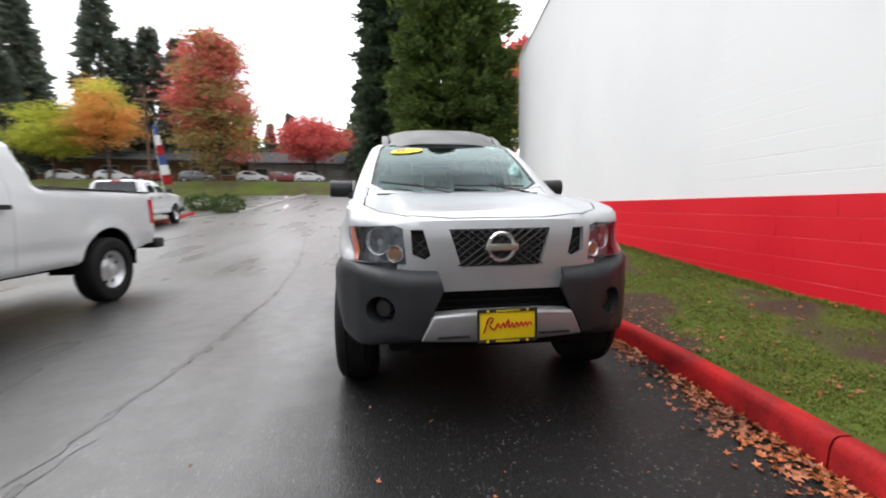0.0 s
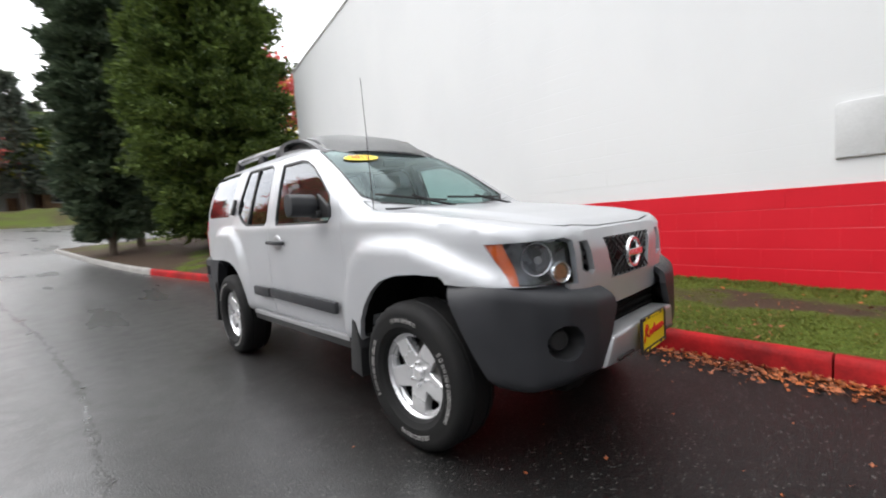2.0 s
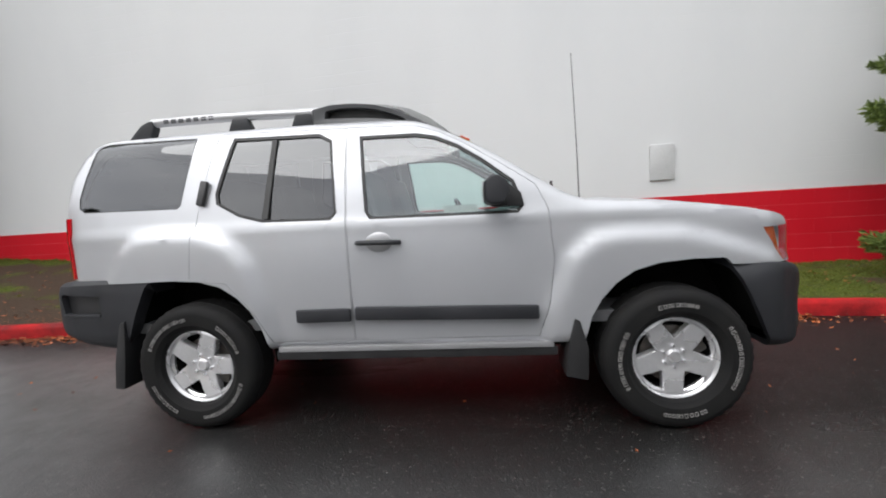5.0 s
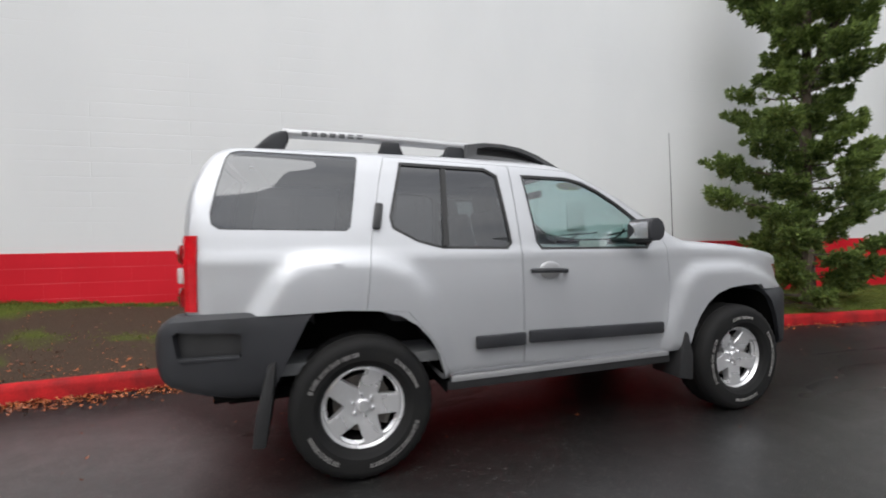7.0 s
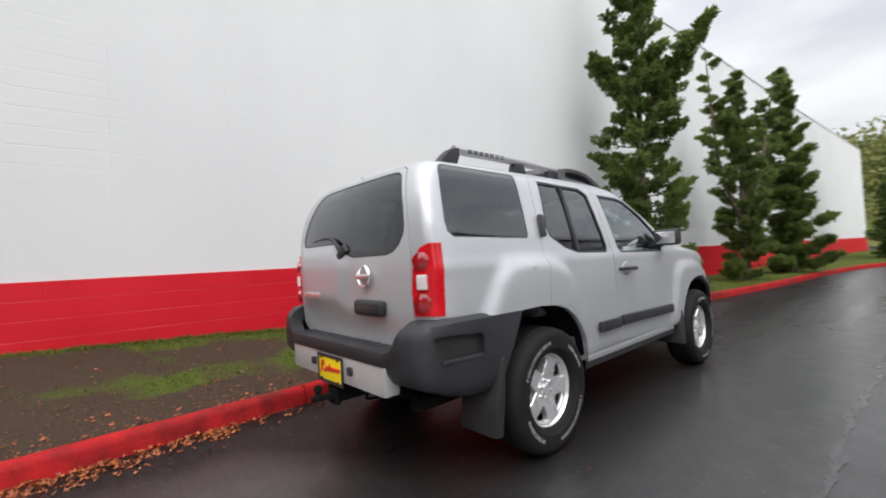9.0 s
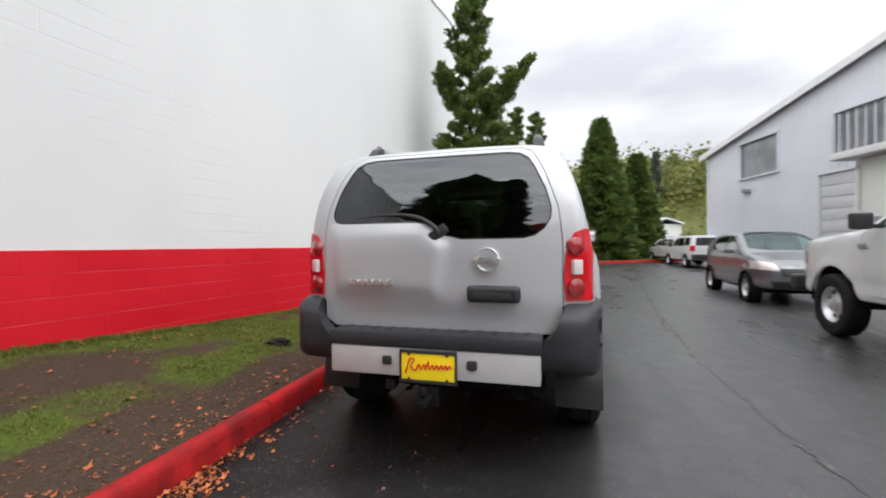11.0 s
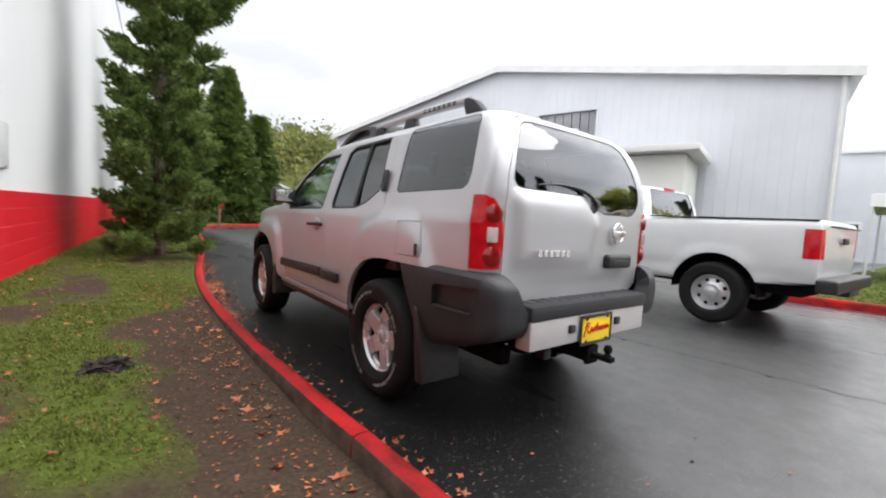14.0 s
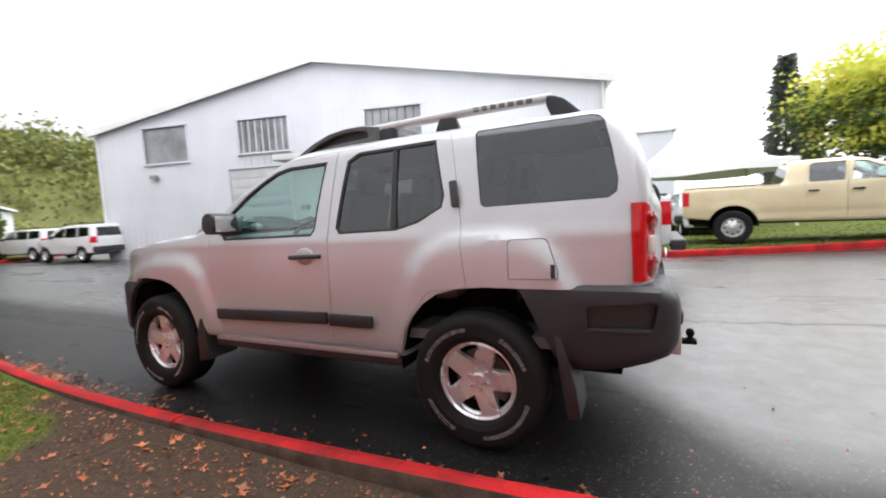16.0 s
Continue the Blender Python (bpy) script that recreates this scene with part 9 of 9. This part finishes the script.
    for i in range(6):
        z = 1.7 + i * 0.66
        part("flag_panel", extrude_poly([(0.03, z), (0.62 - 0.05 * i, z), (0.60 - 0.05 * i, z + 0.66), (0.05, z + 0.66)], "Y", -0.006, 0.006), (KERB_RED, TRIM_WHITE, surface("flag_blue", (0.03, 0.05, 0.18), (0.04, 0.07, 0.24), rough=0.7))[i % 3], fl)
    # shrubs along the left kerb
    for i, (x, y) in enumerate(((-10.2, 24), (-12.5, 26))):
        t = thing("shrub", pose(x, y, float(land(y)) + 0.1), "low green shrub in the bed beside the kerb", "shrub", "shrubs along the kerb")
        n = 700
        v = rng.normal(0, 1, (n, 3))
        v /= np.linalg.norm(v, axis=1, keepdims=True)
        c = v * rng.uniform(0.6, 1.0, (n, 1)) * np.array([1.0, 1.3, 0.62]) + np.array([0, 0, 0.45])
        crown("crown", [sprays(c, v, np.full(n, 0.16), rng, per=2, width=0.6, spread=0.6)], BUSH, t)
        part("stem", tube([(0, 0, -0.1), (0.05, 0, 0.5)], 0.03, n=6, smooth=0), BARK, t)
    # utility pole in the far street
    pl = thing("utility_pole", pose(-28.6, 52.4, 4.5), "brown wooden utility pole with a cross arm", "pole")
    part("pole", tube([(0, 0, 0), (0, 0, 11)], lambda u: 0.16 - 0.05 * u, n=10, smooth=0), WOOD_BROWN, pl)
    part("cross_arm", cube_bm((2.4, 0.12, 0.12), (0, 0, 9.9), 0.01), WOOD_BROWN, pl)
    for x in (-1.0, -0.5, 0.5, 1.0):
        part("insulator", shifted(lathe([(0.0, 0.16), (0.04, 0.14), (0.05, 0.05), (0.03, 0.0)], 10, "Z"), pose(x, 0, 9.96)), STEEL, pl)

    # peaked event tent on the far side of the lawn
    t = thing("tent", pose(-17.6, 4.3, 0.0, 0, 0, 4), "white peaked canopy tent on thin poles", "tent")
    b = bmesh.new()
    n, rings = 40, []
    for k in range(9):
        u = k / 8
        ring = []
        for i in range(n):
            a = 2 * math.pi * i / n
            sq = 1 / max(abs(math.cos(a)), abs(math.sin(a)))
            half = 2.75 * (u ** 1.0)
            z = 2.58 + 2.05 * (1 - u) ** 1.7
            ring.append(b.verts.new((half * math.cos(a) * (sq * u + (1 - u)), half * math.sin(a) * (sq * u + (1 - u)), z)))
        rings.append(ring)
    for p, q in zip(rings, rings[1:]):
        for i in range(n):
            b.faces.new((p[i], p[(i + 1) % n], q[(i + 1) % n], q[i]))
    last = rings[-1]
    low = [b.verts.new(v.co + Vector((0, 0, -0.34 + 0.06 * math.sin(i * math.pi / 5)))) for i, v in enumerate(last)]
    for i in range(n):
        b.faces.new((last[i], last[(i + 1) % n], low[(i + 1) % n], low[i]))
    bmesh.ops.remove_doubles(b, verts=b.verts, dist=1e-4)
    part("canopy", b, CANVAS, t, angle=50)
    for x in (-2.7, 2.7):
        for y in (-2.7, 2.7):
            part("pole", tube([(x, y, 0), (x, y, 2.5)], 0.035, n=10, smooth=0), TRIM_WHITE, t)

    # grey showroom behind the tent
    t = thing("showroom", pose(-34, 0, 0, 0, 0, 4), "grey flat-roofed building with dark windows behind the tent", "building")
    part("wall", cube_bm((8, 13, 6.7), (-4, -1.5, 3.35)), METAL_SIDING, t)
    part("roof", cube_bm((8.4, 13.4, 0.25), (-4, -1.5, 6.82), 0.03), TRIM_WHITE, t)
    for i in range(3):
        w = part("window", cube_bm((0.10, 2.6, 1.5), (0.02, -5.6 + i * 3.6, 1.7), 0.02), TRIM_WHITE, t)
        part("pane", cube_bm((0.04, 2.3, 1.25), (0.07, -5.6 + i * 3.6, 1.7), 0.0), DARK_GLASS, w)
    # small white shed beyond the wagons
    t = thing("shed", pose(-9.8, -37, 0, 0, 0, 10), "small white metal shed with a shallow roof", "building")
    part("wall", cube_bm((2.7, 6, 3.0), (0, -3, 1.5)), TRIM_WHITE, t)
    part("roof", extrude_poly([(-1.5, 2.95), (0, 3.45), (1.5, 2.95), (1.5, 3.1), (0, 3.60), (-1.5, 3.1)], "Y", -6.2, 0.3), METAL_SIDING, t)
    part("door", cube_bm((1.6, 0.06, 2.3), (0.1, 0.02, 1.15), 0.01), METAL_SIDING, t)
    # red post with a sign by the bend
    t = thing("sign_post", pose(-2.0, -20.4, 0.1), "short red post with a small red sign", "sign")
    part("post", cube_bm((0.10, 0.10, 1.0), (0, 0, 0.5), 0.01), WOOD_BROWN, t)
    part("sign_board", cube_bm((0.36, 0.04, 0.36), (0, 0.05, 1.15), 0.01), KERB_RED, t)
    # dark lump of bark lying on the grass
    t = thing("bark_lump", pose(2.28, 0.57, verge_height(2.28, 0.57) - 0.01, 0, 0, 25), "dark wet lump of broken bark on the grass", "debris")
    b = bmesh.new()
    bmesh.ops.create_icosphere(b, subdivisions=4, radius=1.0)
    for v in b.verts:
        f = 1 + 0.45 * noise.noise(v.co * 2.3) + 0.4 * noise.noise(v.co * 5.1) + 0.2 * noise.noise(v.co * 11)
        v.co = Vector((v.co.x * 0.115 * f, v.co.y * 0.075 * f, max(v.co.z, -0.2) * 0.052 * f + 0.02))
    part("lump", b, surface("wet_bark", (0.012, 0.008, 0.007), (0.032, 0.022, 0.018), scale=18, rough=0.6, spec=0.25, bump=0.006, bump_scale=60), t, angle=25)


make_far()

# ---- kerb stones and wall blocks, many alike pieces ----
make_kerbs()
make_blocks()
